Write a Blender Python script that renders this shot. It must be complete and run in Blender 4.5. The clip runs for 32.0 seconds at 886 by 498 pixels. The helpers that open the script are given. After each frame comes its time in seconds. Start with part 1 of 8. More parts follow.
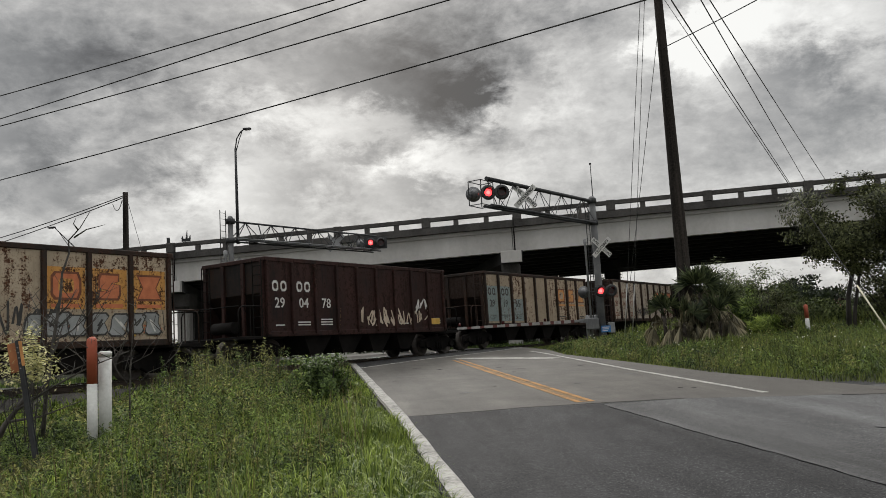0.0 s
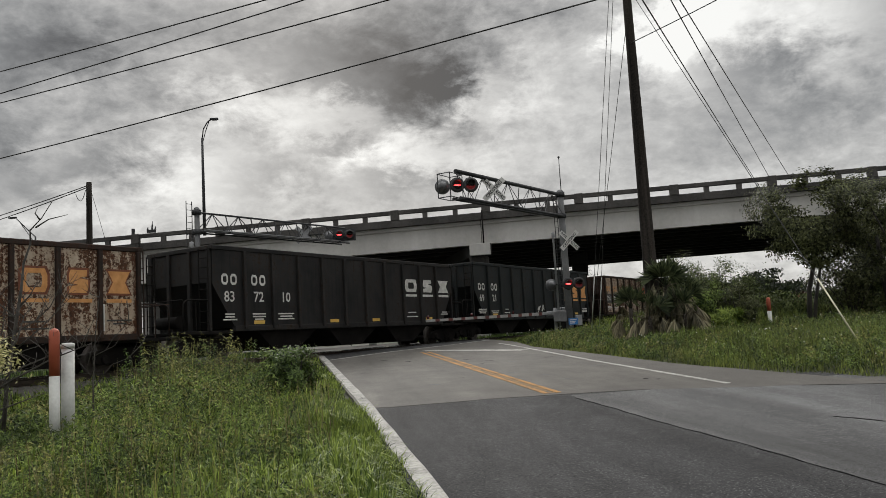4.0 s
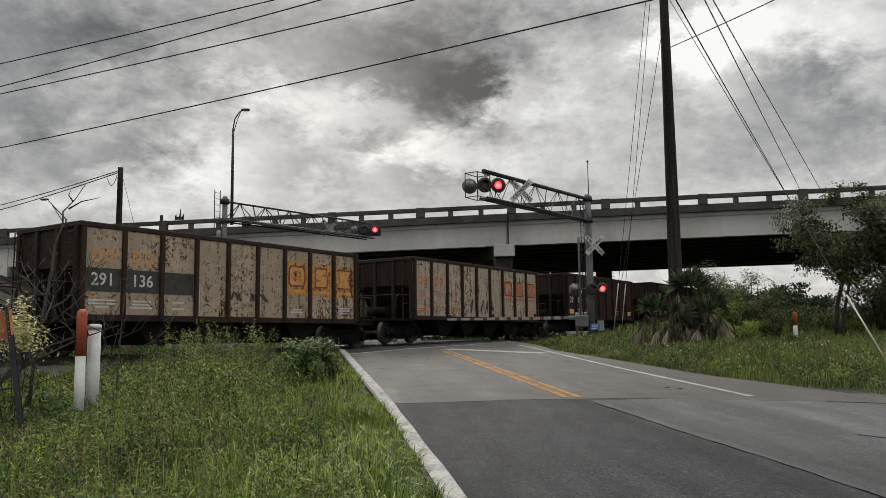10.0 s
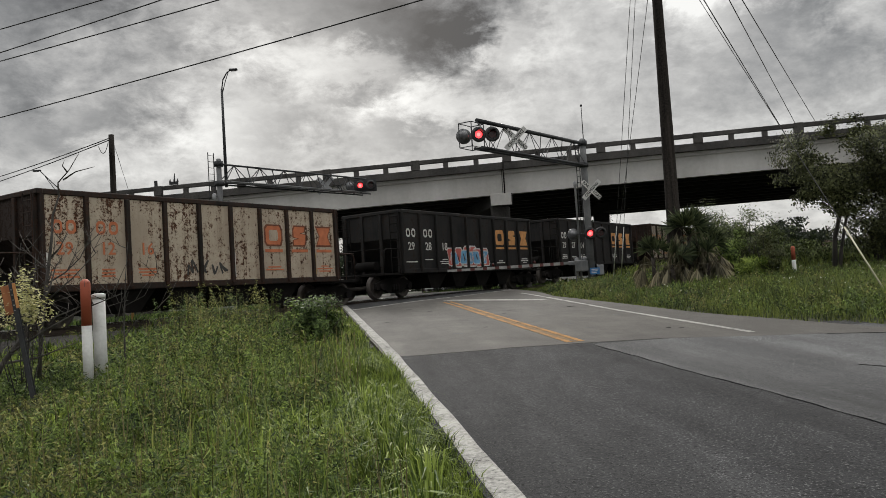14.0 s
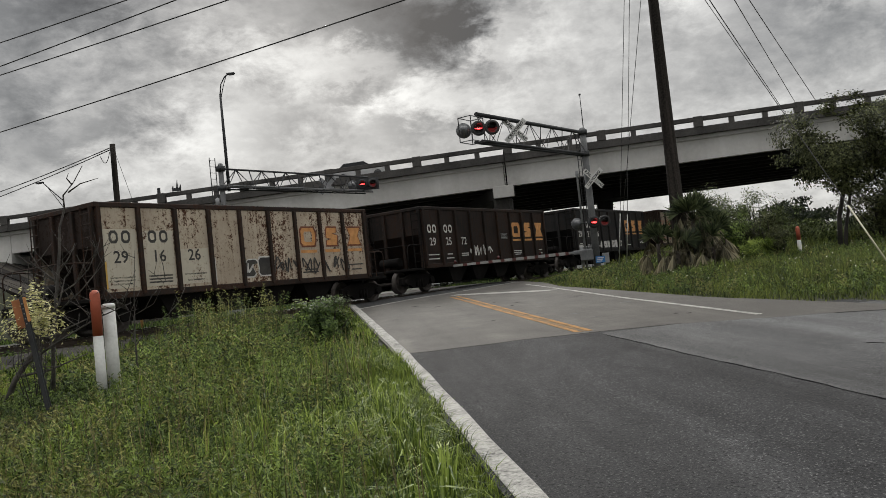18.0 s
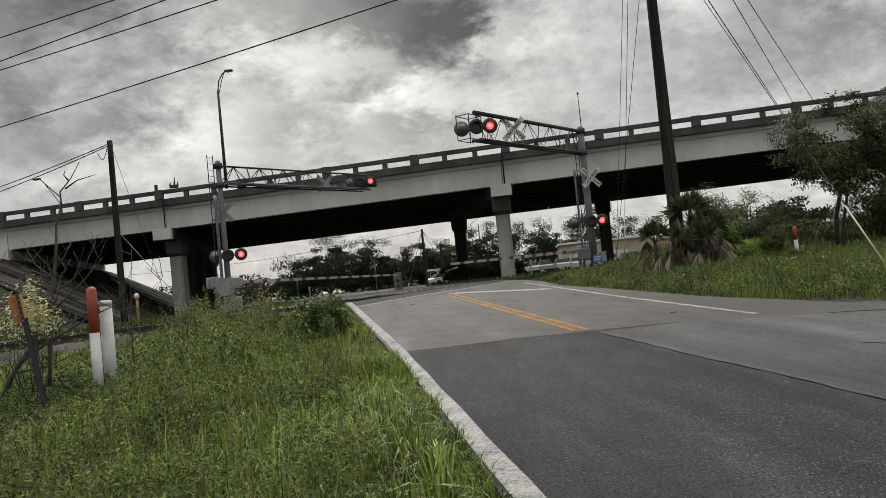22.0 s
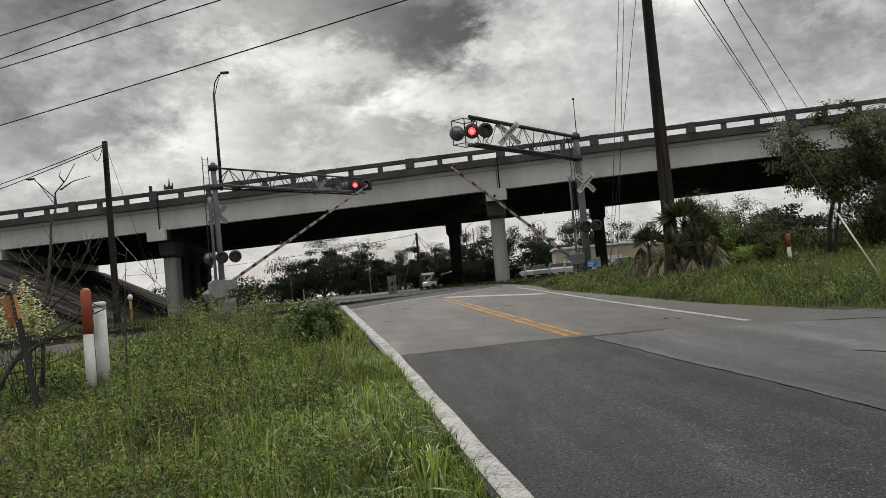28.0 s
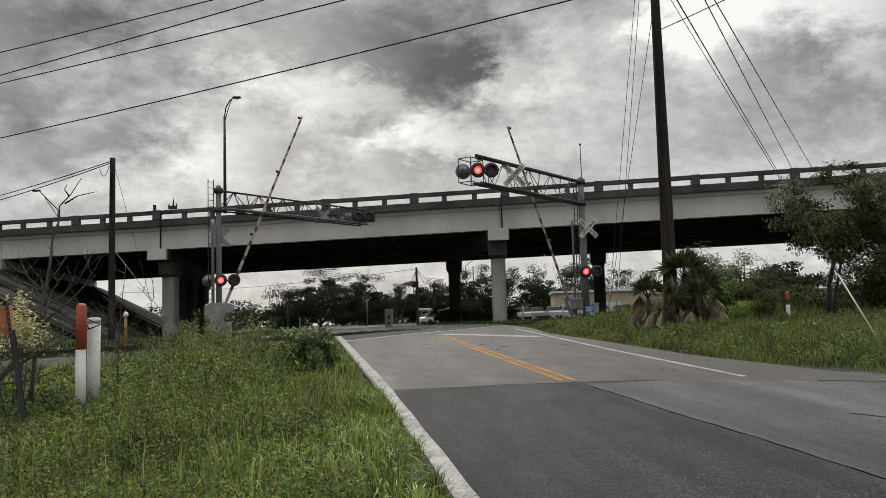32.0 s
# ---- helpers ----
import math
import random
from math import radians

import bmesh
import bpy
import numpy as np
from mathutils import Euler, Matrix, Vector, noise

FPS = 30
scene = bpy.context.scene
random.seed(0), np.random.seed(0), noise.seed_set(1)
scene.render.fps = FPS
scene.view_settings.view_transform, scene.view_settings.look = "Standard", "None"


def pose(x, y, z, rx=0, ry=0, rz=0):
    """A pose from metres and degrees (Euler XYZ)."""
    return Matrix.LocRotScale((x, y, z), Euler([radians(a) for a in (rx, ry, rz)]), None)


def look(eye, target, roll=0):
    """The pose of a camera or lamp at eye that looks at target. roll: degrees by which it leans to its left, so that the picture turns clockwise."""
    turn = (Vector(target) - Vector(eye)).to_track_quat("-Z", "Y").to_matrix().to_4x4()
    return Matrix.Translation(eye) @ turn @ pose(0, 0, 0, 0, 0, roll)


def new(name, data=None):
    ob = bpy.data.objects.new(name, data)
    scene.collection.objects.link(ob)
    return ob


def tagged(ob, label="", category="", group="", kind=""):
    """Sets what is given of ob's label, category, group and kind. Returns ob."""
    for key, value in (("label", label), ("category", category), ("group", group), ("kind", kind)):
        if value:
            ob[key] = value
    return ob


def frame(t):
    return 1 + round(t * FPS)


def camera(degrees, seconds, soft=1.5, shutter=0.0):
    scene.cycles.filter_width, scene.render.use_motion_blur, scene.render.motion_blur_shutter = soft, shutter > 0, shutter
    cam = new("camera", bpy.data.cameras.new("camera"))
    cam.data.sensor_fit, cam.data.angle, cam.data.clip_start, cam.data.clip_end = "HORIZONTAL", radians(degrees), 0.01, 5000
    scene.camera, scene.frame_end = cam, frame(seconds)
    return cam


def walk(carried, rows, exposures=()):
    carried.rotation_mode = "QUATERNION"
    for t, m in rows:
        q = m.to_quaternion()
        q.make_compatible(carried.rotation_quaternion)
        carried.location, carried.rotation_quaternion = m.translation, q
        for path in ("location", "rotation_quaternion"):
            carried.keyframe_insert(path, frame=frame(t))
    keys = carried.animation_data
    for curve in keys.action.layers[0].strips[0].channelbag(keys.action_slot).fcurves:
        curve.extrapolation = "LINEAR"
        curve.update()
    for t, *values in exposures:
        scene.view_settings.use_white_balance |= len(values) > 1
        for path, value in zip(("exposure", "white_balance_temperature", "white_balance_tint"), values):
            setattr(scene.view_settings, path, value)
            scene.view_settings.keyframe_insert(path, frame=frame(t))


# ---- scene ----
# The camera is held by hand beside the road: t, x, y, z, yaw, pitch, roll.
cam = camera(58.0, 32.0, soft=0.4)
PATH = [
    (0, 0.05, 0.08, 1.75, 1.16, 6.99, 3.39),
    (0.5, 0.05, 0.04, 1.75, 1.06, 6.97, 3.15),
    (1, 0.05, 0.06, 1.74, 0.88, 6.98, 3.16),
    (1.5, 0.05, 0.01, 1.74, 0.92, 6.95, 3.23),
    (2, 0.03, 0.08, 1.76, 1.03, 6.94, 3.76),
    (2.5, 0.04, 0.11, 1.74, 0.73, 6.90, 3.42),
    (3, 0.06, 0.06, 1.75, -0.20, 6.77, 3.28),
    (3.5, 0.06, 0.06, 1.74, -1.02, 6.52, 3.10),
    (5.5, 0.04, 0.10, 1.73, 0.09, 6.20, 4.95),
    (6, 0.05, 0.05, 1.71, 0.94, 6.32, 4.89),
    (6.5, 0.05, 0.12, 1.72, 0.93, 6.24, 4.23),
    (7, 0.04, 0.15, 1.72, 0.74, 6.24, 3.27),
    (7.5, 0.04, 0.12, 1.73, 1.29, 6.50, 2.97),
    (8, 0.03, 0.12, 1.73, 1.48, 6.41, 3.03),
    (8.5, 0.04, 0.01, 1.73, 0.78, 6.71, 1.38),
    (9, 0.03, 0.07, 1.73, 0.55, 6.83, 1.20),
    (9.5, 0.03, 0.10, 1.72, 0.50, 6.68, 1.23),
    (10, 0.02, 0.07, 1.72, 0.33, 6.33, 0.72),
    (10.5, 0.02, 0.04, 1.75, 0.11, 7.06, -0.26),
    (11, 0.01, 0.05, 1.73, 0.19, 6.86, 0.79),
    (11.5, 0.00, 0.06, 1.72, 0.28, 5.52, 1.35),
    (12, 0.00, 0.04, 1.72, 0.22, 4.98, 1.78),
    (12.5, 0.01, -0.04, 1.70, 0.25, 4.37, 1.55),
    (13, -0.00, 0.04, 1.73, 0.27, 3.49, 1.72),
    (13.5, -0.00, 0.05, 1.74, 0.36, 2.88, 2.73),
    (14, 0.00, 0.05, 1.73, 0.39, 2.87, 3.56),
    (14.5, -0.00, 0.04, 1.74, 0.39, 2.99, 4.11),
    (16.5, 0.01, -0.01, 1.75, 0.91, 2.12, 5.27),
    (17, 0.00, 0.01, 1.75, 0.94, 2.27, 5.56),
    (17.5, 0.00, -0.00, 1.75, 0.88, 2.44, 5.96),
    (18, -0.00, -0.01, 1.75, 0.85, 2.52, 5.98),
    (18.5, 0.00, -0.01, 1.74, 0.83, 2.56, 5.97),
    (18.9, -0.00, 0.00, 1.75, 0.85, 2.49, 5.99),
    (19, 0.00, -0.02, 1.75, 0.81, 2.53, 5.99),
    (19.5, 0.00, 0.00, 1.75, 0.78, 2.48, 5.92),
    (20, -0.01, -0.01, 1.75, 0.74, 2.48, 5.92),
    (20.4, 0.00, 0.00, 1.75, 0.79, 2.43, 5.92),
    (20.5, -0.00, 0.00, 1.75, 0.73, 2.51, 5.87),
    (21, -0.01, 0.00, 1.75, 0.69, 2.39, 5.80),
    (21.1, -0.00, -0.00, 1.75, 0.71, 2.41, 5.80),
    (21.5, 0.01, -0.00, 1.75, 0.70, 2.38, 5.83),
    (22, -0.00, -0.01, 1.75, 0.65, 2.37, 5.74),
    (22.5, 0.01, -0.03, 1.75, 0.66, 2.34, 5.67),
    (23, -0.00, 0.00, 1.75, 0.60, 2.30, 5.60),
    (23.5, 0.01, -0.01, 1.75, 0.58, 2.33, 5.54),
    (24, -0.00, 0.01, 1.74, 0.52, 2.30, 5.56),
    (24.5, 0.01, -0.03, 1.75, 0.55, 2.24, 5.64),
    (25, 0.00, -0.01, 1.75, 0.49, 2.24, 5.88),
    (25.5, -0.00, 0.00, 1.75, 0.45, 2.21, 5.82),
    (27.5, -0.00, 0.01, 1.76, 0.32, 2.10, 5.92),
    (28, 0.00, -0.05, 1.76, 0.23, 2.60, 5.24),
    (28.5, -0.00, -0.04, 1.77, 0.15, 3.73, 4.23),
    (29, -0.01, -0.02, 1.77, 0.03, 4.35, 3.48),
    (29.5, -0.00, -0.02, 1.77, -0.05, 4.77, 2.80),
    (30, -0.01, -0.03, 1.77, -0.05, 5.01, 2.49),
    (30.5, -0.01, -0.02, 1.77, 0.06, 5.06, 2.40),
    (31, -0.01, -0.02, 1.77, 0.09, 5.06, 2.38),
    (31.5, -0.01, -0.02, 1.77, 0.02, 5.08, 2.17),
    (32, -0.00, -0.05, 1.77, -0.00, 5.18, 1.74),
]
walk(cam, [(t, pose(x, y, z, 90 + pitch, roll, yaw)) for t, x, y, z, yaw, pitch, roll in PATH])
# ---- light: an overcast sky with broken cloud and one wide, weak sun behind it ----
import colorsys

SUN_AZ, SUN_EL = -6.0, 24.0   # degrees; azimuth to the right of +y


def sky_dir(az, el):
    a, e = radians(az), radians(el)
    return Vector((math.sin(a) * math.cos(e), math.cos(a) * math.cos(e), math.sin(e)))


class Nodes:
    """Short hand for building node trees."""

    def __init__(self, tree):
        self.t = tree
        self.n, self.l = tree.nodes, tree.links

    def add(self, kind, **kw):
        node = self.n.new(kind)
        for key, value in kw.items():
            if key == "op":
                node.operation = value
            elif key == "blend":
                node.data_type, node.blend_type = "RGBA", value
            elif key == "clamp":
                node.use_clamp = value
        return node

    def put(self, value, socket):
        if hasattr(value, "is_output"):
            self.l.new(value, socket)
        elif value is not None:
            socket.default_value = value

    def math(self, op, a, b=None, c=None, clamp=False):
        m = self.add("ShaderNodeMath", op=op, clamp=clamp)
        for i, v in enumerate((a, b, c)):
            self.put(v, m.inputs[i])
        return m.outputs[0]

    def vmath(self, op, a, b=None):
        m = self.add("ShaderNodeVectorMath", op=op)
        self.put(a, m.inputs[0])
        self.put(b, m.inputs[1])
        return m.outputs["Value"] if op in ("DOT_PRODUCT", "LENGTH") else m.outputs[0]

    def noise(self, vec, scale, detail=4, rough=0.55, distort=0.0, lac=2.0):
        m = self.add("ShaderNodeTexNoise")
        self.put(vec, m.inputs["Vector"])
        m.inputs["Scale"].default_value, m.inputs["Detail"].default_value = scale, detail
        m.inputs["Roughness"].default_value, m.inputs["Distortion"].default_value = rough, distort
        m.inputs["Lacunarity"].default_value = lac
        return m

    def ramp(self, fac, stops, interp="LINEAR"):
        m = self.add("ShaderNodeValToRGB")
        m.color_ramp.interpolation = interp
        e = m.color_ramp.elements
        while len(e) < len(stops):
            e.new(0.5)
        for el, (p, c) in zip(e, stops):
            el.position = p
            el.color = (c, c, c, 1) if not isinstance(c, (tuple, list)) else (*c, 1)
        self.put(fac, m.inputs[0])
        return m.outputs[0]

    def mix(self, fac, a, b, blend="MIX"):
        m = self.add("ShaderNodeMix", blend=blend)
        self.put(fac, m.inputs[0])
        self.put((*a, 1) if isinstance(a, tuple) and len(a) == 3 else a, m.inputs[6])
        self.put((*b, 1) if isinstance(b, tuple) and len(b) == 3 else b, m.inputs[7])
        return m.outputs[2]

    def smooth(self, v, lo, hi):
        m = self.add("ShaderNodeMapRange")
        m.interpolation_type = "SMOOTHSTEP"
        self.put(v, m.inputs[0])
        m.inputs[1].default_value, m.inputs[2].default_value = lo, hi
        return m.outputs[0]


def make_world():
    world = bpy.data.worlds.new("overcast_sky")
    scene.world = world
    world.use_nodes = True
    g = Nodes(world.node_tree)
    g.n.clear()
    d = g.add("ShaderNodeTexCoord").outputs["Generated"]
    sep = g.add("ShaderNodeSeparateXYZ")
    g.put(d, sep.inputs[0])
    z = g.math("MAXIMUM", sep.outputs[2], 0.0)
    az = g.math("DEGREES", g.math("ARCTAN2", sep.outputs[0], sep.outputs[1]))
    el = g.math("DEGREES", g.math("ARCSINE", sep.outputs[2]))
    # cloud deck: thick and thin places whose rims are torn by turbulence at three sizes
    flat = g.vmath("MULTIPLY", d, (1.0, 1.0, 1.7))
    big = g.noise(flat, 4.2, 10, 0.62, 0.3)
    mid = g.noise(g.vmath("ADD", flat, (3.1, 1.7, 0.4)), 13.0, 10, 0.69, 0.25)
    small = g.noise(g.vmath("ADD", flat, (1.3, 5.2, 2.4)), 42.0, 6, 0.6, 0.3)
    spot = g.add("ShaderNodeCombineXYZ")
    g.put(az, spot.inputs[0])
    g.put(el, spot.inputs[1])
    spot = spot.outputs[0]
    for tear, reach in ((big, (9.0, 5.0, 0.0)), (mid, (8.5, 5.5, 0.0)), (small, (3.0, 2.2, 0.0))):
        spot = g.vmath("ADD", spot, g.vmath("MULTIPLY", g.vmath("SUBTRACT", tear.outputs["Color"], (0.5, 0.5, 0.5)), reach))
    light = g.math("MULTIPLY_ADD", g.math("SUBTRACT", big.outputs["Fac"], 0.5), 0.42, 0.70)
    light = g.math("ADD", light, g.math("MULTIPLY", g.math("SUBTRACT", mid.outputs["Fac"], 0.5), 0.42))
    light = g.math("ADD", light, g.math("MULTIPLY", g.math("SUBTRACT", small.outputs["Fac"], 0.5), 0.23))
    # thinner, paler cloud towards the rim
    light = g.math("ADD", light, g.math("MULTIPLY_ADD", g.smooth(z, 0.05, 0.2), -0.09, 0.09))
    # azimuth, elevation, half width and half height in degrees, gain
    for a, e, wa, we, gain in CLOUDS:
        off = g.vmath("MULTIPLY", g.vmath("SUBTRACT", spot, (a, e, 0.0)), (1.0 / wa, 1.0 / we, 0.0))
        light = g.math("MULTIPLY_ADD", g.smooth(g.vmath("LENGTH", off), 1.0, 0.0), gain, light)
    light = g.math("MAXIMUM", g.math("MINIMUM", light, 0.97), 0.3)
    col = g.ramp(light, [(0.3, (0.068, 0.070, 0.073)), (0.4, (0.13, 0.133, 0.137)), (0.5, (0.210, 0.214, 0.217)), (0.6, (0.317, 0.319, 0.319)),
                         (0.7, (0.450, 0.448, 0.441)), (0.8, (0.607, 0.604, 0.590)), (0.9, (0.790, 0.787, 0.765)), (1.0, (1.0, 1.0, 0.97))])
    # an overcast sky is brighter overhead than at the rim
    top = g.math("MULTIPLY_ADD", g.smooth(z, 0.45, 0.95), ZENITH, 1.0)
    nish = g.add("ShaderNodeTexSky")
    nish.sky_type = "NISHITA"
    nish.sun_disc = False
    nish.sun_elevation, nish.sun_rotation = radians(SUN_EL), radians(SUN_AZ)
    blue = g.add("ShaderNodeBackground")
    g.put(nish.outputs[0], blue.inputs[0])
    blue.inputs[1].default_value = 0.05
    cloud = g.add("ShaderNodeBackground")
    g.put(col, cloud.inputs[0])
    g.put(g.math("MULTIPLY", top, SKY_GAIN), cloud.inputs[1])
    mixer = g.add("ShaderNodeMixShader")
    mixer.inputs[0].default_value = 0.94
    out = g.add("ShaderNodeOutputWorld")
    g.l.new(blue.outputs[0], mixer.inputs[1])
    g.l.new(cloud.outputs[0], mixer.inputs[2])
    g.l.new(mixer.outputs[0], out.inputs[0])


SKY_GAIN, ZENITH = 1.06, 3.5
CLOUDS = [(-0.2, 18.6, 10.7, 6.1, -0.34),
          (1.8, 17.1, 4.2, 3.3, -0.20),
          (-5.9, 21.3, 9.3, 3.3, -0.14),
          (2.7, 23.4, 9.3, 3.7, -0.14),
          (-26.1, 19.4, 14.9, 5.6, -0.20),
          (-24.3, 19.9, 6.1, 2.1, -0.08),
          (-14.8, 23.3, 11.2, 2.6, -0.05),
          (-28.7, 14.6, 5.1, 2.1, -0.14),
          (-21.9, 13.2, 5.1, 2.3, -0.14),
          (-26.6, 11.8, 4.2, 2.6, -0.11),
          (-12.2, 17.4, 7.0, 2.3, 0.17),
          (-8.7, 15.4, 7.5, 2.8, 0.2),
          (-2.2, 13.8, 7.0, 2.8, 0.27),
          (-16.3, 12.7, 6.5, 3.5, 0.17),
          (-4.1, 16.4, 5.6, 1.3, 0.14),
          (-9.7, 11.1, 10.7, 3.0, 0.11),
          (-5.8, 14.3, 4.4, 1.4, -0.24),
          (-12.0, 11.9, 4.2, 1.3, -0.08),
          (-1.5, 11.3, 5.1, 1.4, -0.08),
          (4.9, 16.9, 3.3, 3.0, 0.16),
          (11.1, 15.7, 8.8, 7.9, 0.07),
          (4.4, 12.3, 8.8, 2.3, 0.11),
          (19.0, 19.8, 5.6, 5.6, 0.26),
          (23.8, 20.2, 10.7, 3.5, 0.24),
          (28.9, 17.5, 4.2, 3.7, 0.14),
          (25.9, 14.4, 8.8, 5.1, -0.09),
          (25.2, 17.1, 5.1, 1.9, -0.11),
          (9.2, 21.6, 5.1, 2.8, -0.04),
          (-28.1, 10.3, 8.4, 3.0, 0.09),
          (-20.5, 9.7, 10.7, 2.6, 0.13)]
make_world()
sun_data = bpy.data.lights.new("sun", "SUN")
sun_data.energy, sun_data.angle, sun_data.color = 1.5, radians(14), (1.0, 0.96, 0.9)
sun_lamp = new("sun", sun_data)
sun_lamp.matrix_basis = look(Vector((0, 0, 60)) + sky_dir(SUN_AZ, SUN_EL) * 50, (0, 0, 60))
scene.view_settings.exposure = 0.0


# ---- materials ----
def surface(name, stops, scale=1.0, rough=0.8, bump=0.0, bump_scale=None, metal=0.0, detail=6, fine=0.25, fine_scale=None,
            stretch=(1, 1, 1), spread=0.0, island=0.0, rough_var=0.1, spec=0.5, coords="Object", pits=0.0):
    """A procedural surface: a broad stain, a fine grain, relief and a little difference from piece to piece."""
    m = bpy.data.materials.new(name)
    m.use_nodes = True
    g = Nodes(m.node_tree)
    b = g.n["Principled BSDF"]
    v = g.add("ShaderNodeTexCoord").outputs[coords]
    info = g.add("ShaderNodeObjectInfo")
    if spread or island:
        shift = g.math("MULTIPLY", info.outputs["Random"], 37.0)
        v = g.vmath("ADD", v, shift)
    sv = g.vmath("MULTIPLY", v, tuple(stretch))
    broad = g.noise(sv, scale, detail, 0.6, 0.3)
    grain = g.noise(v, fine_scale or scale * 14, 5, 0.65)
    fac = g.math("ADD", broad.outputs["Fac"], g.math("MULTIPLY", g.math("SUBTRACT", grain.outputs["Fac"], 0.5), fine))
    if spread:
        fac = g.math("ADD", fac, g.math("MULTIPLY", g.math("SUBTRACT", info.outputs["Random"], 0.5), spread))
    if island:
        geo = g.add("ShaderNodeNewGeometry")
        fac = g.math("ADD", fac, g.math("MULTIPLY", g.math("SUBTRACT", geo.outputs["Random Per Island"], 0.5), island))
    col = g.ramp(fac, stops)
    if pits:      # open pores between the stones, and pale worn stones
        hole = g.noise(v, pits, 2, 0.5)
        col = g.mix(g.math("MULTIPLY", g.smooth(hole.outputs["Fac"], 0.57, 0.64), 0.8), col, tuple(c * 0.4 for c in stops[0][1]))
        stone = g.noise(g.vmath("ADD", v, (3.3, 1.1, 0.0)), pits * 1.5, 2, 0.5)
        col = g.mix(g.math("MULTIPLY", g.smooth(stone.outputs["Fac"], 0.59, 0.67), 0.55), col, tuple(min(0.4, c * 1.6) for c in stops[-1][1]))
    g.put(col, b.inputs["Base Color"])
    b.inputs["Metallic"].default_value = metal
    b.inputs["Specular IOR Level"].default_value = spec
    g.put(g.math("MULTIPLY_ADD", g.math("SUBTRACT", grain.outputs["Fac"], 0.5), rough_var * 2, rough), b.inputs["Roughness"])
    if bump:
        bn = g.add("ShaderNodeBump")
        bn.inputs["Strength"].default_value = 0.6
        bn.inputs["Distance"].default_value = bump
        rel = g.noise(v, bump_scale or scale * 20, 6, 0.65)
        g.put(rel.outputs["Fac"], bn.inputs["Height"])
        g.put(bn.outputs[0], b.inputs["Normal"])
    return m


def tones(lo, hi, a=0.3, b=0.7):
    mid = tuple((x + y) / 2 for x, y in zip(lo, hi))
    return [(a, lo), ((a + b) / 2, mid), (b, hi)]


def glow(name, color, strength):
    m = bpy.data.materials.new(name)
    m.use_nodes = True
    b = m.node_tree.nodes["Principled BSDF"]
    b.inputs["Base Color"].default_value = (*color, 1)
    b.inputs["Emission Color"].default_value = (*color, 1)
    b.inputs["Emission Strength"].default_value = strength
    return m


def leafy(name, lo, hi, island=0.9):
    mid = tuple(x * 0.6 + y * 0.4 for x, y in zip(lo, hi))
    m = surface(name, [(0.1, lo), (0.55, mid), (0.95, hi)], 0.9, 0.6, fine=0.15, island=island, spec=0.3, detail=3)
    g = Nodes(m.node_tree)
    b = g.n["Principled BSDF"]
    tr = g.add("ShaderNodeBsdfTranslucent")
    col = [l.from_socket for l in g.l if l.to_socket == b.inputs["Base Color"]][0]
    g.put(col, tr.inputs[0])
    mixer = g.add("ShaderNodeMixShader")
    mixer.inputs[0].default_value = 0.32
    g.l.new(b.outputs[0], mixer.inputs[1])
    g.l.new(tr.outputs[0], mixer.inputs[2])
    out = [n for n in g.n if n.bl_idname == "ShaderNodeOutputMaterial"][0]
    g.l.new(mixer.outputs[0], out.inputs[0])
    return m


def wheel_worn(m, paths, amount):
    """Tyres polish pale lanes into the paving and leave dark oil and rubber between them; streaks follow the road."""
    g = Nodes(m.node_tree)
    b = g.n["Principled BSDF"]
    col = [l.from_socket for l in g.l if l.to_socket == b.inputs["Base Color"]][0]
    p = g.add("ShaderNodeTexCoord").outputs["Object"]
    w, u = g.vmath("DOT_PRODUCT", p, (0.9868, 0.162, 0.0)), g.vmath("DOT_PRODUCT", p, (-0.162, 0.9868, 0.0))
    lane = g.add("ShaderNodeCombineXYZ")
    g.put(g.math("MULTIPLY", w, 1.7), lane.inputs[0])
    g.put(g.math("MULTIPLY", u, 0.09), lane.inputs[1])
    streak = g.noise(lane.outputs[0], 1.0, 7, 0.6, 0.15).outputs["Fac"]
    gain = g.math("MULTIPLY_ADD", g.math("SUBTRACT", streak, 0.5), amount * 3.2, 1.0)
    for at, half, lift in paths:
        near = g.math("ABSOLUTE", g.math("SUBTRACT", w, at))
        gain = g.math("MULTIPLY_ADD", g.smooth(near, half, 0.0), lift, gain)
    blot = g.noise(p, 1.1, 6, 0.65, 0.4).outputs["Fac"]
    gain = g.math("MULTIPLY", gain, g.math("MULTIPLY_ADD", g.math("SUBTRACT", blot, 0.5), 0.9, 1.0))
    grey = g.add("ShaderNodeCombineXYZ")
    for k in range(3):
        g.put(gain, grey.inputs[k])
    g.put(g.mix(1.0, col, grey.outputs[0], "MULTIPLY"), b.inputs["Base Color"])
    return m


M = {}
M["asphalt_new"] = surface("dark_asphalt", [(0.15, (0.008, 0.0081, 0.0087)), (0.42, (0.0185, 0.0187, 0.0197)), (0.6, (0.036, 0.0362, 0.0375)), (0.85, (0.092, 0.091, 0.09))], 0.5, 0.9, 0.012, 60, fine=0.8, fine_scale=42, rough_var=0.08, spec=0.2, pits=34, stretch=(1.2, 0.28, 1))
M["asphalt_old"] = surface("old_grey_asphalt", [(0.2, (0.046, 0.0425, 0.0378)), (0.45, (0.068, 0.0627, 0.0562)), (0.6, (0.081, 0.0748, 0.067)), (0.85, (0.128, 0.119, 0.107))], 0.6, 0.85, 0.008, 60, fine=0.8, fine_scale=26, rough_var=0.08, spec=0.28, stretch=(1.2, 0.3, 1))
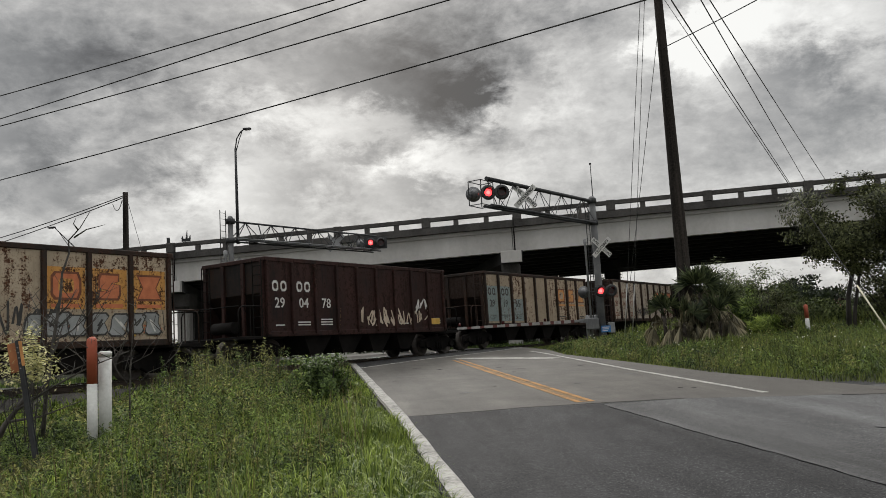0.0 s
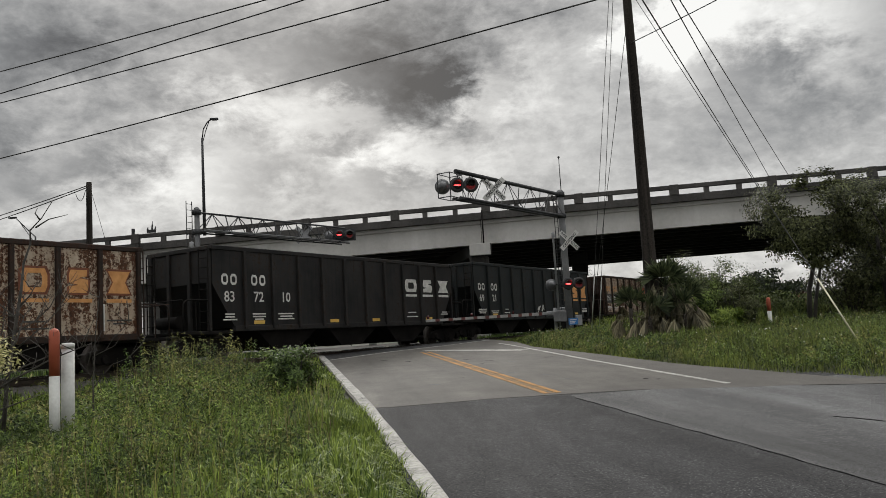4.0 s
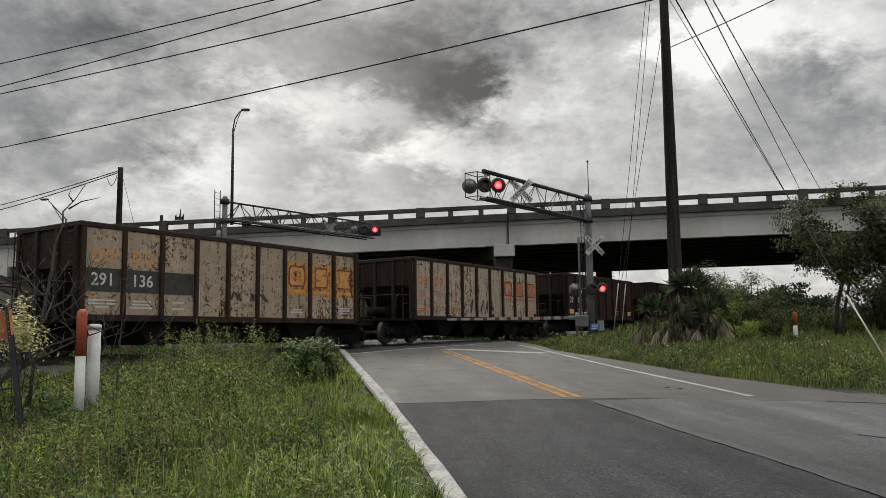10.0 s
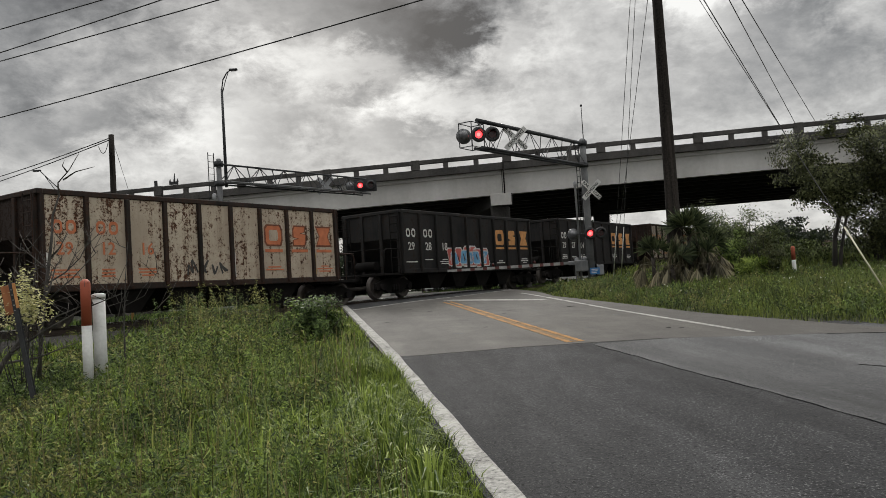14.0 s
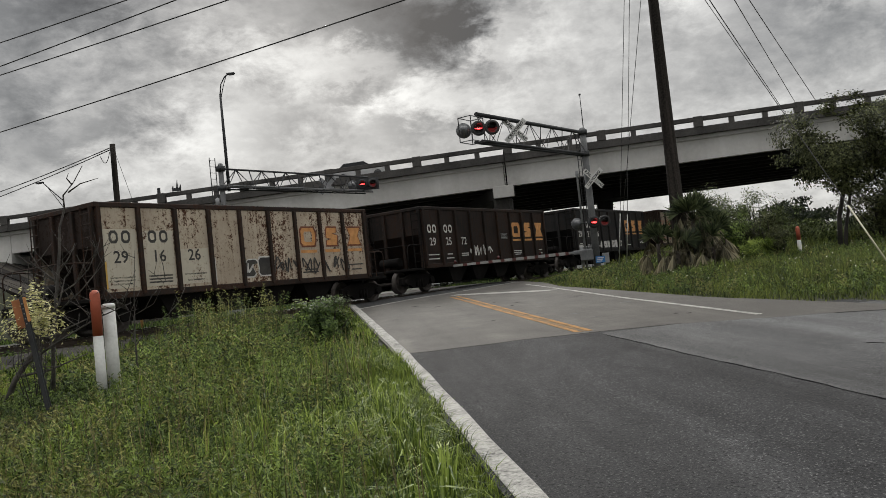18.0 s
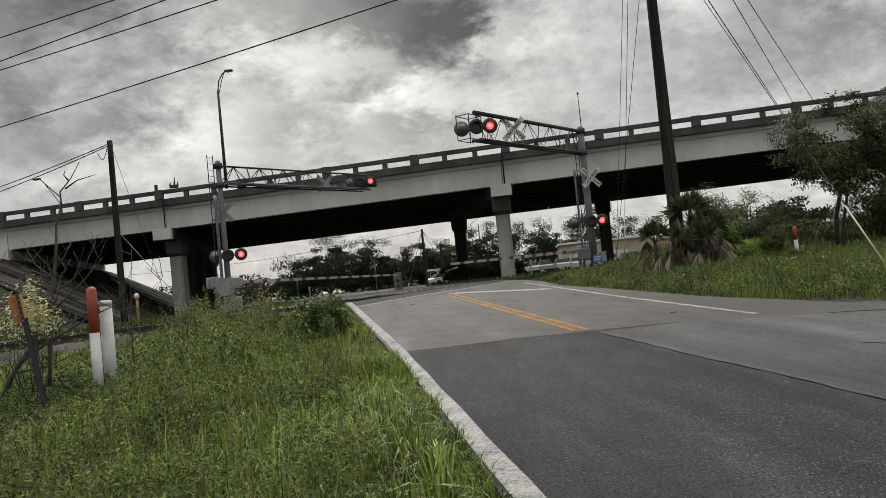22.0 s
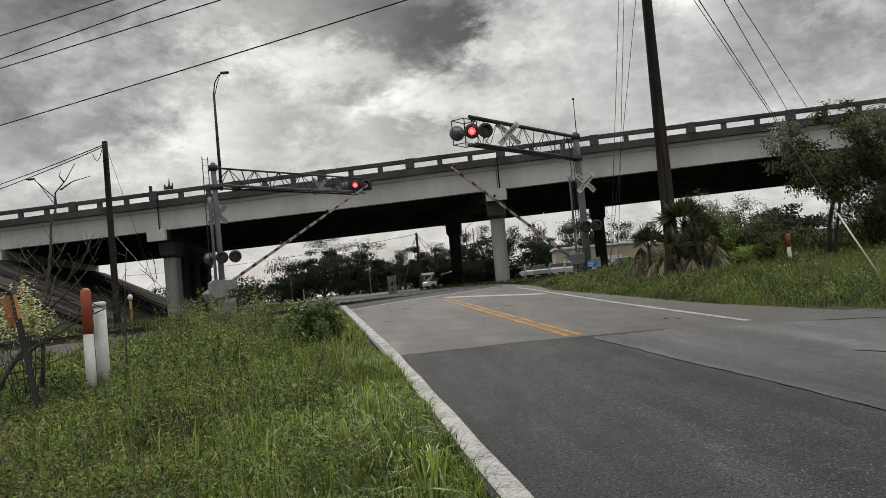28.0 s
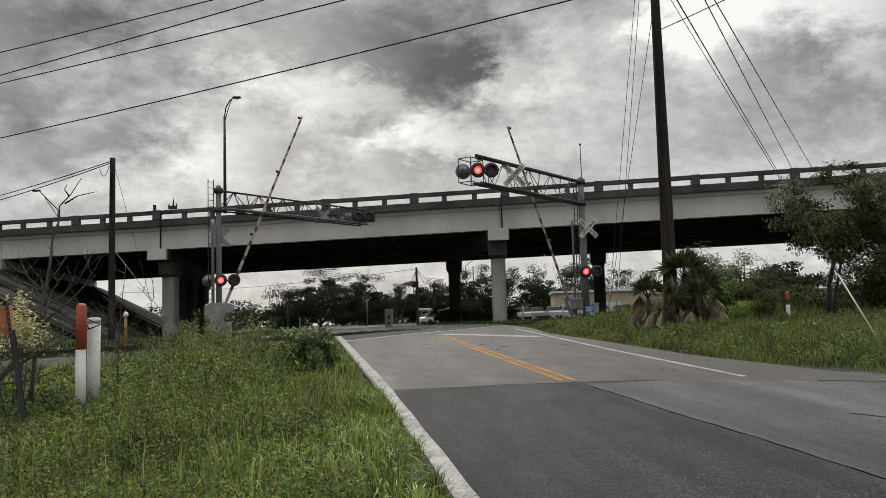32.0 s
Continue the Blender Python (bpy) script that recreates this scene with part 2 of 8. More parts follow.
M["asphalt_worn"] = surface("worn_grey_asphalt", [(0.15, (0.016, 0.0162, 0.017)), (0.42, (0.044, 0.0443, 0.0458)), (0.6, (0.08, 0.0804, 0.082)), (0.85, (0.16, 0.158, 0.156))], 0.5, 0.8, 0.012, 60, fine=0.8, fine_scale=42, rough_var=0.08, spec=0.36, pits=34, stretch=(1.2, 0.28, 1))
wheel_worn(M["asphalt_new"], ((3.4, 1.1, 0.30), (1.7, 0.9, -0.22)), 0.6)
# the lift at 7.4 paints the right lane's pale sheen into the colour
wheel_worn(M["asphalt_worn"], ((5.2, 1.1, -0.42), (7.4, 1.4, 0.28)), 0.55)
wheel_worn(M["asphalt_old"], ((3.2, 0.9, 0.12), (2.2, 0.7, -0.1), (6.4, 1.1, 0.1)), 0.22)
M["line_white"] = surface("worn_white_paint", [(0.25, (0.09, 0.088, 0.082)), (0.4, (0.24, 0.235, 0.22)), (0.7, (0.42, 0.41, 0.38))], 2.2, 0.92, 0.006, 40, fine=1.2, fine_scale=24, spec=0.15)
M["line_yellow"] = surface("worn_yellow_paint", [(0.3, (0.1, 0.085, 0.06)), (0.45, (0.26, 0.145, 0.055)), (0.7, (0.38, 0.205, 0.068))], 2.0, 0.9, 0.003, 50, fine=1.2, fine_scale=22, spec=0.15)
M["line_faded"] = surface("faded_orange_paint", [(0.3, (0.1, 0.085, 0.065)), (0.7, (0.24, 0.14, 0.065))], 1.6, 0.9, fine=1.2, fine_scale=20, spec=0.15)
M["tar"] = surface("crack_tar", tones((0.006, 0.006, 0.006), (0.014, 0.014, 0.014)), 3, 0.95, spec=0.05)
# soil kept very dark: its colour stands in for shadow between the leaves
M["soil"] = surface("weedy_soil", tones((0.009, 0.0095, 0.005), (0.032, 0.035, 0.014)), 0.6, 0.95, 0.03, 9, fine=0.5)
M["ballast"] = surface("ballast_stone", tones((0.02, 0.018, 0.016), (0.085, 0.078, 0.07)), 0.8, 0.9, 0.05, 14, fine=0.8, fine_scale=16)
M["rail"] = surface("rail_steel", tones((0.022, 0.017, 0.014), (0.075, 0.055, 0.043)), 3, 0.5, 0.002, metal=0.5)
M["rail_top"] = surface("bright_rail_head", tones((0.4, 0.39, 0.38), (0.6, 0.59, 0.57)), 3, 0.3, metal=0.9)
M["tie"] = surface("old_timber", tones((0.06, 0.05, 0.04), (0.13, 0.11, 0.09)), 3, 0.9, 0.01, 30, spread=0.3)
M["concrete"] = surface("weathered_concrete", tones((0.38, 0.37, 0.35), (0.58, 0.57, 0.55)), 0.25, 0.85, 0.006, 12, fine=0.3, stretch=(1, 1, 0.35))
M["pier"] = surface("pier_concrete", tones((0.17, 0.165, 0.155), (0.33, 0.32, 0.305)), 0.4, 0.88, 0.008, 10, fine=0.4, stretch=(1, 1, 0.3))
# stained concrete, its tone also lowered to stand for shade on the deck's underside
M["concrete_dark"] = surface("stained_shaded_concrete", tones((0.026, 0.0245, 0.023), (0.088, 0.083, 0.078)), 0.5, 0.9, 0.008, 10, fine=0.6, stretch=(1, 1, 0.3))
# near-black tone: the shade below the deck is put into the colour
M["soffit"] = surface("shaded_concrete", tones((0.016, 0.0155, 0.015), (0.045, 0.044, 0.042)), 0.3, 0.92, 0.008, 10, fine=0.4, stretch=(1, 1, 0.3))
# dark brown concrete, streaked down the slope
M["slope"] = surface("dark_concrete_slope", tones((0.010, 0.009, 0.008), (0.055, 0.048, 0.04)), 0.5, 0.95, 0.03, 6, fine=0.9, spread=0.5, stretch=(0.4, 1.6, 0.4), spec=0.1)
M["galv"] = surface("galvanised_steel", tones((0.2, 0.205, 0.21), (0.34, 0.345, 0.35)), 1.3, 0.65, 0.001, metal=0.35, fine=0.4)
# darkened in colour so the signal arms stand as silhouettes against the sky
M["galv_dark"] = surface("weathered_silhouette_steel", tones((0.03, 0.031, 0.033), (0.075, 0.077, 0.08)), 1.3, 0.7, 0.001, metal=0.3, fine=0.3, spec=0.2)
M["black"] = surface("black_paint", tones((0.012, 0.012, 0.013), (0.03, 0.03, 0.03)), 2, 0.6)
M["white"] = surface("white_sheet", tones((0.42, 0.42, 0.40), (0.68, 0.68, 0.66)), 1.5, 0.6, fine=0.4)
M["red"] = surface("red_sheeting", tones((0.06, 0.015, 0.014), (0.12, 0.024, 0.021)), 2, 0.6)
M["orange"] = surface("orange_plastic", tones((0.31, 0.068, 0.037), (0.44, 0.105, 0.055)), 2, 0.55)
M["lens_on"] = glow("lit_red_lens", (1.0, 0.045, 0.05), 3.2)
M["lens_core"] = glow("lit_lamp_core", (1.0, 0.12, 0.11), 3.6)
M["lens_off"] = surface("unlit_red_lens", tones((0.03, 0.006, 0.006), (0.06, 0.01, 0.01)), 3, 0.25)
M["glass_grey"] = surface("grey_lamp_glass", tones((0.06, 0.062, 0.066), (0.13, 0.133, 0.137)), 3, 0.3)
M["pole_wood"] = surface("creosoted_pole", tones((0.006, 0.0055, 0.005), (0.055, 0.047, 0.041)), 1.2, 0.9, 0.01, 14, fine=0.6, stretch=(3, 3, 0.12), spec=0.12)
M["bark"] = surface("grey_bark", tones((0.012, 0.011, 0.01), (0.05, 0.044, 0.039)), 3, 0.9, 0.01, 30, stretch=(2, 2, 0.4))
M["wire"] = surface("wire", tones((0.02, 0.02, 0.02), (0.05, 0.05, 0.05)), 2, 0.6)
M["grass"] = leafy("grass_blades", (0.018, 0.036, 0.006), (0.29, 0.38, 0.062))
M["grass_right"] = leafy("shaggy_grass_blades", (0.018, 0.03, 0.008), (0.25, 0.3, 0.07))
M["weed"] = leafy("weed_leaves", (0.014, 0.03, 0.006), (0.25, 0.34, 0.075))
M["foliage_tree"] = leafy("roadside_tree_leaves", (0.012, 0.016, 0.007), (0.16, 0.175, 0.075))
M["grass_dry"] = leafy("dry_stalks", (0.12, 0.10, 0.05), (0.24, 0.2, 0.1))
M["foliage"] = leafy("tree_leaves", (0.006, 0.011, 0.005), (0.035, 0.05, 0.018))
M["foliage_light"] = leafy("shrub_leaves", (0.02, 0.032, 0.01), (0.19, 0.23, 0.085))
M["palm"] = leafy("palm_blades", (0.012, 0.021, 0.009), (0.12, 0.145, 0.065))
M["palm_dead"] = leafy("dead_palm_blades", (0.04, 0.036, 0.022), (0.34, 0.30, 0.19))
M["weed_dark"] = leafy("dark_weed_leaves", (0.008, 0.018, 0.005), (0.15, 0.22, 0.05))
M["weed_olive"] = leafy("olive_weed_leaves", (0.028, 0.032, 0.009), (0.36, 0.36, 0.11))


# ---- mesh tools ----
def mesh_of(name, bm, mats):
    me = bpy.data.meshes.new(name)
    bm.normal_update()
    bm.to_mesh(me)
    bm.free()
    for m in (mats if isinstance(mats, (list, tuple)) else [mats]):
        me.materials.append(M[m] if isinstance(m, str) else m)
    return me


def part(name, bm, material, parent, label="", at=None):
    ob = new(name, mesh_of(name, bm, material))
    ob.parent = parent
    if at is not None:
        ob.matrix_basis = at
    if label:
        tagged(ob, label)
    return ob


def thing(name, label, category, at=None, group="", kind=""):
    ob = new(name)
    ob.empty_display_size = 0.2
    if at is not None:
        ob.matrix_basis = at
    return tagged(ob, label, category, group, kind)


def box(bm, x0, x1, y0, y1, z0, z1, bevel=0.0, mat=0, m=None):
    vs = [bm.verts.new((x, y, z)) for x in (x0, x1) for y in (y0, y1) for z in (z0, z1)]
    fs = [bm.faces.new([vs[i] for i in q]) for q in ((0, 1, 3, 2), (4, 6, 7, 5), (0, 4, 5, 1), (2, 3, 7, 6), (0, 2, 6, 4), (1, 5, 7, 3))]
    for fc in fs:
        fc.material_index = mat
    if m is not None:
        for v in vs:
            v.co = m @ v.co
    if bevel:
        es = list({e for fc in fs for e in fc.edges})
        bmesh.ops.bevel(bm, geom=es, offset=bevel, segments=1, affect="EDGES")
    return bm


def tube(bm, a, b, r0, r1=None, sides=8, mat=0, cap=True):
    """A round bar from a to b."""
    a, b = Vector(a), Vector(b)
    r1 = r0 if r1 is None else r1
    ax = (b - a).normalized()
    s = ax.orthogonal().normalized()
    t = ax.cross(s)
    rings = []
    for p, r in ((a, r0), (b, r1)):
        rings.append([bm.verts.new(p + (s * math.cos(k * math.tau / sides) + t * math.sin(k * math.tau / sides)) * r) for k in range(sides)])
    for k in range(sides):
        fc = bm.faces.new((rings[0][k], rings[0][(k + 1) % sides], rings[1][(k + 1) % sides], rings[1][k]))
        fc.material_index, fc.smooth = mat, sides > 5
    if cap:
        for ring, flip in ((rings[0], True), (rings[1], False)):
            fc = bm.faces.new(ring[::-1] if flip else ring)
            fc.material_index = mat
    return bm


def pipe(bm, pts, r, sides=6, mat=0):
    """A round bar along a line of points; r may be one radius or one for each point."""
    rs = r if isinstance(r, (list, tuple)) else [r] * len(pts)
    pts = [Vector(p) for p in pts]
    rings = []
    ref = None
    for i, p in enumerate(pts):
        ax = (pts[min(i + 1, len(pts) - 1)] - pts[max(i - 1, 0)]).normalized()
        s = ax.orthogonal().normalized() if ref is None else (ref - ax * ref.dot(ax)).normalized()
        ref = s
        t = ax.cross(s)
        rings.append([bm.verts.new(p + (s * math.cos(k * math.tau / sides) + t * math.sin(k * math.tau / sides)) * rs[i]) for k in range(sides)])
    for a, b in zip(rings, rings[1:]):
        for k in range(sides):
            fc = bm.faces.new((a[k], a[(k + 1) % sides], b[(k + 1) % sides], b[k]))
            fc.smooth, fc.material_index = True, mat
    bm.faces.new(rings[0][::-1]).material_index = mat
    bm.faces.new(rings[-1]).material_index = mat
    return bm


def lathe(bm, prof, axis_m, sides=16, mat=0):
    """Turns (radius, height) pairs about z, then places them by axis_m."""
    rings = []
    for r, h in prof:
        rings.append([bm.verts.new(axis_m @ Vector((r * math.cos(k * math.tau / sides), r * math.sin(k * math.tau / sides), h))) for k in range(sides)])
    for a, b in zip(rings, rings[1:]):
        for k in range(sides):
            fc = bm.faces.new((a[k], a[(k + 1) % sides], b[(k + 1) % sides], b[k]))
            fc.smooth, fc.material_index = True, mat
    bm.faces.new(rings[0][::-1]).material_index = mat
    bm.faces.new(rings[-1]).material_index = mat
    return bm


def sheet_mesh(name, verts, faces, mats, index=None, smooth=False):
    """A mesh from arrays of numbers, for what has very many pieces."""
    me = bpy.data.meshes.new(name)
    verts, faces = np.asarray(verts, np.float32), np.asarray(faces, np.int32)
    n = faces.shape[1]
    me.vertices.add(len(verts))
    me.vertices.foreach_set("co", verts.ravel())
    me.loops.add(faces.size)
    me.loops.foreach_set("vertex_index", faces.ravel())
    me.polygons.add(len(faces))
    me.polygons.foreach_set("loop_start", np.arange(0, faces.size, n, dtype=np.int32))
    if index is not None:
        me.polygons.foreach_set("material_index", np.asarray(index, np.int32))
    me.polygons.foreach_set("use_smooth", np.full(len(faces), smooth))
    for m in (mats if isinstance(mats, (list, tuple)) else [mats]):
        me.materials.append(M[m])
    me.update(calc_edges=True)
    return me


# ---- the lie of the land ----
ROAD = Vector((-0.162, 0.9868))      # the way the road runs
SIDE = Vector((0.9868, 0.162))       # to its right
TRACK_YAW = -33.58                   # the way the track runs
TDIR = Vector((0.5531, 0.8331))
TNORM = Vector((0.8331, -0.5531))    # to the side on which the camera stands
T0 = Vector((-4.946, 31.0))
GRADE = 0.0441


def plan(u, w):
    """From metres along and across the road to world x, y."""
    return ROAD.x * u + SIDE.x * w, ROAD.y * u + SIDE.y * w


def along(x, y):
    return ROAD.x * x + ROAD.y * y, SIDE.x * x + SIDE.y * y


def rail_z(s):
    return 1.43 + 0.0096 * max(-45.0, min(70.0, s))


def on_track(s, off=0.0, dz=0.0):
    p = T0 + TDIR * s + TNORM * off
    return Vector((p.x, p.y, rail_z(s) + dz))


def soft_min(a, b, k):
    h = max(k - abs(a - b), 0.0) / k
    return min(a, b) - h * h * k * 0.25


def road_z(x, y):
    u, w = along(x, y)
    cap = 1.43 + 0.0141 * max(-30.0, min(30.0, w))
    z = soft_min(GRADE * max(u, -12.0), cap, 0.3)
    off = TNORM.x * (x - T0.x) + TNORM.y * (y - T0.y)
    if off < -4.0:
        z -= min(0.12, (-4.0 - off) * 0.004)
    return z


def ground_z(x, y):
    """Natural ground: the road's own slope, a shallow verge beside it and the bank that carries the bridge's approach."""
    u, w = along(x, y)
    z = road_z(x, y) - 0.07
    edge = max(0.0, 0.9 - w) if w < 5 else max(0.0, w - 10.5)
    z += 0.05 * noise.noise(Vector((x * 0.35, y * 0.35, 0.3))) * min(1.0, edge) + 0.16 * noise.noise(Vector((x * 0.07, y * 0.07, 2.0))) * min(1.0, edge * 0.3)
    off = TNORM.x * (x - T0.x) + TNORM.y * (y - T0.y)
    if abs(off) < 6 and (w < 0 or w > 10):
        z = min(z, z - 0.14 * max(0.0, 1 - abs(off) / 6))
    if w > 9.5 and off > 3:            # the verge on the far side of the road stands a little higher
        z += 0.22 * min(1.0, (w - 9.5) / 3.0) * min(1.0, (off - 3) / 4)
    # approach bank under the far end of the bridge
    bx, by = x + 26.1, y - 63.0
    q, b = bx * 0.9909 - by * 0.1348, bx * 0.1348 + by * 0.9909
    q += 0.32 * b
    if q < 4 and -30 < b < 56:
        bank = min(7.4, 1.0 + (3.3 - q) * 0.476 - 0.15)
        out = max(0.0, -16.0 - b, b - 32.0)
        z = max(z, bank - out * 0.5 + 0.25 * noise.noise(Vector((x * 0.5, y * 0.5, 7.0))))
    return z


def lines(lo, hi, near, coarse):
    """Grid lines, close together near the camera and wide apart far away."""
    out, v = [], lo
    while v < hi:
        out.append(v)
        d = abs(v)
        v += near if d < 36 else (1.5 if d < 90 else (12 if d < 300 else coarse))
    return out + [hi]


def make_ground():
    xs, ys = lines(-2600, 2600, 0.6, 250), lines(-2600, 2600, 0.6, 250)
    verts = [(x, y, ground_z(x, y)) for y in ys for x in xs]
    n = len(xs)
    i = np.arange(len(ys) - 1)[:, None] * n + np.arange(n - 1)[None, :]
    i = i.ravel()
    faces = np.stack([i, i + 1, i + 1 + n, i + n], 1)
    ob = new("ground", sheet_mesh("ground", verts, faces, "soil", smooth=True))
    tagged(ob, "weedy soil ground beside the road", "ground", kind="structure")


make_ground()

# right-hand edge of the pavement, as (along, across); the mouth of a side road opens towards the camera
EDGE_R = [(-14, 46), (8.6, 46), (9.6, 30), (10.4, 20), (11.4, 14), (12.9, 10.3), (15, 9.75), (17.8, 8.95), (22.6, 8.75), (27.9, 8.4), (31.8, 8.9), (37, 9.1), (60, 9.2), (140, 9.2)]


def edge_left(u):
    return 1.1 - 0.017 * max(0.0, min(u, 32.0) - 15.0)


def edge_right(u):
    for (a, wa), (b, wb) in zip(EDGE_R, EDGE_R[1:]):
        if a <= u <= b:
            return wa + (wb - wa) * (u - a) / (b - a)
    return EDGE_R[-1][1]


def strip(name, us, left, right, material, dz, parent=None, label="", cols=8, thick=0.05, warp=None):
    """A slab of paving between two edges, bent to the road's surface, with its own thickness."""
    bm = bmesh.new()
    grid = []
    for u in us:
        a, b = left(u), right(u)
        row = []
        for k in range(cols + 1):
            w = a + (b - a) * k / cols
            x, y = plan(u + (warp(u, w) if warp else 0.0), w)
            row.append(bm.verts.new((x, y, road_z(x, y) + dz)))
        grid.append(row)
    top = []
    for r0, r1 in zip(grid, grid[1:]):
        for k in range(cols):
            f = bm.faces.new((r0[k], r0[k + 1], r1[k + 1], r1[k]))
            f.smooth = True
            top.append(f)
    rim = [e for e in bm.edges if len(e.link_faces) == 1]
    low = bmesh.ops.extrude_edge_only(bm, edges=rim)["geom"]
    for v in low:
        if isinstance(v, bmesh.types.BMVert):
            v.co.z -= thick
    for e in rim:
        e.smooth = False
    ob = new(name, mesh_of(name, bm, material))
    if parent:
        ob.parent = parent
    if label:
        tagged(ob, label)
    return ob


def steps(a, b, d):
    n = max(1, round((b - a) / d))
    return [a + (b - a) * k / n for k in range(n + 1)]


def make_road():
    road = thing("road", "two-lane asphalt road rising to the railway crossing", "road", kind="structure")

    def seam(u, w):
        """The old paving starts along an uneven, curved cut."""
        f = max(0.0, 1 - (u - 13.9) / 4.0)
        return f * (-max(0.0, w - 4.6) ** 1.5 * 0.16 + 0.05 * math.sin(w * 2.3) + 0.03 * math.sin(w * 6.1 + 1))

    strip("dark_paving", steps(-14, 14.4, 0.5), lambda u: 1.1, lambda u: edge_right(min(u, 13.2)) if u > 8.6 else 46, "asphalt_new", 0.0, road, "dark newer asphalt", 30)
    strip("worn_paving", steps(-14, 13.6, 0.5), lambda u: 4.74 + max(0.0, 12.2 - u) * 0.033, lambda u: (edge_right(min(u, 13.2)) if u > 8.6 else 46) - 0.03, "asphalt_worn", 0.004, road, "worn greyer asphalt beside the sealed joint", 30)
    strip("grey_paving", steps(13.9, 140, 0.7), edge_left, edge_right, "asphalt_old", 0.005, road, "pale older asphalt", 16, 0.06, seam)
    strip("grey_paving", steps(9.0, 12.95, 0.4), lambda u: 9.4 + (12.95 - u) * 1.3, lambda u: edge_right(min(u, 13.2)) - 0.02, "asphalt_old", 0.006, road, "pale older asphalt", 16, 0.06)
    strip("edge_line", steps(-14, 36, 0.7), lambda u: edge_left(u) + 0.05 + 0.006 * math.sin(u * 1.7), lambda u: edge_left(u) + 0.255 + 0.008 * math.sin(u * 2.3 + 1), "line_white", 0.011, road, "worn white edge line", 1, 0.004)
    for off in (4.42, 4.66):
        strip("centre_line", steps(14.1, 28.5, 0.7), lambda u: off, lambda u: off + 0.11, "line_yellow", 0.011, road, "worn yellow centre line", 1, 0.004)
    strip("edge_line", steps(13.6, 31.5, 0.7), lambda u: 7.70 + max(0, u - 20) * 0.03, lambda u: 7.83 + max(0, u - 20) * 0.03, "line_white", 0.011, road, "worn white edge line", 1, 0.004)
    # sealed cracks
    for (u0, w0), (u1, w1), wd in (((13.2, 4.70), (5.0, 4.98), 0.007), ((12.6, 8.6), (11.6, 10.6), 0.05), ((9.5, 6.9), (5.5, 8.4), 0.02)):
        strip("crack_seal", steps(u1, u0, 0.25), lambda u: w0 + (w1 - w0) * (u0 - u) / (u0 - u1) + 0.02 * math.sin(u * 1.7) + 0.012 * math.sin(u * 7.7) - wd,
              lambda u: w0 + (w1 - w0) * (u0 - u) / (u0 - u1) + 0.02 * math.sin(u * 1.7) + 0.012 * math.sin(u * 7.7) + wd * (0.5 + 0.5 * math.sin(u * 5)), "tar", 0.010, road, "dark sealed crack", 1, 0.004)
    # faded orange paint worn between the two lines
    strip("worn_paint", steps(14.1, 25.0, 0.7), lambda u: 4.54, lambda u: 4.65, "line_faded", 0.008, road, "faded orange paint between the lines", 1, 0.003)
    # dark paving between the rails and beside them, with a pale rim on the near side
    def across(off, w):
        s = (w - SIDE.dot(T0 + TNORM * off)) / SIDE.dot(TDIR)
        p = T0 + TDIR * s + TNORM * off
        return p.x, p.y

    for name, o0, o1, rows_n, mat, dz, lab in (("crossing_paving", -3.0, 3.25, 12, "asphalt_new", 0.010, "dark asphalt laid over the crossing"), ("paving_rim", 3.27, 3.45, 1, "line_white", 0.011, "pale rim of the crossing's paving")):
        bm = bmesh.new()
        grid = []
        for k in range(rows_n + 1):
            off = o0 + (o1 - o0) * k / rows_n
            row = []
            for j in range(17):
                w = 1.12 + 7.7 * j / 16
                x, y = across(off + (0.12 * math.sin(w * 1.3) if k == rows_n or rows_n == 1 else 0.0), w)
                row.append(bm.verts.new((x, y, road_z(x, y) + dz)))
            grid.append(row)
        for r0, r1 in zip(grid, grid[1:]):
            for j in range(16):
                bm.faces.new((r0[j], r1[j], r1[j + 1], r0[j + 1])).smooth = True
        bmesh.ops.recalc_face_normals(bm, faces=bm.faces)
        part(name, bm, mat, road, lab)
    # tar spots and small repairs
    rs = random.Random(5)
    for k in range(22):
        cu, cw = rs.uniform(14.6, 26), rs.uniform(1.7, 7.4)
        if 4.2 < cw < 5.0:
            continue
        a0, b0 = rs.uniform(0.05, 0.16), rs.uniform(0.02, 0.05)
        bm = bmesh.new()
        vs = []
        for j in range(9):
            g = j * math.tau / 9
            q = rs.uniform(0.7, 1.2)
            x, y = plan(cu + b0 * q * math.sin(g) * 2, cw + a0 * q * math.cos(g))
            vs.append(bm.verts.new((x, y, road_z(x, y) + 0.0115)))
        bm.faces.new(vs)
        part("tar_spot", bm, "tar" if k % 3 else "asphalt_worn", road)
    # stop line, set square to the track
    bm = bmesh.new()
    a, b = Vector(plan(29.5, 4.75)), Vector(plan(26.1, 7.6))
    n = 8
    way = (b - a).normalized()
    nor = Vector((-way.y, way.x)) * 0.3
    rows = []
    for k in range(n + 1):
        p = a.lerp(b, k / n)
        rows.append([bm.verts.new((v.x, v.y, road_z(v.x, v.y) + 0.012)) for v in (p - nor, p + nor)])
    for r0, r1 in zip(rows, rows[1:]):
        bm.faces.new((r0[0], r1[0], r1[1], r0[1]))
    part("stop_line", bm, "line_white", road, "worn white stop line")
    return road


make_road()


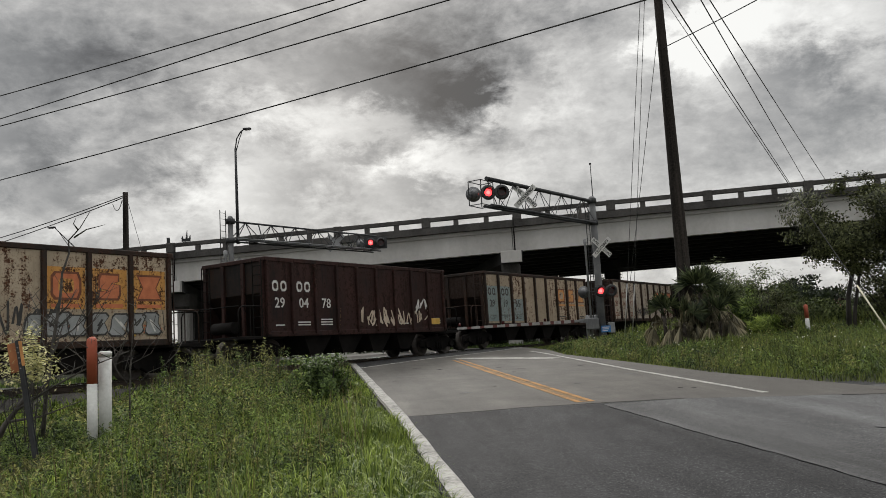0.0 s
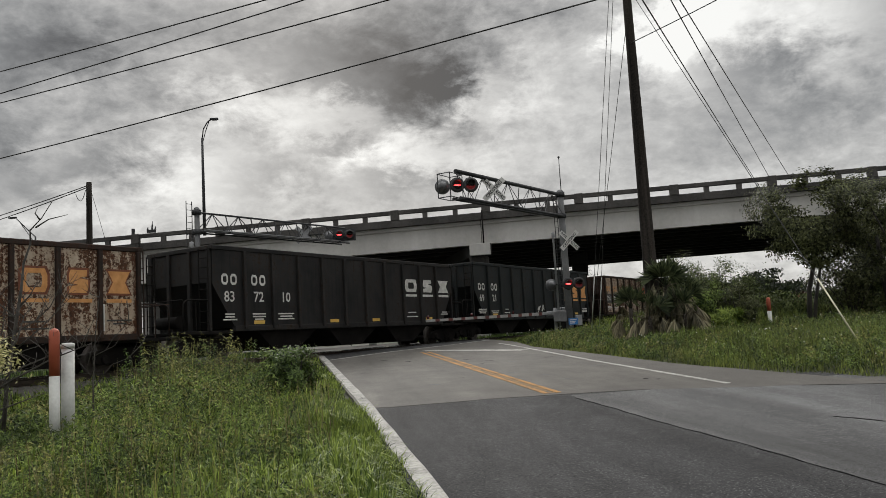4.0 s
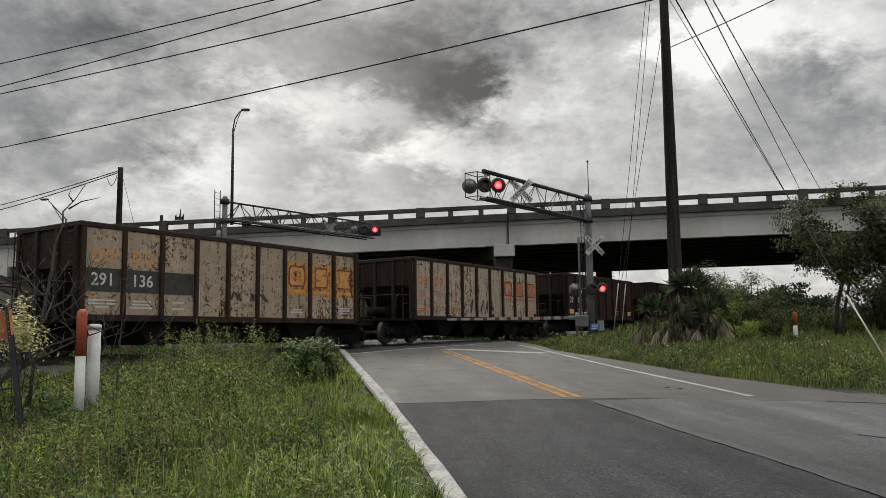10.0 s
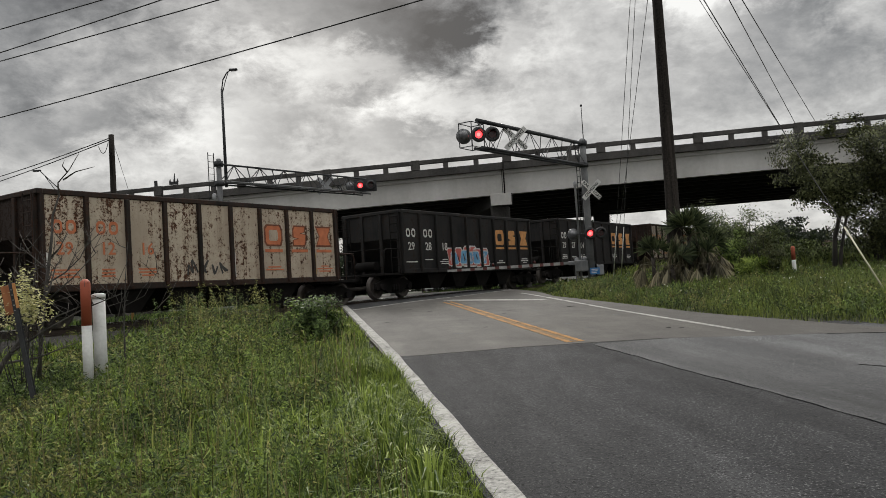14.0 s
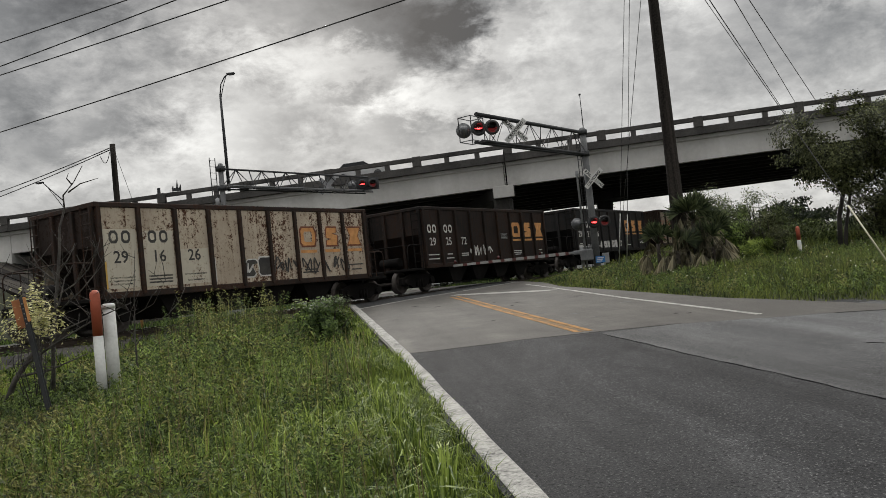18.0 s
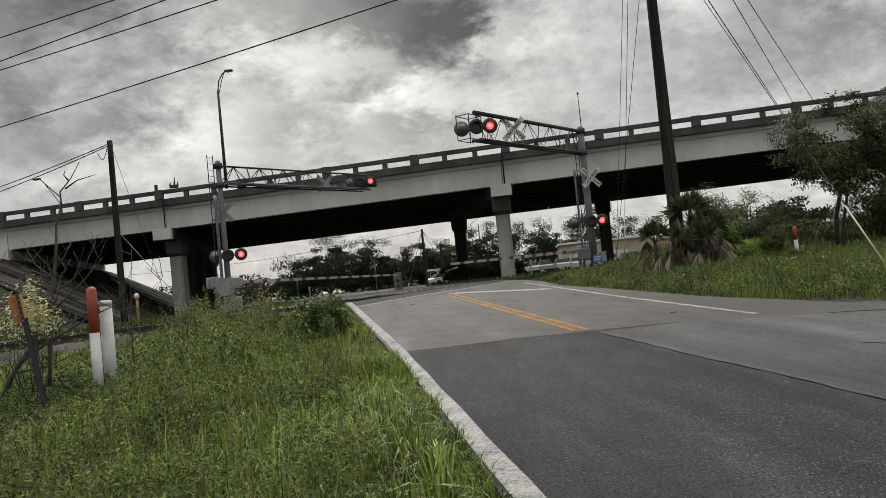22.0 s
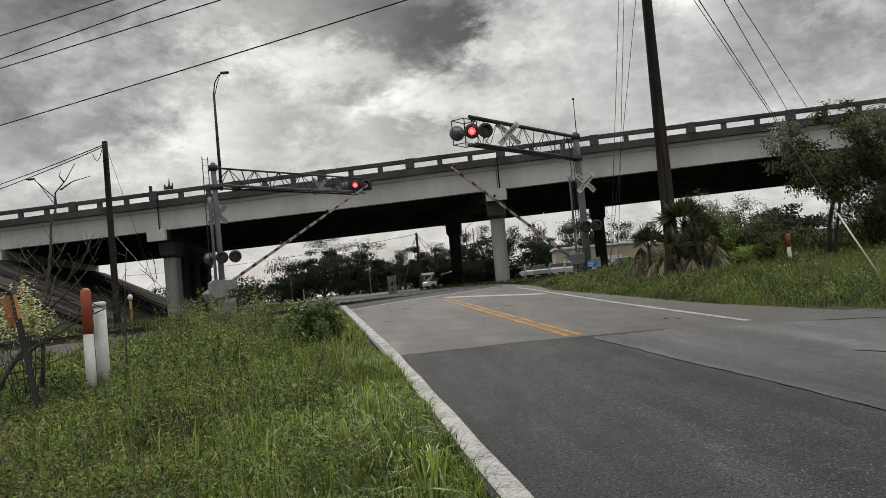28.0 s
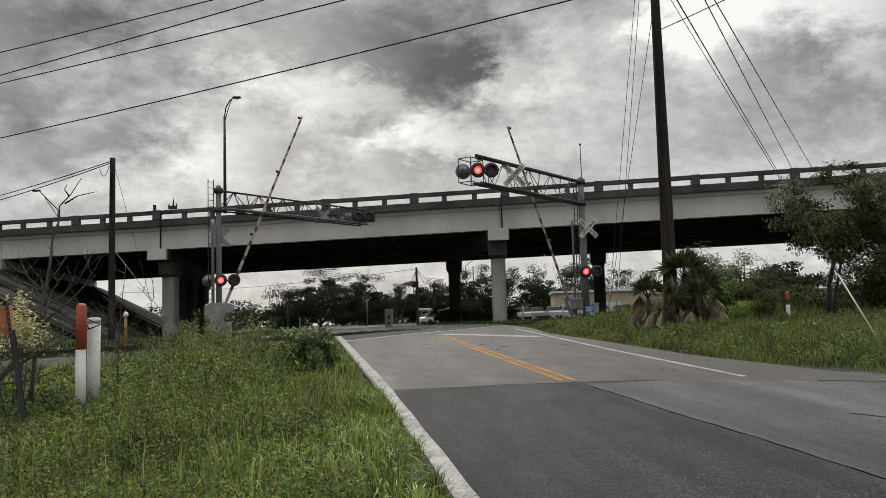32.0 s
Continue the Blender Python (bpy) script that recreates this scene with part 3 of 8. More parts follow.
# ---- the railway ----
def make_track(center, name, label):
    track = thing(name, label, "railway track", kind="structure")
    ss = [-640, -200, -80, -45] + steps(-44, 68, 2.0) + [70, 120, 420]
    # bed of stone
    bm = bmesh.new()
    prof = [(-2.9, -0.62), (-1.75, -0.2), (1.75, -0.2), (2.9, -0.62)]
    rows = [[bm.verts.new(on_track(s, center + o, h)) for o, h in prof] for s in ss]
    for r0, r1 in zip(rows, rows[1:]):
        for k in range(3):
            bm.faces.new((r0[k], r0[k + 1], r1[k + 1], r1[k]))
    part("ballast_bed", bm, "ballast", track)
    rail_prof = [(-0.07, -0.19), (-0.07, -0.17), (-0.012, -0.15), (-0.012, -0.05), (-0.036, -0.035), (-0.036, -0.002), (0.036, -0.002),
                 (0.036, -0.035), (0.012, -0.05), (0.012, -0.15), (0.07, -0.17), (0.07, -0.19)]
    for o in (-0.7525, 0.7525):
        bm = bmesh.new()
        rows = [[bm.verts.new(on_track(s, center + o + a, h)) for a, h in rail_prof] for s in ss]
        for r0, r1 in zip(rows, rows[1:]):
            for k in range(len(rail_prof)):
                f = bm.faces.new((r0[k], r0[(k + 1) % 12], r1[(k + 1) % 12], r1[k]))
                f.material_index = 1 if k == 5 else 0
        part("rail", bm, ["rail", "rail_top"], track)
    bm = box(bmesh.new(), -0.11, 0.11, -1.3, 1.3, -0.34, -0.19, 0.01)
    me = mesh_of("tie", bm, "tie")
    for k in range(170):
        s = -42 + k * 0.55
        x, y = on_track(s, center).to_2d()
        if 1.0 < along(x, y)[1] < 9.3:
            continue
        ob = new("tie", me)
        ob.parent = track
        ob.matrix_basis = Matrix.Translation(on_track(s, center)) @ pose(0, 0, 0, 0, 0, 90 + TRACK_YAW + random.uniform(-1, 1))
    return track


make_track(0.0, "railway_track", "single railway track on stone ballast with wooden ties")

# ---- the road bridge ----
BR_X, BR_Y, BR_YAW, BR_SLOPE, BR_DEEP = -26.1, 63.0, -7.75, 0.0142, 29.0
SKEW = -0.32


def bz(q):
    """Height of the top of the parapet at q metres along the bridge."""
    return 11.10 + BR_SLOPE * q


def sheared(bm):
    for v in bm.verts:
        v.co.z += bz(v.co.x)
    return bm


def make_bridge():
    br = thing("road_bridge", "long concrete girder road bridge with open parapet", "bridge", pose(BR_X, BR_Y, 0, 0, 0, BR_YAW), kind="structure")
    cuts = [-72, -34, -9.5, 4.3, 31.0, 42.9, 70, 94, 118]
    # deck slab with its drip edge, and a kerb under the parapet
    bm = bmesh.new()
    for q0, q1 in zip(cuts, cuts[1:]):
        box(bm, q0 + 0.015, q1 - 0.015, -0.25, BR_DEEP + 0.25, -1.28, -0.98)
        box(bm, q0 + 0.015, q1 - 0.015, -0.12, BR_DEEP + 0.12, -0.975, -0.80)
    part("deck", sheared(bm), "concrete_dark", br, "stained concrete deck with shade in its dark tone")
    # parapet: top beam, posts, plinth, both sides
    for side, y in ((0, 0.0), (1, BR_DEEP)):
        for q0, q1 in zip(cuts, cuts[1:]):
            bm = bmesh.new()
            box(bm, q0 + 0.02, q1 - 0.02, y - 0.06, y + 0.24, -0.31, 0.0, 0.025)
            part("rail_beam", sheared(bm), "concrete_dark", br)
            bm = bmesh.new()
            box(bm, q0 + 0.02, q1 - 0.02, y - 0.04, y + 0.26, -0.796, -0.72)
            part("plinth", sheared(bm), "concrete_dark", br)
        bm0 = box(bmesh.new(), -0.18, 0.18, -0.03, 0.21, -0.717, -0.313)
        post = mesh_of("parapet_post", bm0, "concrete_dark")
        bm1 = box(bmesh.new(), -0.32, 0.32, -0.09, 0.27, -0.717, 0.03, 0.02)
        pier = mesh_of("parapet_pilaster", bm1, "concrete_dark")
        for k in range(-31, 49):       # three openings to a bay
            q, big = 3.8 + 2.29 * k, k % 3 == 0
            ob = new("parapet_pilaster" if big else "parapet_post", pier if big else post)
            ob.parent = br
            ob.matrix_basis = Matrix.Translation((q, y, bz(q)))
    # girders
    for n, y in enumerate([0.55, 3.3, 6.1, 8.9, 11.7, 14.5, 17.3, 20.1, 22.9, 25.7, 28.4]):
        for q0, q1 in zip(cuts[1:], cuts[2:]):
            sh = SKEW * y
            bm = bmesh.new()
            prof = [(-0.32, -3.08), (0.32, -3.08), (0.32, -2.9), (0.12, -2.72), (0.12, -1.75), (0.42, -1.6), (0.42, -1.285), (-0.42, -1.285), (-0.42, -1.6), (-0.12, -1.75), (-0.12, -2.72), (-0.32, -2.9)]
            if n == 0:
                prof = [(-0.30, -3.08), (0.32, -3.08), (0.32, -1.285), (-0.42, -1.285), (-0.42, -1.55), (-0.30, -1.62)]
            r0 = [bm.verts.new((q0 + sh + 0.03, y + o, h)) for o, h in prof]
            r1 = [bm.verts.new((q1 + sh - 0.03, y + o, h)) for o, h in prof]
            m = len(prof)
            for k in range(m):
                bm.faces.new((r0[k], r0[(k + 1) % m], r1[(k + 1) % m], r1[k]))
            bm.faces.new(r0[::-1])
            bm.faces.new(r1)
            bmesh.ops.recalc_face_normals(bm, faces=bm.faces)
            # only the fascia girder is pale; those behind carry painted shade
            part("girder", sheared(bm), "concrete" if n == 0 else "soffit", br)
    # bents: cap beam and flared columns
    for q, front, cols in ((4.1, -0.3, (2.2, 9.5, 17.0, 26.0)), (30.7, -0.3, (1.3, 17.0)), (44.3, 13.0, (17.0,)), (70, -0.3, (1.3, 17.0)), (94, -0.3, (1.3, 17.0))):
        bm = bmesh.new()
        zc = bz(q)
        vs = []
        for y in (front, BR_DEEP - 0.4):
            y = min(y, 19.0) if q > 20 else y
            for o, h in ((-0.75, -3.95), (0.75, -3.95), (0.75, -3.09), (-0.75, -3.09)):
                vs.append(bm.verts.new((q + o + SKEW * y, y, zc + h)))
        for k in range(4):
            bm.faces.new((vs[k], vs[(k + 1) % 4], vs[4 + (k + 1) % 4], vs[4 + k]))
        bm.faces.new(vs[3::-1])
        bm.faces.new(vs[4:])
        bmesh.ops.recalc_face_normals(bm, faces=bm.faces)
        # cap sides painted dark as shade; the pale end block shows the lit face
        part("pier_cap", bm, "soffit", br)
        if front < 0:
            part("cap_end", box(bmesh.new(), q - 0.76, q + 0.76, -0.62, -0.302, zc - 3.95, zc - 3.09, 0.02), "concrete", br)
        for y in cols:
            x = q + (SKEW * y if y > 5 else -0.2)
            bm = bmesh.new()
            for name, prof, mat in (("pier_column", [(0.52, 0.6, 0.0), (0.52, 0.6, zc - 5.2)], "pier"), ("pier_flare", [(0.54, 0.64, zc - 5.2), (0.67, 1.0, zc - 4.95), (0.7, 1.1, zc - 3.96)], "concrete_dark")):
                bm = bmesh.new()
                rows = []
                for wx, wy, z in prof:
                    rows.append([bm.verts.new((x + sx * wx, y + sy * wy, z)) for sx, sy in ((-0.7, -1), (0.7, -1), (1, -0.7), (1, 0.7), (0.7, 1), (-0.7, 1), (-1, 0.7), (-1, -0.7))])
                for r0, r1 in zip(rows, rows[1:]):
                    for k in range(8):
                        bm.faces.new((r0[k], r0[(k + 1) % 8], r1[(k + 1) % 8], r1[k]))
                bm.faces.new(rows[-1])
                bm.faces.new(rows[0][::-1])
                # columns further in have the under-deck shade in their colour
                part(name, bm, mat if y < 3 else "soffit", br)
    # abutment and the paved slope before it
    bm = box(bmesh.new(), -10.6, -9.4, -0.3, BR_DEEP, -6.5, -3.1)
    for v in bm.verts:
        v.co.x += SKEW * v.co.y
    part("abutment", sheared(bm), "concrete", br)
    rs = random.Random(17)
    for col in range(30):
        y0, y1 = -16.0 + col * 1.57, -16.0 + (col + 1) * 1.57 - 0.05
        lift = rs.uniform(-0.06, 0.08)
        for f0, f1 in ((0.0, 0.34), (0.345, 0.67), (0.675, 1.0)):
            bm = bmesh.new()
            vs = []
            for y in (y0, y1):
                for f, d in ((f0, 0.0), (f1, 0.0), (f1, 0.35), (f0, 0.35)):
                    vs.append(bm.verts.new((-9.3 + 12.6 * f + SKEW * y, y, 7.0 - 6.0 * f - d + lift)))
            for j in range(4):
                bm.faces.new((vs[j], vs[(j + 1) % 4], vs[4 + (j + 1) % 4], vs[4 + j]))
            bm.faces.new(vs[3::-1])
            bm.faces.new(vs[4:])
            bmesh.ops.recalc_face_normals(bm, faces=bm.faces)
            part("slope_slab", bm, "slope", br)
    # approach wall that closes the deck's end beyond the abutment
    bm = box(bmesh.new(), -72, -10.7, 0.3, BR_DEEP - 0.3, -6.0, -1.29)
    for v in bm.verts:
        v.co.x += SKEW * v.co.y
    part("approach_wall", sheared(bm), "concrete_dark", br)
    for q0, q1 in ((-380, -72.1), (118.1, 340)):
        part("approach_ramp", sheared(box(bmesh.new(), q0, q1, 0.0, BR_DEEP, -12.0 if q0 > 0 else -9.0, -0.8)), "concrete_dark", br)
    return br


make_bridge()


def bridge_point(q, b, z=0.0):
    return pose(BR_X, BR_Y, 0, 0, 0, BR_YAW) @ Vector((q, b, bz(q) + z))


def make_bridge_lamp():
    p = bridge_point(9.3, 0.4, -0.5)
    lamp = thing("street_lamp", "tall grey steel street lamp standing on the bridge parapet", "street lamp", Matrix.Translation(p))
    h = 19.98 - p.z
    part("pole", pipe(bmesh.new(), [(0, 0, 0), (0, 0, h * 0.5), (0, 0, h - 1.5)], [0.13, 0.11, 0.085], 10), "galv_dark", lamp)
    part("arm", pipe(bmesh.new(), [(0, 0, h - 1.5), (0.12, 0, h - 0.75), (0.45, 0, h - 0.2), (0.75, 0, h)], 0.05, 8), "galv_dark", lamp)
    part("brace", pipe(bmesh.new(), [(0.02, 0, h - 1.9), (0.3, 0, h - 0.9), (0.6, 0, h - 0.08)], 0.035, 6), "galv_dark", lamp)
    bm = box(bmesh.new(), 0.65, 1.3, -0.14, 0.14, h - 0.06, h + 0.09, 0.04)
    head = part("lamp_head", bm, "galv_dark", lamp)
    part("lens", box(bmesh.new(), 0.8, 1.2, -0.1, 0.1, h - 0.1, h - 0.062, 0.01), "glass_grey", head)

    # its fellow on the far parapet, with a long raking arm
    p = bridge_point(-23.5, 28.7, -0.5)
    lamp = thing("street_lamp", "tall grey steel street lamp on the far parapet of the bridge", "street lamp", pose(p.x, p.y, p.z, 0, 0, BR_YAW))
    h = 16.4 - p.z
    part("pole", pipe(bmesh.new(), [(0, 0, 0), (0, 0, h * 0.5), (0, 0, h)], [0.15, 0.13, 0.1], 10), "galv_dark", lamp)
    part("arm", pipe(bmesh.new(), [(0, 0, h), (-0.9, 0, h + 0.85), (-1.9, 0, h + 1.85), (-2.5, 0, h + 2.45)], 0.06, 8), "galv_dark", lamp)
    part("brace", pipe(bmesh.new(), [(0, 0, h - 0.9), (-1.0, 0, h + 0.55), (-1.9, 0, h + 1.8)], 0.045, 6), "galv_dark", lamp)
    head = part("lamp_head", box(bmesh.new(), -3.4, -2.4, -0.16, 0.16, h + 2.42, h + 2.6, 0.05), "galv_dark", lamp)
    part("lens", box(bmesh.new(), -3.25, -2.7, -0.12, 0.12, h + 2.37, h + 2.418, 0.01), "glass_grey", head)


make_bridge_lamp()


# ---- crossing signals ----
FLASH = []      # lamp discs that turn from their dark to their lit side: (object, phase name)


def lattice(name, parent, x0, x1, zt0, zt1, zb0, zb1, half, mat="galv_dark", walk_board=True, top_r=0.085, low_r=0.06, n=9, rod=0.016):
    """A cantilever arm: four chords with bracing."""
    part("chord", tube(bmesh.new(), (x0, 0, zt0), (x1, 0, zt1), top_r, sides=10), mat, parent)
    for y in (-half, half):
        part("chord", tube(bmesh.new(), (x0, y, zb0), (x1, y, zb1), low_r, sides=10), mat, parent)
    if walk_board:
        part("walkway", box(bmesh.new(), x0 + 0.3, x1, -half, half, -0.02, 0.02, m=Matrix.Translation((0, 0, zb0 + 0.1)) @ pose(0, 0, 0, 0, -math.degrees(math.atan((zb1 - zb0) / (x1 - x0))), 0)), "galv", parent)
    for k in range(n):
        f0, f1 = k / n, (k + 1) / n
        xa, xb = x0 + (x1 - x0) * f0, x0 + (x1 - x0) * f1
        bm = bmesh.new()
        for y in (-half, half):
            za, zb = (zt0 + (zt1 - zt0) * f0, zb0 + (zb1 - zb0) * f1) if k % 2 else (zb0 + (zb1 - zb0) * f0, zt0 + (zt1 - zt0) * f1)
            ya, yb = (0, y) if k % 2 else (y, 0)
            tube(bm, (xa, ya, za), (xb, yb, zb), rod, sides=5)
        if k % 2:
            tube(bm, (xb, -half, zb0 + (zb1 - zb0) * f1), (xb, 0, zt0 + (zt1 - zt0) * f1), rod * 1.25, sides=5)
        part("bracing", bm, mat, parent)


def signal_lamp(parent, m, phase, lit=True):
    """A round flasher: black backing disc, hood, housing and a lens disc that turns over. It faces along local -y."""
    aim = m @ pose(0, 0, 0, 90, 0, 0)      # local z of the turned parts points along -y
    bm = lathe(bmesh.new(), [(0.12, -0.22), (0.17, -0.16), (0.17, 0.0), (0.30, 0.0), (0.30, 0.02), (0.152, 0.021), (0.152, -0.02)], aim, 20)
    lamp = part("signal_lamp", bm, "black", parent)
    bm = bmesh.new()
    n = 12
    for k in range(n):
        a0, a1 = radians(-10 + 200 * k / n), radians(-10 + 200 * (k + 1) / n)
        q = [aim @ Vector((0.165 * math.cos(a), 0.165 * math.sin(a), z)) for a, z in ((a0, 0.02), (a1, 0.02), (a1, 0.02 + 0.3 * max(0.1, math.sin(a1))), (a0, 0.02 + 0.3 * max(0.1, math.sin(a0))))]
        bm.faces.new([bm.verts.new(v) for v in q])
    bmesh.ops.remove_doubles(bm, verts=bm.verts, dist=0.001)
    hood = part("hood", bm, "black", lamp)
    sol = hood.modifiers.new("thick", "SOLIDIFY")
    sol.thickness = 0.008
    if lit:
        bm = lathe(bmesh.new(), [(0.148, -0.004), (0.148, 0.004)], Matrix.Identity(4), 20)
        for f in bm.faces:
            c = f.calc_center_median()
            f.material_index = 0 if c.z > 0.003 else (2 if c.z < -0.003 else 1)
        lathe(bm, [(0.075, 0.005), (0.075, 0.0075)], Matrix.Identity(4), 14, 3)
        lens = part("lens_disc", bm, ["lens_on", "black", "lens_off", "lens_core"], lamp, "red lens that flashes on and off")
        FLASH.append((lens, aim, phase))
    else:
        part("lens_disc", lathe(bmesh.new(), [(0.148, -0.004), (0.148, 0.004)], aim, 20), "lens_off", lamp)
    return lamp


def back_lamp(parent, m):
    """A lamp seen from behind: a grey domed housing on a disc."""
    aim = m @ pose(0, 0, 0, -90, 0, 0)
    bm = lathe(bmesh.new(), [(0.02, -0.24), (0.12, -0.2), (0.19, -0.1), (0.205, -0.02), (0.30, 0.0), (0.30, 0.02), (0.15, 0.022), (0.15, -0.01)], aim, 20)
    lamp = part("signal_lamp", bm, "glass_grey", parent, "grey lamp housing")
    part("lens_disc", lathe(bmesh.new(), [(0.148, -0.004), (0.148, 0.012)], aim, 16), "lens_off", lamp)
    return lamp


WORDS = {}


def lettering(text, size, material, bold=0.0):
    key = (text, size, material, bold)
    if key not in WORDS:
        cu = bpy.data.curves.new("lettering", "FONT")
        cu.body, cu.size, cu.extrude, cu.offset = text, size, 0.002, bold
        cu.align_x, cu.align_y = "CENTER", "CENTER"
        cu.resolution_u = 2
        ob = bpy.data.objects.new("lettering", cu)
        me = bpy.data.meshes.new_from_object(ob)
        bpy.data.objects.remove(ob)
        me.materials.clear()
        me.materials.append(M[material])
        WORDS[key] = me
    return WORDS[key]


def letters(name, text, size, material, parent, m, bold=0.0):
    ob = new(name, lettering(text, size, material, bold))
    ob.parent = parent
    ob.matrix_basis = m
    return ob


def crossbuck(parent, m):
    """Two crossed white boards with black words; it faces along local -y."""
    for tilt, words in ((45, ("RAIL", "ROAD")), (-45, ("CROSSING",))):
        dy = -0.012 if tilt > 0 else -0.032
        bm = box(bmesh.new(), -0.61, 0.61, dy - 0.008, dy + 0.008, -0.115, 0.115, 0.003)
        at = m @ pose(0, 0, 0, 0, tilt, 0)
        board = part("crossbuck_board", bm, "white", parent, "white board with black words", at)
        face = Matrix.Translation((0, dy - 0.011, 0)) @ pose(0, 0, 0, 90, 0, 0)
        if len(words) == 2:
            letters("lettering", words[0], 0.19, "black", board, Matrix.Translation((-0.36, 0, 0)) @ face, 0.004)
            letters("lettering", words[1], 0.19, "black", board, Matrix.Translation((0.36, 0, 0)) @ face, 0.004)
        else:
            letters("lettering", words[0], 0.195, "black", board, face, 0.004)


def mast(parent, height, r=0.14, material="galv"):
    part("mast", lathe(bmesh.new(), [(r * 1.1, 0), (r, height * 0.5), (r * 0.92, height), (r * 0.6, height + 0.06)], Matrix.Identity(4), 14), material, parent)


def ladder(parent, x, y, z0, z1, w=0.4, mat="galv", yaw=0):
    for o in (-w / 2, w / 2):
        part("ladder_rail", tube(bmesh.new(), (x + o, y, z0), (x + o, y, z1), 0.022, sides=5), mat, parent)
    me = None
    z = z0 + 0.2
    while z < z1:
        if me is None:
            me = mesh_of("rung", tube(bmesh.new(), (-w / 2, 0, 0), (w / 2, 0, 0), 0.012, sides=5), mat)
        ob = new("rung", me)
        ob.parent = parent
        ob.location = (x, y, z)
        z += 0.3


GATES = []
M["galv_mid"] = surface("dull_galvanised_steel", tones((0.11, 0.112, 0.115), (0.22, 0.223, 0.226)), 1.3, 0.75, 0.001, metal=0.2, fine=0.4, spec=0.25)
# white lowered in colour so the raised arm looks backlit
M["gate_white"] = surface("backlit_white_sheeting", tones((0.24, 0.24, 0.235), (0.4, 0.4, 0.39)), 2, 0.8, fine=0.5, spec=0.2)


def gate(parent, at, length, pivot, label, name="crossing_gate"):
    """A barrier: mechanism box on a stub, counterweights and a striped arm that swings up about its shaft."""
    g = thing(name, label, "crossing gate", at)
    part("stub_mast", lathe(bmesh.new(), [(0.09, -0.2), (0.09, pivot + 0.2), (0.06, pivot + 0.25)], Matrix.Translation((0, 0.05, 0)), 10), "galv", g)
    part("mechanism_box", box(bmesh.new(), -0.34, 0.3, 0.12, 0.5, pivot - 0.45, pivot + 0.1, 0.04), "galv_mid", g, "grey gate mechanism box")
    arm = part("gate_arm", box(bmesh.new(), 0.0, 0.9, -0.05, 0.05, -0.06, 0.06, 0.01), "galv", g)
    n = round(length / 0.3)
    da = (length - 0.9) / n
    for k in range(n):
        x0 = 0.9 + k * da
        w = 0.075 - 0.03 * k / n
        bm = bmesh.new()
        vs = []
        for x, sh in ((x0, 0.0), (x0 + da, 0.0)):
            for y, z in ((-0.02, -w), (0.02, -w), (0.02, w), (-0.02, w)):
                vs.append(bm.verts.new((x + (z / w) * 0.0 + sh, y, z)))
        for j in range(4):
            bm.faces.new((vs[j], vs[(j + 1) % 4], vs[4 + (j + 1) % 4], vs[4 + j]))
        bm.faces.new(vs[3::-1])
        bm.faces.new(vs[4:])
        part("stripe", bm, "gate_white" if k % 3 else "red", arm)
    for f in (0.35, 0.68, 0.985):
        x = length * f
        part("arm_lamp", lathe(bmesh.new(), [(0.03, 0.05), (0.06, 0.06), (0.06, 0.16), (0.03, 0.19)], Matrix.Translation((x, 0, 0.02)), 10), "lens_off", arm)
    for y in (-0.16, 0.16):
        part("counterweight", box(bmesh.new(), -1.15, 0.2, y - 0.03, y + 0.03, -0.1, 0.1, 0.02), "galv", arm)
        part("weight", box(bmesh.new(), -1.35, -0.75, y - 0.08, y + 0.08, -0.26, 0.26, 0.04), "galv", arm)
    GATES.append((arm, pivot))
    return g


ARM_YAW_R = math.degrees(math.atan2(-TDIR.y, -TDIR.x))
ARM_YAW_L = math.degrees(math.atan2(TDIR.y, TDIR.x))


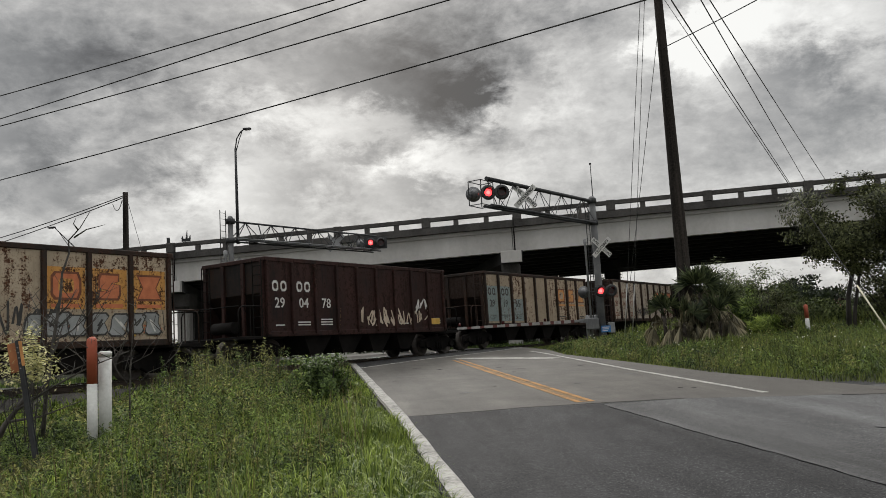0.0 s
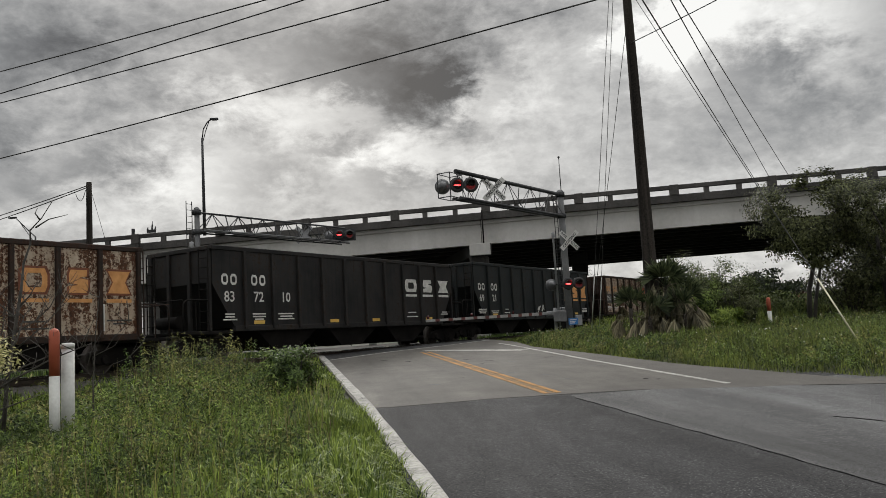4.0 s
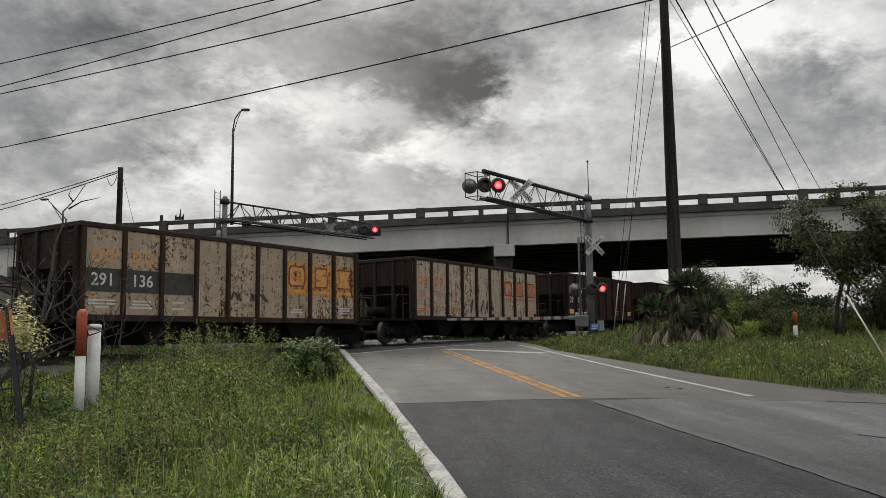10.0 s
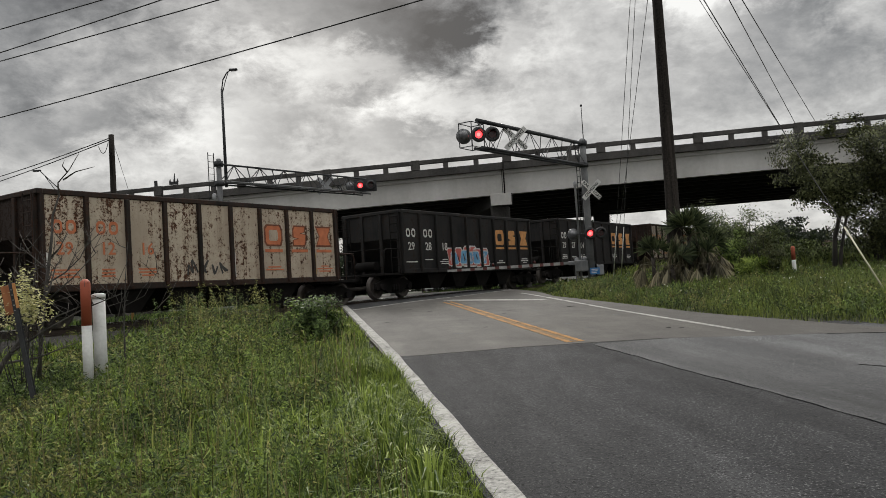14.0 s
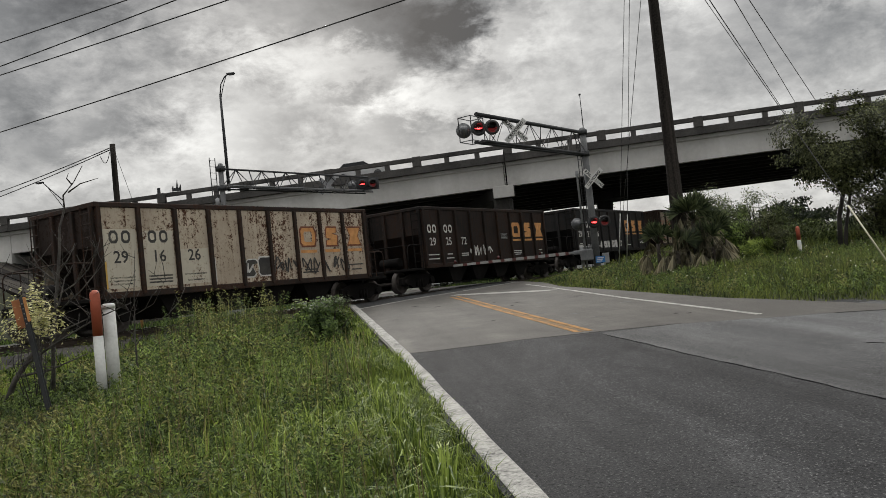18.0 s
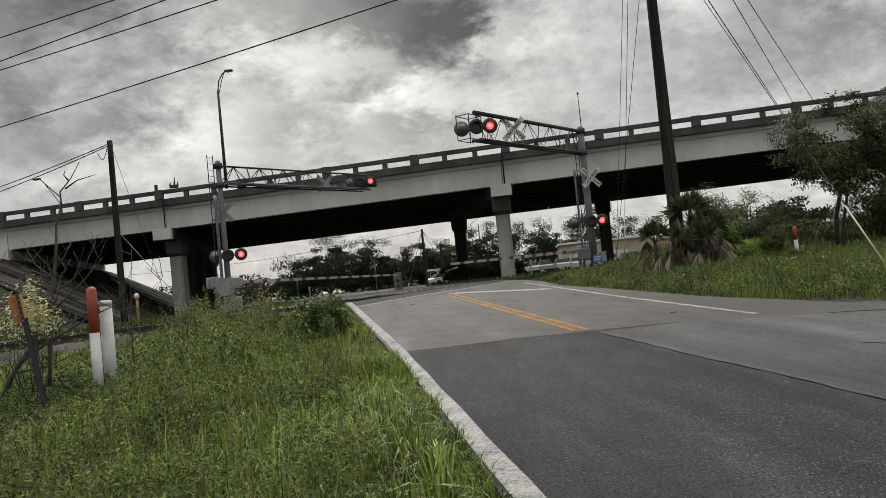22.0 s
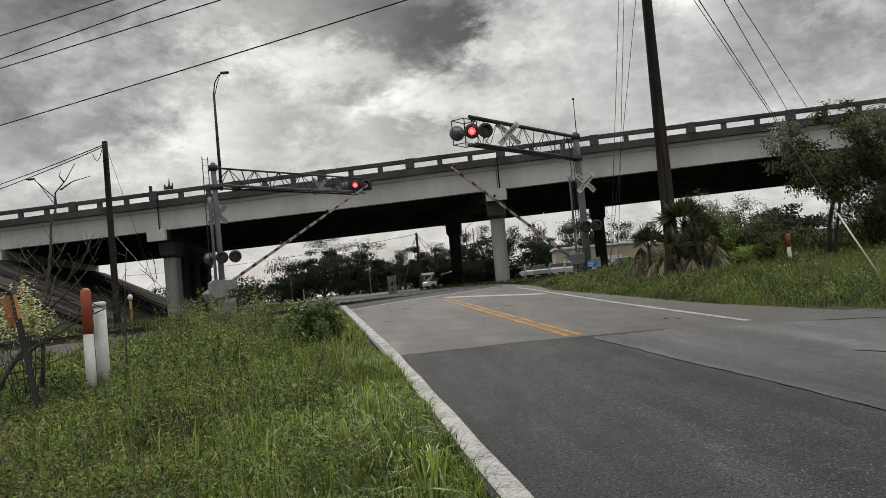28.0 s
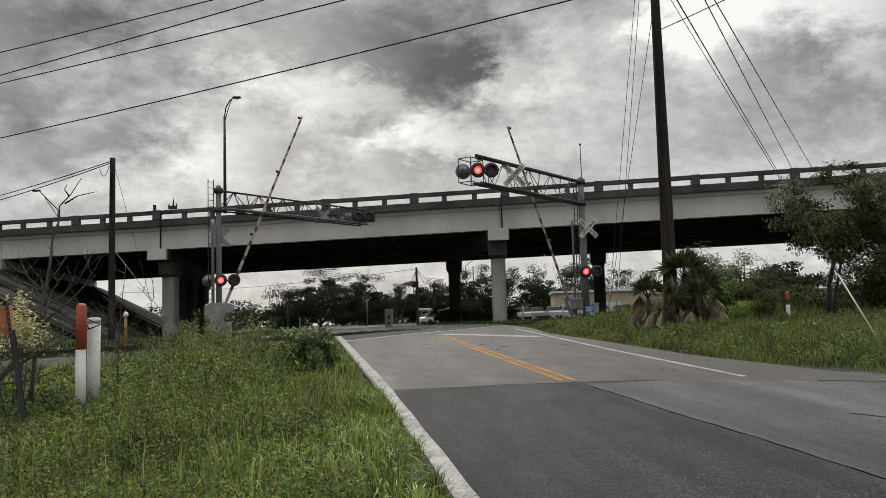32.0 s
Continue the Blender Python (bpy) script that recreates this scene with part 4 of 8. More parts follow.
def make_signal_near():
    x, y = 7.0, 39.0
    z = ground_z(x, y) - 0.05
    s = thing("cantilever_signal", "grey steel cantilever crossing signal with red flashers over the road", "crossing signal", pose(x, y, z, 0, 0, ARM_YAW_R))
    up = lambda h: h - z
    mast(s, up(8.6), 0.17, "galv_mid")
    part("base_plate", box(bmesh.new(), -0.35, 0.35, -0.35, 0.35, 0, 0.12, 0.02), "concrete", s)
    part("antenna", tube(bmesh.new(), (-0.16, 0, up(8.3)), (-0.16, 0, up(10.3)), 0.025, 0.018, 6), "galv_dark", s)
    part("antenna_head", lathe(bmesh.new(), [(0.03, 0), (0.06, 0.03), (0.05, 0.1)], Matrix.Translation((-0.16, 0, up(10.28))), 8), "galv_dark", s)
    lattice("arm", s, 0.1, 9.95, up(8.42), up(8.16), up(7.32), up(7.08), 0.16, walk_board=False)
    for h in (8.42, 7.36):
        part("clamp", lathe(bmesh.new(), [(0.22, -0.12), (0.22, 0.12)], Matrix.Translation((0, 0, up(h))), 12), "galv_dark", s)
    ladder(s, -0.1, -0.36, 0.6, up(8.5), 0.38, "galv_dark")
    face = 43.0      # turn of what faces the traffic on the road
    lampface = lambda px, h, ox, oy=0.0: Matrix.Translation((px, 0, up(h))) @ pose(0, 0, 0, 0, 0, face + 90) @ Matrix.Translation((ox, oy, 0))
    signal_lamp(s, lampface(9.5, 7.6, -0.27, -0.35), "a")
    signal_lamp(s, lampface(9.5, 7.6, 0.27, -0.35), "b")
    back_lamp(s, lampface(10.3, 7.5, -0.36, 0.0))
    # service cage at the tip
    for zz in (7.02, 7.95):
        pts = [(9.95, -0.28), (10.85, -0.28), (10.85, 0.28), (9.95, 0.28)]
        for (ax, ay), (bx, by) in zip(pts, pts[1:] + pts[:1]):
            part("cage_rail", tube(bmesh.new(), (ax, ay, up(zz)), (bx, by, up(zz)), 0.018, sides=5), "galv_dark", s)
    for px in (9.95, 10.85):
        for py in (-0.28, 0.28):
            part("cage_post", tube(bmesh.new(), (px, py, up(7.02)), (px, py, up(7.95)), 0.02, sides=5), "galv_dark", s)
    crossbuck(s, Matrix.Translation((7.1, 0, up(7.72))) @ pose(0, 0, 0, 0, 0, face + 90) @ Matrix.Translation((0, -0.4, 0)))
    crossbuck(s, Matrix.Translation((0, 0, up(6.1))) @ pose(0, 0, 0, 0, 0, face + 90) @ Matrix.Translation((0.2, -0.25, 0)))
    # lower pair
    part("lamp_bar", tube(bmesh.new(), lampface(0, 3.98, -0.75) @ Vector((0, 0, 0)), lampface(0, 3.98, 0.75) @ Vector((0, 0, 0)), 0.03, sides=8), "galv_dark", s)
    signal_lamp(s, lampface(0, 3.98, -0.03, -0.28), "c")
    signal_lamp(s, lampface(0, 3.98, 0.51, -0.28), "d")
    back_lamp(s, lampface(0, 3.98, -0.75, 0.1))
    sign = part("notice_sign", box(bmesh.new(), -0.24, 0.24, -0.01, 0.01, -0.16, 0.16), M["blue"], s, "small blue notice with pale bars", lampface(0, 2.15, 0.1, -0.22))
    bm = bmesh.new()
    for k in range(3):
        box(bm, -0.18, 0.18 - 0.05 * k, -0.013, -0.011, 0.06 - k * 0.08, 0.1 - k * 0.08)
    part("bar", bm, "white", sign)
    part("junction_box", box(bmesh.new(), -0.15, 0.15, -0.1, 0.1, -0.25, 0.25, 0.02), "galv", s, at=lampface(0, 2.2, 0.5, 0.1))
    g = gate(s, pose(6.23, 38.75, ground_z(6.23, 38.75), 0, 0, ARM_YAW_R - 9.1), 9.03, 2.6 - ground_z(6.23, 38.75), "striped red and white crossing gate beside the cantilever signal")
    part("tall_post", lathe(bmesh.new(), [(0.055, -0.2), (0.055, 4.75), (0.085, 4.8), (0.085, 4.98), (0.03, 5.02)], Matrix.Translation((-0.315, 0.06, 0)), 10), "galv", g)
    return s


def make_signal_far():
    x, y = -10.75, 38.5
    z = ground_z(x, y) - 0.05
    s = thing("cantilever_signal", "grey steel cantilever crossing signal beyond the track", "crossing signal", pose(x, y, z, 0, 0, ARM_YAW_L))
    up = lambda h: h - z
    mast(s, up(8.65), 0.135, "galv_mid")
    part("base_plate", box(bmesh.new(), -0.4, 0.4, -0.4, 0.4, 0, 0.14, 0.02), "concrete", s)
    lattice("arm", s, 0.1, 11.2, up(8.45), up(8.62), up(7.5), up(7.68), 0.3, top_r=0.05, low_r=0.042, n=13, rod=0.024)
    for h in (8.45, 7.5):
        part("clamp", lathe(bmesh.new(), [(0.22, -0.12), (0.22, 0.12)], Matrix.Translation((0, 0, up(h))), 12), "galv_dark", s)
    ladder(s, -0.3, 0.2, 0.6, up(9.0), 0.34, "galv_dark")
    face = math.degrees(math.atan2(-0.987, 0.16)) - ARM_YAW_L
    lampface = lambda px, h, ox, oy=0.0: Matrix.Translation((px, 0, up(h))) @ pose(0, 0, 0, 0, 0, face + 90) @ Matrix.Translation((ox, oy, 0))
    signal_lamp(s, lampface(10.6, 8.12, 0.0, -0.45), "e")
    signal_lamp(s, lampface(10.6, 8.12, 0.62, -0.45), "f")
    back_lamp(s, lampface(10.6, 8.12, -0.55, -0.2))
    part("lamp_board", box(bmesh.new(), -0.35, 0.98, -0.36, -0.34, -0.36, 0.36), "galv_dark", s, at=lampface(10.6, 8.12, 0, 0))
    # crossbucks whose backs are seen
    for px, h in ((7.6, 8.0), (0, 6.2)):
        for tilt in (45, -45):
            part("crossbuck_board", box(bmesh.new(), -0.61, 0.61, -0.01, 0.01, -0.115, 0.115, 0.003), "galv", s, "grey back of a crossbuck board",
                 lampface(px, h, 0, 0.3 if tilt > 0 else 0.33) @ pose(0, 0, 0, 0, tilt, 0))
    part("lamp_bar", tube(bmesh.new(), lampface(0, 4.06, -0.75) @ Vector((0, 0, 0)), lampface(0, 4.06, 0.85) @ Vector((0, 0, 0)), 0.03, sides=8), "galv_dark", s)
    signal_lamp(s, lampface(0, 4.06, 0.12, -0.28), "g")
    signal_lamp(s, lampface(0, 4.06, 0.74, -0.28), "h")
    back_lamp(s, lampface(0, 4.06, -0.5, 0.1))
    part("cabinet", box(bmesh.new(), -0.38, 0.38, -0.25, 0.25, -0.2, 0.75, 0.04), "galv", s, "pale signal cabinet", pose(-0.15, -0.4, 0.15))
    g = gate(s, pose(-10.51, 38.2, ground_z(-10.51, 38.2), 0, 0, ARM_YAW_L - 5.7), 11.36, 2.75 - ground_z(-10.51, 38.2), "striped red and white crossing gate beyond the track")
    part("tall_post", lathe(bmesh.new(), [(0.075, -0.2), (0.075, 5.45), (0.1, 5.5), (0.1, 5.75), (0.03, 5.8)], Matrix.Translation((-0.28, 0.34, 0)), 10), "galv", g)
    bm = bmesh.new()
    pz = 2.75 - ground_z(-10.51, 38.2)
    outline = [(-1.15, 0.1), (-0.9, 0.22), (0.1, 0.2), (0.42, 0.08), (0.3, -0.2), (-0.2, -0.3), (-0.35, -0.62), (-0.95, -0.62), (-1.15, -0.35)]
    lo = [bm.verts.new((x, -0.42, pz + z)) for x, z in outline]
    hi = [bm.verts.new((x, -0.24, pz + z)) for x, z in outline]
    bm.faces.new(lo)
    bm.faces.new(hi[::-1])
    for k in range(len(lo)):
        bm.faces.new((lo[k], hi[k], hi[(k + 1) % len(lo)], lo[(k + 1) % len(lo)]))
    bmesh.ops.recalc_face_normals(bm, faces=bm.faces)
    part("counterweight_housing", bm, "galv", g, "pale grey counterweight housing")
    return s


M["guard_yellow"] = surface("faded_guard", tones((0.4, 0.38, 0.26), (0.55, 0.52, 0.38)), 2, 0.6)
M["blue"] = surface("blue_sheet", tones((0.02, 0.13, 0.35), (0.04, 0.2, 0.5)), 2, 0.5)
make_signal_near()
make_signal_far()


# ---- poles and wires ----
def make_pole(x, y, top, r0, r1, lean=(0, 0), label="", name="utility_pole"):
    z = ground_z(x, y)
    p = thing(name, label, "utility pole", Matrix.Translation((x, y, z)))
    n = 9
    pts = [(lean[0] * k / n, lean[1] * k / n, -0.4 + (top - z + 0.4) * k / n) for k in range(n + 1)]
    part("pole", pipe(bmesh.new(), pts, [r0 + (r1 - r0) * k / n for k in range(n + 1)], 14), "pole_wood", p)
    return p


def hang(name, a, b, sag, r, label, material="wire", parent=None):
    a, b = Vector(a), Vector(b)
    pts = [a.lerp(b, k / 24) - Vector((0, 0, sag * 4 * (k / 24) * (1 - k / 24))) for k in range(25)]
    bm = pipe(bmesh.new(), pts, r, 5)
    ob = new(name, mesh_of(name, bm, material))
    return tagged(ob, label, "wire")


# tall line pole by the palms, its mate out of sight along the line, and the pole beyond the track
make_pole(8.1, 28.3, 18.2, 0.27, 0.12, (0.03, 0), "tall dark creosoted utility pole among the palms")
make_pole(-62.0, 63.2, 18.4, 0.24, 0.14, (0, 0), "distant creosoted utility pole along the same line")
make_pole(-18.6, 45.0, 11.65, 0.2, 0.15, (0, 0), "dark wooden utility pole beyond the track")
PTOP = (8.1, 28.3)
for z0, z1, sag, r in ((14.06, 12.7, 0.48, 0.032), (16.24, 16.98, 0.44, 0.032), (17.66, 16.31, 0.40, 0.032), (17.6, 19.16, 0.36, 0.032)):
    hang("power_line", (*PTOP, z0), (-62.0, 63.2, z1), sag, r, "thin dark overhead power line")
for far, z0 in (((53.9, 118.3, 16.8), 14.9), ((55.4, 117.6, 16.9), 17.5), ((58.0, 116.3, 17.0), 17.7)):
    hang("power_line", (*PTOP, z0), far, 0.1, 0.03, "thin dark power line running over the bridge")
hang("service_drop", (8.05, 28.3, 12.05), (14.5, 12.0, 11.6), 0.2, 0.018, "thick dark service cable from the pole")
for zz, far in ((11.5, (-44.5, 66.0, 11.8)), (11.4, (-44.5, 66.0, 11.2))):
    hang("power_line", (-18.6, 45.0, zz), far, 0.3, 0.03, "slack dark cable from the pole beyond the track")
hang("cable_coil", (-18.75, 44.9, 11.2), (-19.3, 44.9, 11.0), 0.5, 0.02, "loop of slack cable on the pole")
hang("guy_wire", (-18.55, 45.0, 11.4), (-16.4, 46.5, 1.4), 0.0, 0.012, "thin guy wire of the pole")
hang("guy_wire", (-18.6, 45.0, 6.5), (-14.4, 44.2, 1.35), 0.0, 0.02, "pale guarded guy wire of the pole", "galv")


def guyed(top, foot, guard, label, mat):
    """A guy wire with a plastic guard round its lower end."""
    a, b = Vector(top), Vector(foot)
    ob = hang("guy_wire", a, b, 0.0, 0.012, label)
    way = (a - b).normalized()
    part("guard", tube(bmesh.new(), b, b + way * guard, 0.022, sides=8), mat, ob, "pale plastic guard tube")


guyed((8.0, 28.4, 17.8), (7.62, 37.0, ground_z(7.62, 37.0)), 2.7, "steel guy wire with a white guard", "white")
guyed((8.0, 28.4, 16.8), (8.09, 37.5, ground_z(8.09, 37.5)), 2.7, "steel guy wire with a white guard", "white")
guyed((8.0, 28.4, 12.6), (7.9, 38.5, ground_z(7.9, 38.5)), 0.3, "bare steel guy wire of the pole", "galv_dark")
guyed((8.05, 28.2, 14.4), (10.9, 20.0, ground_z(10.9, 20.0)), 2.2, "steel guy wire with a dull yellow guard", "guard_yellow")


# ---- the train ----
def paint(name, lo, hi, rust, rust_lo=(0.02, 0.012, 0.009), rust_hi=(0.13, 0.055, 0.028), scale=0.9):
    """Weathered wagon paint: faded colour, rust that breaks through in spots and runs down, road dirt."""
    m = bpy.data.materials.new(name)
    m.use_nodes = True
    g = Nodes(m.node_tree)
    b = g.n["Principled BSDF"]
    v = g.add("ShaderNodeTexCoord").outputs["Object"]
    info = g.add("ShaderNodeObjectInfo")
    v = g.vmath("ADD", v, g.math("MULTIPLY", info.outputs["Random"], 53.0))
    base_mix = g.noise(v, 0.5, 4, 0.6, 0.2)
    streak = g.noise(g.vmath("MULTIPLY", v, (6.0, 6.0, 0.35)), 1.0, 7, 0.68, 0.2)
    spots = g.noise(v, 5.5, 9, 0.75, 0.5)
    chips = g.noise(v, 17.0, 6, 0.7, 0.6)
    fine = g.noise(v, 30, 4, 0.6)
    col = g.ramp(g.math("ADD", base_mix.outputs["Fac"], g.math("MULTIPLY", g.math("SUBTRACT", streak.outputs["Fac"], 0.5), 0.7)), tones(lo, hi))
    # grime that has run down the sheet
    runs = g.smooth(streak.outputs["Fac"], 0.47, 0.68)
    stain = tuple(a * 0.42 * f for a, f in zip(lo, (1.0, 0.85, 0.72)))
    col = g.mix(g.math("MULTIPLY", runs, 0.18 + 0.5 * min(1.0, rust * 1.5)), col, stain)
    rcol = g.ramp(fine.outputs["Fac"], tones(rust_lo, rust_hi))
    r = g.math("ADD", g.math("MULTIPLY", spots.outputs["Fac"], 0.6), g.math("MULTIPLY", streak.outputs["Fac"], 0.4))
    r = g.math("ADD", r, g.math("MULTIPLY", g.math("SUBTRACT", base_mix.outputs["Fac"], 0.5), 0.3))
    r = g.math("ADD", r, g.math("MULTIPLY", g.math("SUBTRACT", chips.outputs["Fac"], 0.5), 0.45))
    fac = g.smooth(r, 0.61 - rust * 0.22, 0.645 - rust * 0.21)
    halo = g.smooth(r, 0.52 - rust * 0.22, 0.64 - rust * 0.21)
    col = g.mix(g.math("MULTIPLY", halo, 0.45), col, tuple(a * 0.6 + c * 0.4 for a, c in zip(rust_hi, lo)))
    g.put(g.mix(fac, col, rcol), b.inputs["Base Color"])
    g.put(g.math("MULTIPLY_ADD", fac, 0.2, 0.68), b.inputs["Roughness"])
    b.inputs["Specular IOR Level"].default_value = 0.22
    bn = g.add("ShaderNodeBump")
    bn.inputs["Strength"].default_value, bn.inputs["Distance"].default_value = 0.35, 0.01
    g.put(spots.outputs["Fac"], bn.inputs["Height"])
    g.put(bn.outputs[0], b.inputs["Normal"])
    return m


M["cream"] = paint("cream_wagon_paint", (0.31, 0.25, 0.18), (0.53, 0.44, 0.33), 0.34)
M["cream_white"] = paint("off_white_wagon_paint", (0.34, 0.295, 0.235), (0.56, 0.50, 0.41), 0.36)
M["cream_rust"] = paint("rusted_cream_wagon_paint", (0.34, 0.27, 0.205), (0.54, 0.455, 0.355), 0.56)
M["cream_pink"] = paint("pinkish_cream_wagon_paint", (0.37, 0.305, 0.235), (0.58, 0.505, 0.395), 0.32)
M["brown"] = paint("oxide_brown_wagon_paint", (0.011, 0.0075, 0.007), (0.062, 0.0235, 0.019), 0.4, (0.005, 0.0045, 0.004), (0.035, 0.016, 0.012))
M["brown_red"] = paint("oxide_red_wagon_paint", (0.018, 0.009, 0.0085), (0.085, 0.029, 0.022), 0.42, (0.006, 0.005, 0.0045), (0.05, 0.02, 0.014))
M["dark_brown"] = paint("dark_brown_wagon_paint", (0.007, 0.0055, 0.005), (0.03, 0.02, 0.016), 0.3, (0.014, 0.009, 0.007), (0.05, 0.025, 0.015))
M["car_black"] = paint("black_wagon_paint", (0.008, 0.008, 0.0085), (0.029, 0.0282, 0.0275), 0.2, (0.008, 0.007, 0.0065), (0.04, 0.026, 0.018))
M["car_green"] = paint("green_black_wagon_paint", (0.008, 0.0105, 0.011), (0.022, 0.0265, 0.028), 0.15, (0.008, 0.008, 0.007), (0.04, 0.03, 0.02))
M["rust_post"] = paint("rusty_steel", (0.013, 0.0105, 0.009), (0.042, 0.028, 0.022), 0.4, (0.008, 0.0065, 0.006), (0.07, 0.034, 0.021))
# grime and rust, with the dark of the end recess mixed into the colour
M["end_grime"] = paint("grimy_shaded_end_sheet", (0.016, 0.011, 0.009), (0.05, 0.034, 0.026), 0.6, (0.006, 0.005, 0.0045), (0.035, 0.019, 0.013))
M["patch_cream"] = paint("repainted_cream_patch", (0.46, 0.42, 0.34), (0.62, 0.57, 0.47), 0.06)
M["under"] = surface("grimy_underframe", tones((0.004, 0.0037, 0.0035), (0.014, 0.012, 0.011)), 1.5, 0.9, 0.004, 20, spec=0.15)
M["wheel"] = surface("worn_wheel_steel", tones((0.03, 0.026, 0.024), (0.1, 0.085, 0.075)), 4, 0.6, metal=0.4)
M["mark_white"] = surface("stencil_white", tones((0.4, 0.39, 0.37), (0.68, 0.67, 0.64)), 5, 0.7, fine=0.5)
M["mark_orange"] = surface("stencil_orange", tones((0.45, 0.2, 0.06), (0.66, 0.33, 0.12)), 4, 0.7, fine=0.5)
M["mark_redorange"] = surface("stencil_red_orange", tones((0.42, 0.12, 0.05), (0.58, 0.19, 0.08)), 4, 0.7, fine=0.5)
M["mark_rust"] = surface("stencil_rust", tones((0.10, 0.03, 0.014), (0.22, 0.07, 0.03)), 4, 0.7, fine=0.5)
M["mark_black"] = surface("stencil_black", tones((0.02, 0.02, 0.02), (0.06, 0.055, 0.05)), 4, 0.7, fine=0.5)
M["mark_grey"] = surface("repaint_grey", tones((0.2, 0.21, 0.21), (0.32, 0.33, 0.33)), 2, 0.7, fine=0.4)
M["patch_teal"] = paint("repainted_teal_patch", (0.20, 0.25, 0.245), (0.30, 0.355, 0.345), 0.2)
M["patch_orange"] = paint("worn_orange_panel", (0.50, 0.24, 0.06), (0.66, 0.36, 0.11), 0.42)
M["mark_yellow"] = surface("reflector_yellow", tones((0.5, 0.3, 0.05), (0.7, 0.45, 0.1)), 4, 0.5)
M["spray_white"] = surface("white_spray_paint", tones((0.38, 0.37, 0.35), (0.66, 0.65, 0.62)), 3, 0.6)
M["spray_red"] = surface("red_spray_paint", tones((0.42, 0.07, 0.06), (0.6, 0.16, 0.13)), 1.5, 0.6)
M["spray_blue"] = surface("blue_spray_paint", tones((0.08, 0.24, 0.45), (0.2, 0.45, 0.68)), 1.5, 0.6)
M["spray_cream"] = surface("cream_spray_paint", tones((0.42, 0.34, 0.25), (0.6, 0.5, 0.4)), 1.5, 0.6)

SPEED = 18.64
TOP, SILL = 3.6, 1.12


def bogie_mesh():
    """A cast side frame of a three-piece bogie, seen from the side, with its springs."""
    bm = bmesh.new()
    for y in (-1.0, 1.0):
        outline = [(-1.18, 0.62), (-1.18, 0.38), (-0.98, 0.32), (-0.75, 0.40), (-0.42, 0.20), (0.42, 0.20), (0.75, 0.40), (0.98, 0.32), (1.18, 0.38), (1.18, 0.62), (0.62, 0.80), (-0.62, 0.80)]
        a = [bm.verts.new((x, y - 0.09, z)) for x, z in outline]
        b = [bm.verts.new((x, y + 0.09, z)) for x, z in outline]
        n = len(a)
        bm.faces.new(a[::-1])
        bm.faces.new(b)
        for k in range(n):
            bm.faces.new((a[k], a[(k + 1) % n], b[(k + 1) % n], b[k]))
        for x in (-0.16, 0.0, 0.16):
            tube(bm, (x, y * 1.1, 0.26), (x, y * 1.1, 0.56), 0.07, sides=8)
        for x in (-0.89, 0.89):
            tube(bm, (x, y * 1.06, 0.46), (x, y * 1.2, 0.46), 0.13, sides=10)
    box(bm, -0.22, 0.22, -0.9, 0.9, 0.45, 0.78)
    bmesh.ops.recalc_face_normals(bm, faces=bm.faces)
    return bm


def wheelset_mesh():
    bm = bmesh.new()
    for y, s in ((-0.76, -1), (0.76, 1)):
        m = Matrix.Translation((0, y, 0)) @ pose(0, 0, 0, -90 * s, 0, 0)
        lathe(bm, [(0.05, 0.075), (0.17, 0.075), (0.2, 0.03), (0.36, 0.02), (0.38, 0.065), (0.455, 0.065), (0.462, -0.045), (0.49, -0.055), (0.49, -0.085), (0.37, -0.09), (0.34, -0.03), (0.05, -0.05)], m, 24)
        # three lightening marks so that the turning shows
        for k in range(3):
            a = k * math.tau / 3
            tube(bm, (0.27 * math.cos(a), y + s * 0.01, 0.27 * math.sin(a)), (0.27 * math.cos(a), y + s * 0.045, 0.27 * math.sin(a)), 0.05, sides=6)
    tube(bm, (0, -0.8, 0), (0, 0.8, 0), 0.08, sides=10)
    return bm


SHARED = {}


def shared(key, build, mats):
    if key not in SHARED:
        SHARED[key] = mesh_of(key, build(), mats)
    return SHARED[key]


def piece(name, mesh, parent, m=None, label=""):
    ob = new(name, mesh)
    ob.parent = parent
    if m is not None:
        ob.matrix_basis = m
    if label:
        tagged(ob, label)
    return ob


WHEELS, WAGONS = [], []
NEAR = pose(0, 0, 0, 90, 0, 0)      # lays flat marks upright on the side that faces the camera


def flat_on_side(bm, pts, y, thick=0.004):
    """A flat shape on the near side of a wagon: (x, z) points."""
    a = [bm.verts.new((x, y, z)) for x, z in pts]
    b = [bm.verts.new((x, y - thick, z)) for x, z in pts]
    bm.faces.new(b)
    n = len(a)
    for k in range(n):
        bm.faces.new((a[k], b[k], b[(k + 1) % n], a[(k + 1) % n]))
    bmesh.ops.recalc_face_normals(bm, faces=bm.faces)


def side_bar(wd):
    bm = bmesh.new()
    flat_on_side(bm, [(-wd, 0), (wd, 0), (wd, 0.045), (-wd, 0.045)], 0.0, 0.003)
    return bm


def rail_mesh():
    """A bent grab rail of one bar with its two uprights."""
    bm = pipe(bmesh.new(), [(0, 0, 2.0), (0.82, 0, 2.0), (0.95, 0, 1.93), (1.0, 0, 1.8), (1.0, 0, 0.95)], 0.024, 6)
    tube(bm, (0.5, 0, 0.95), (0.5, 0, 2.0), 0.018, sides=5)
    return bm


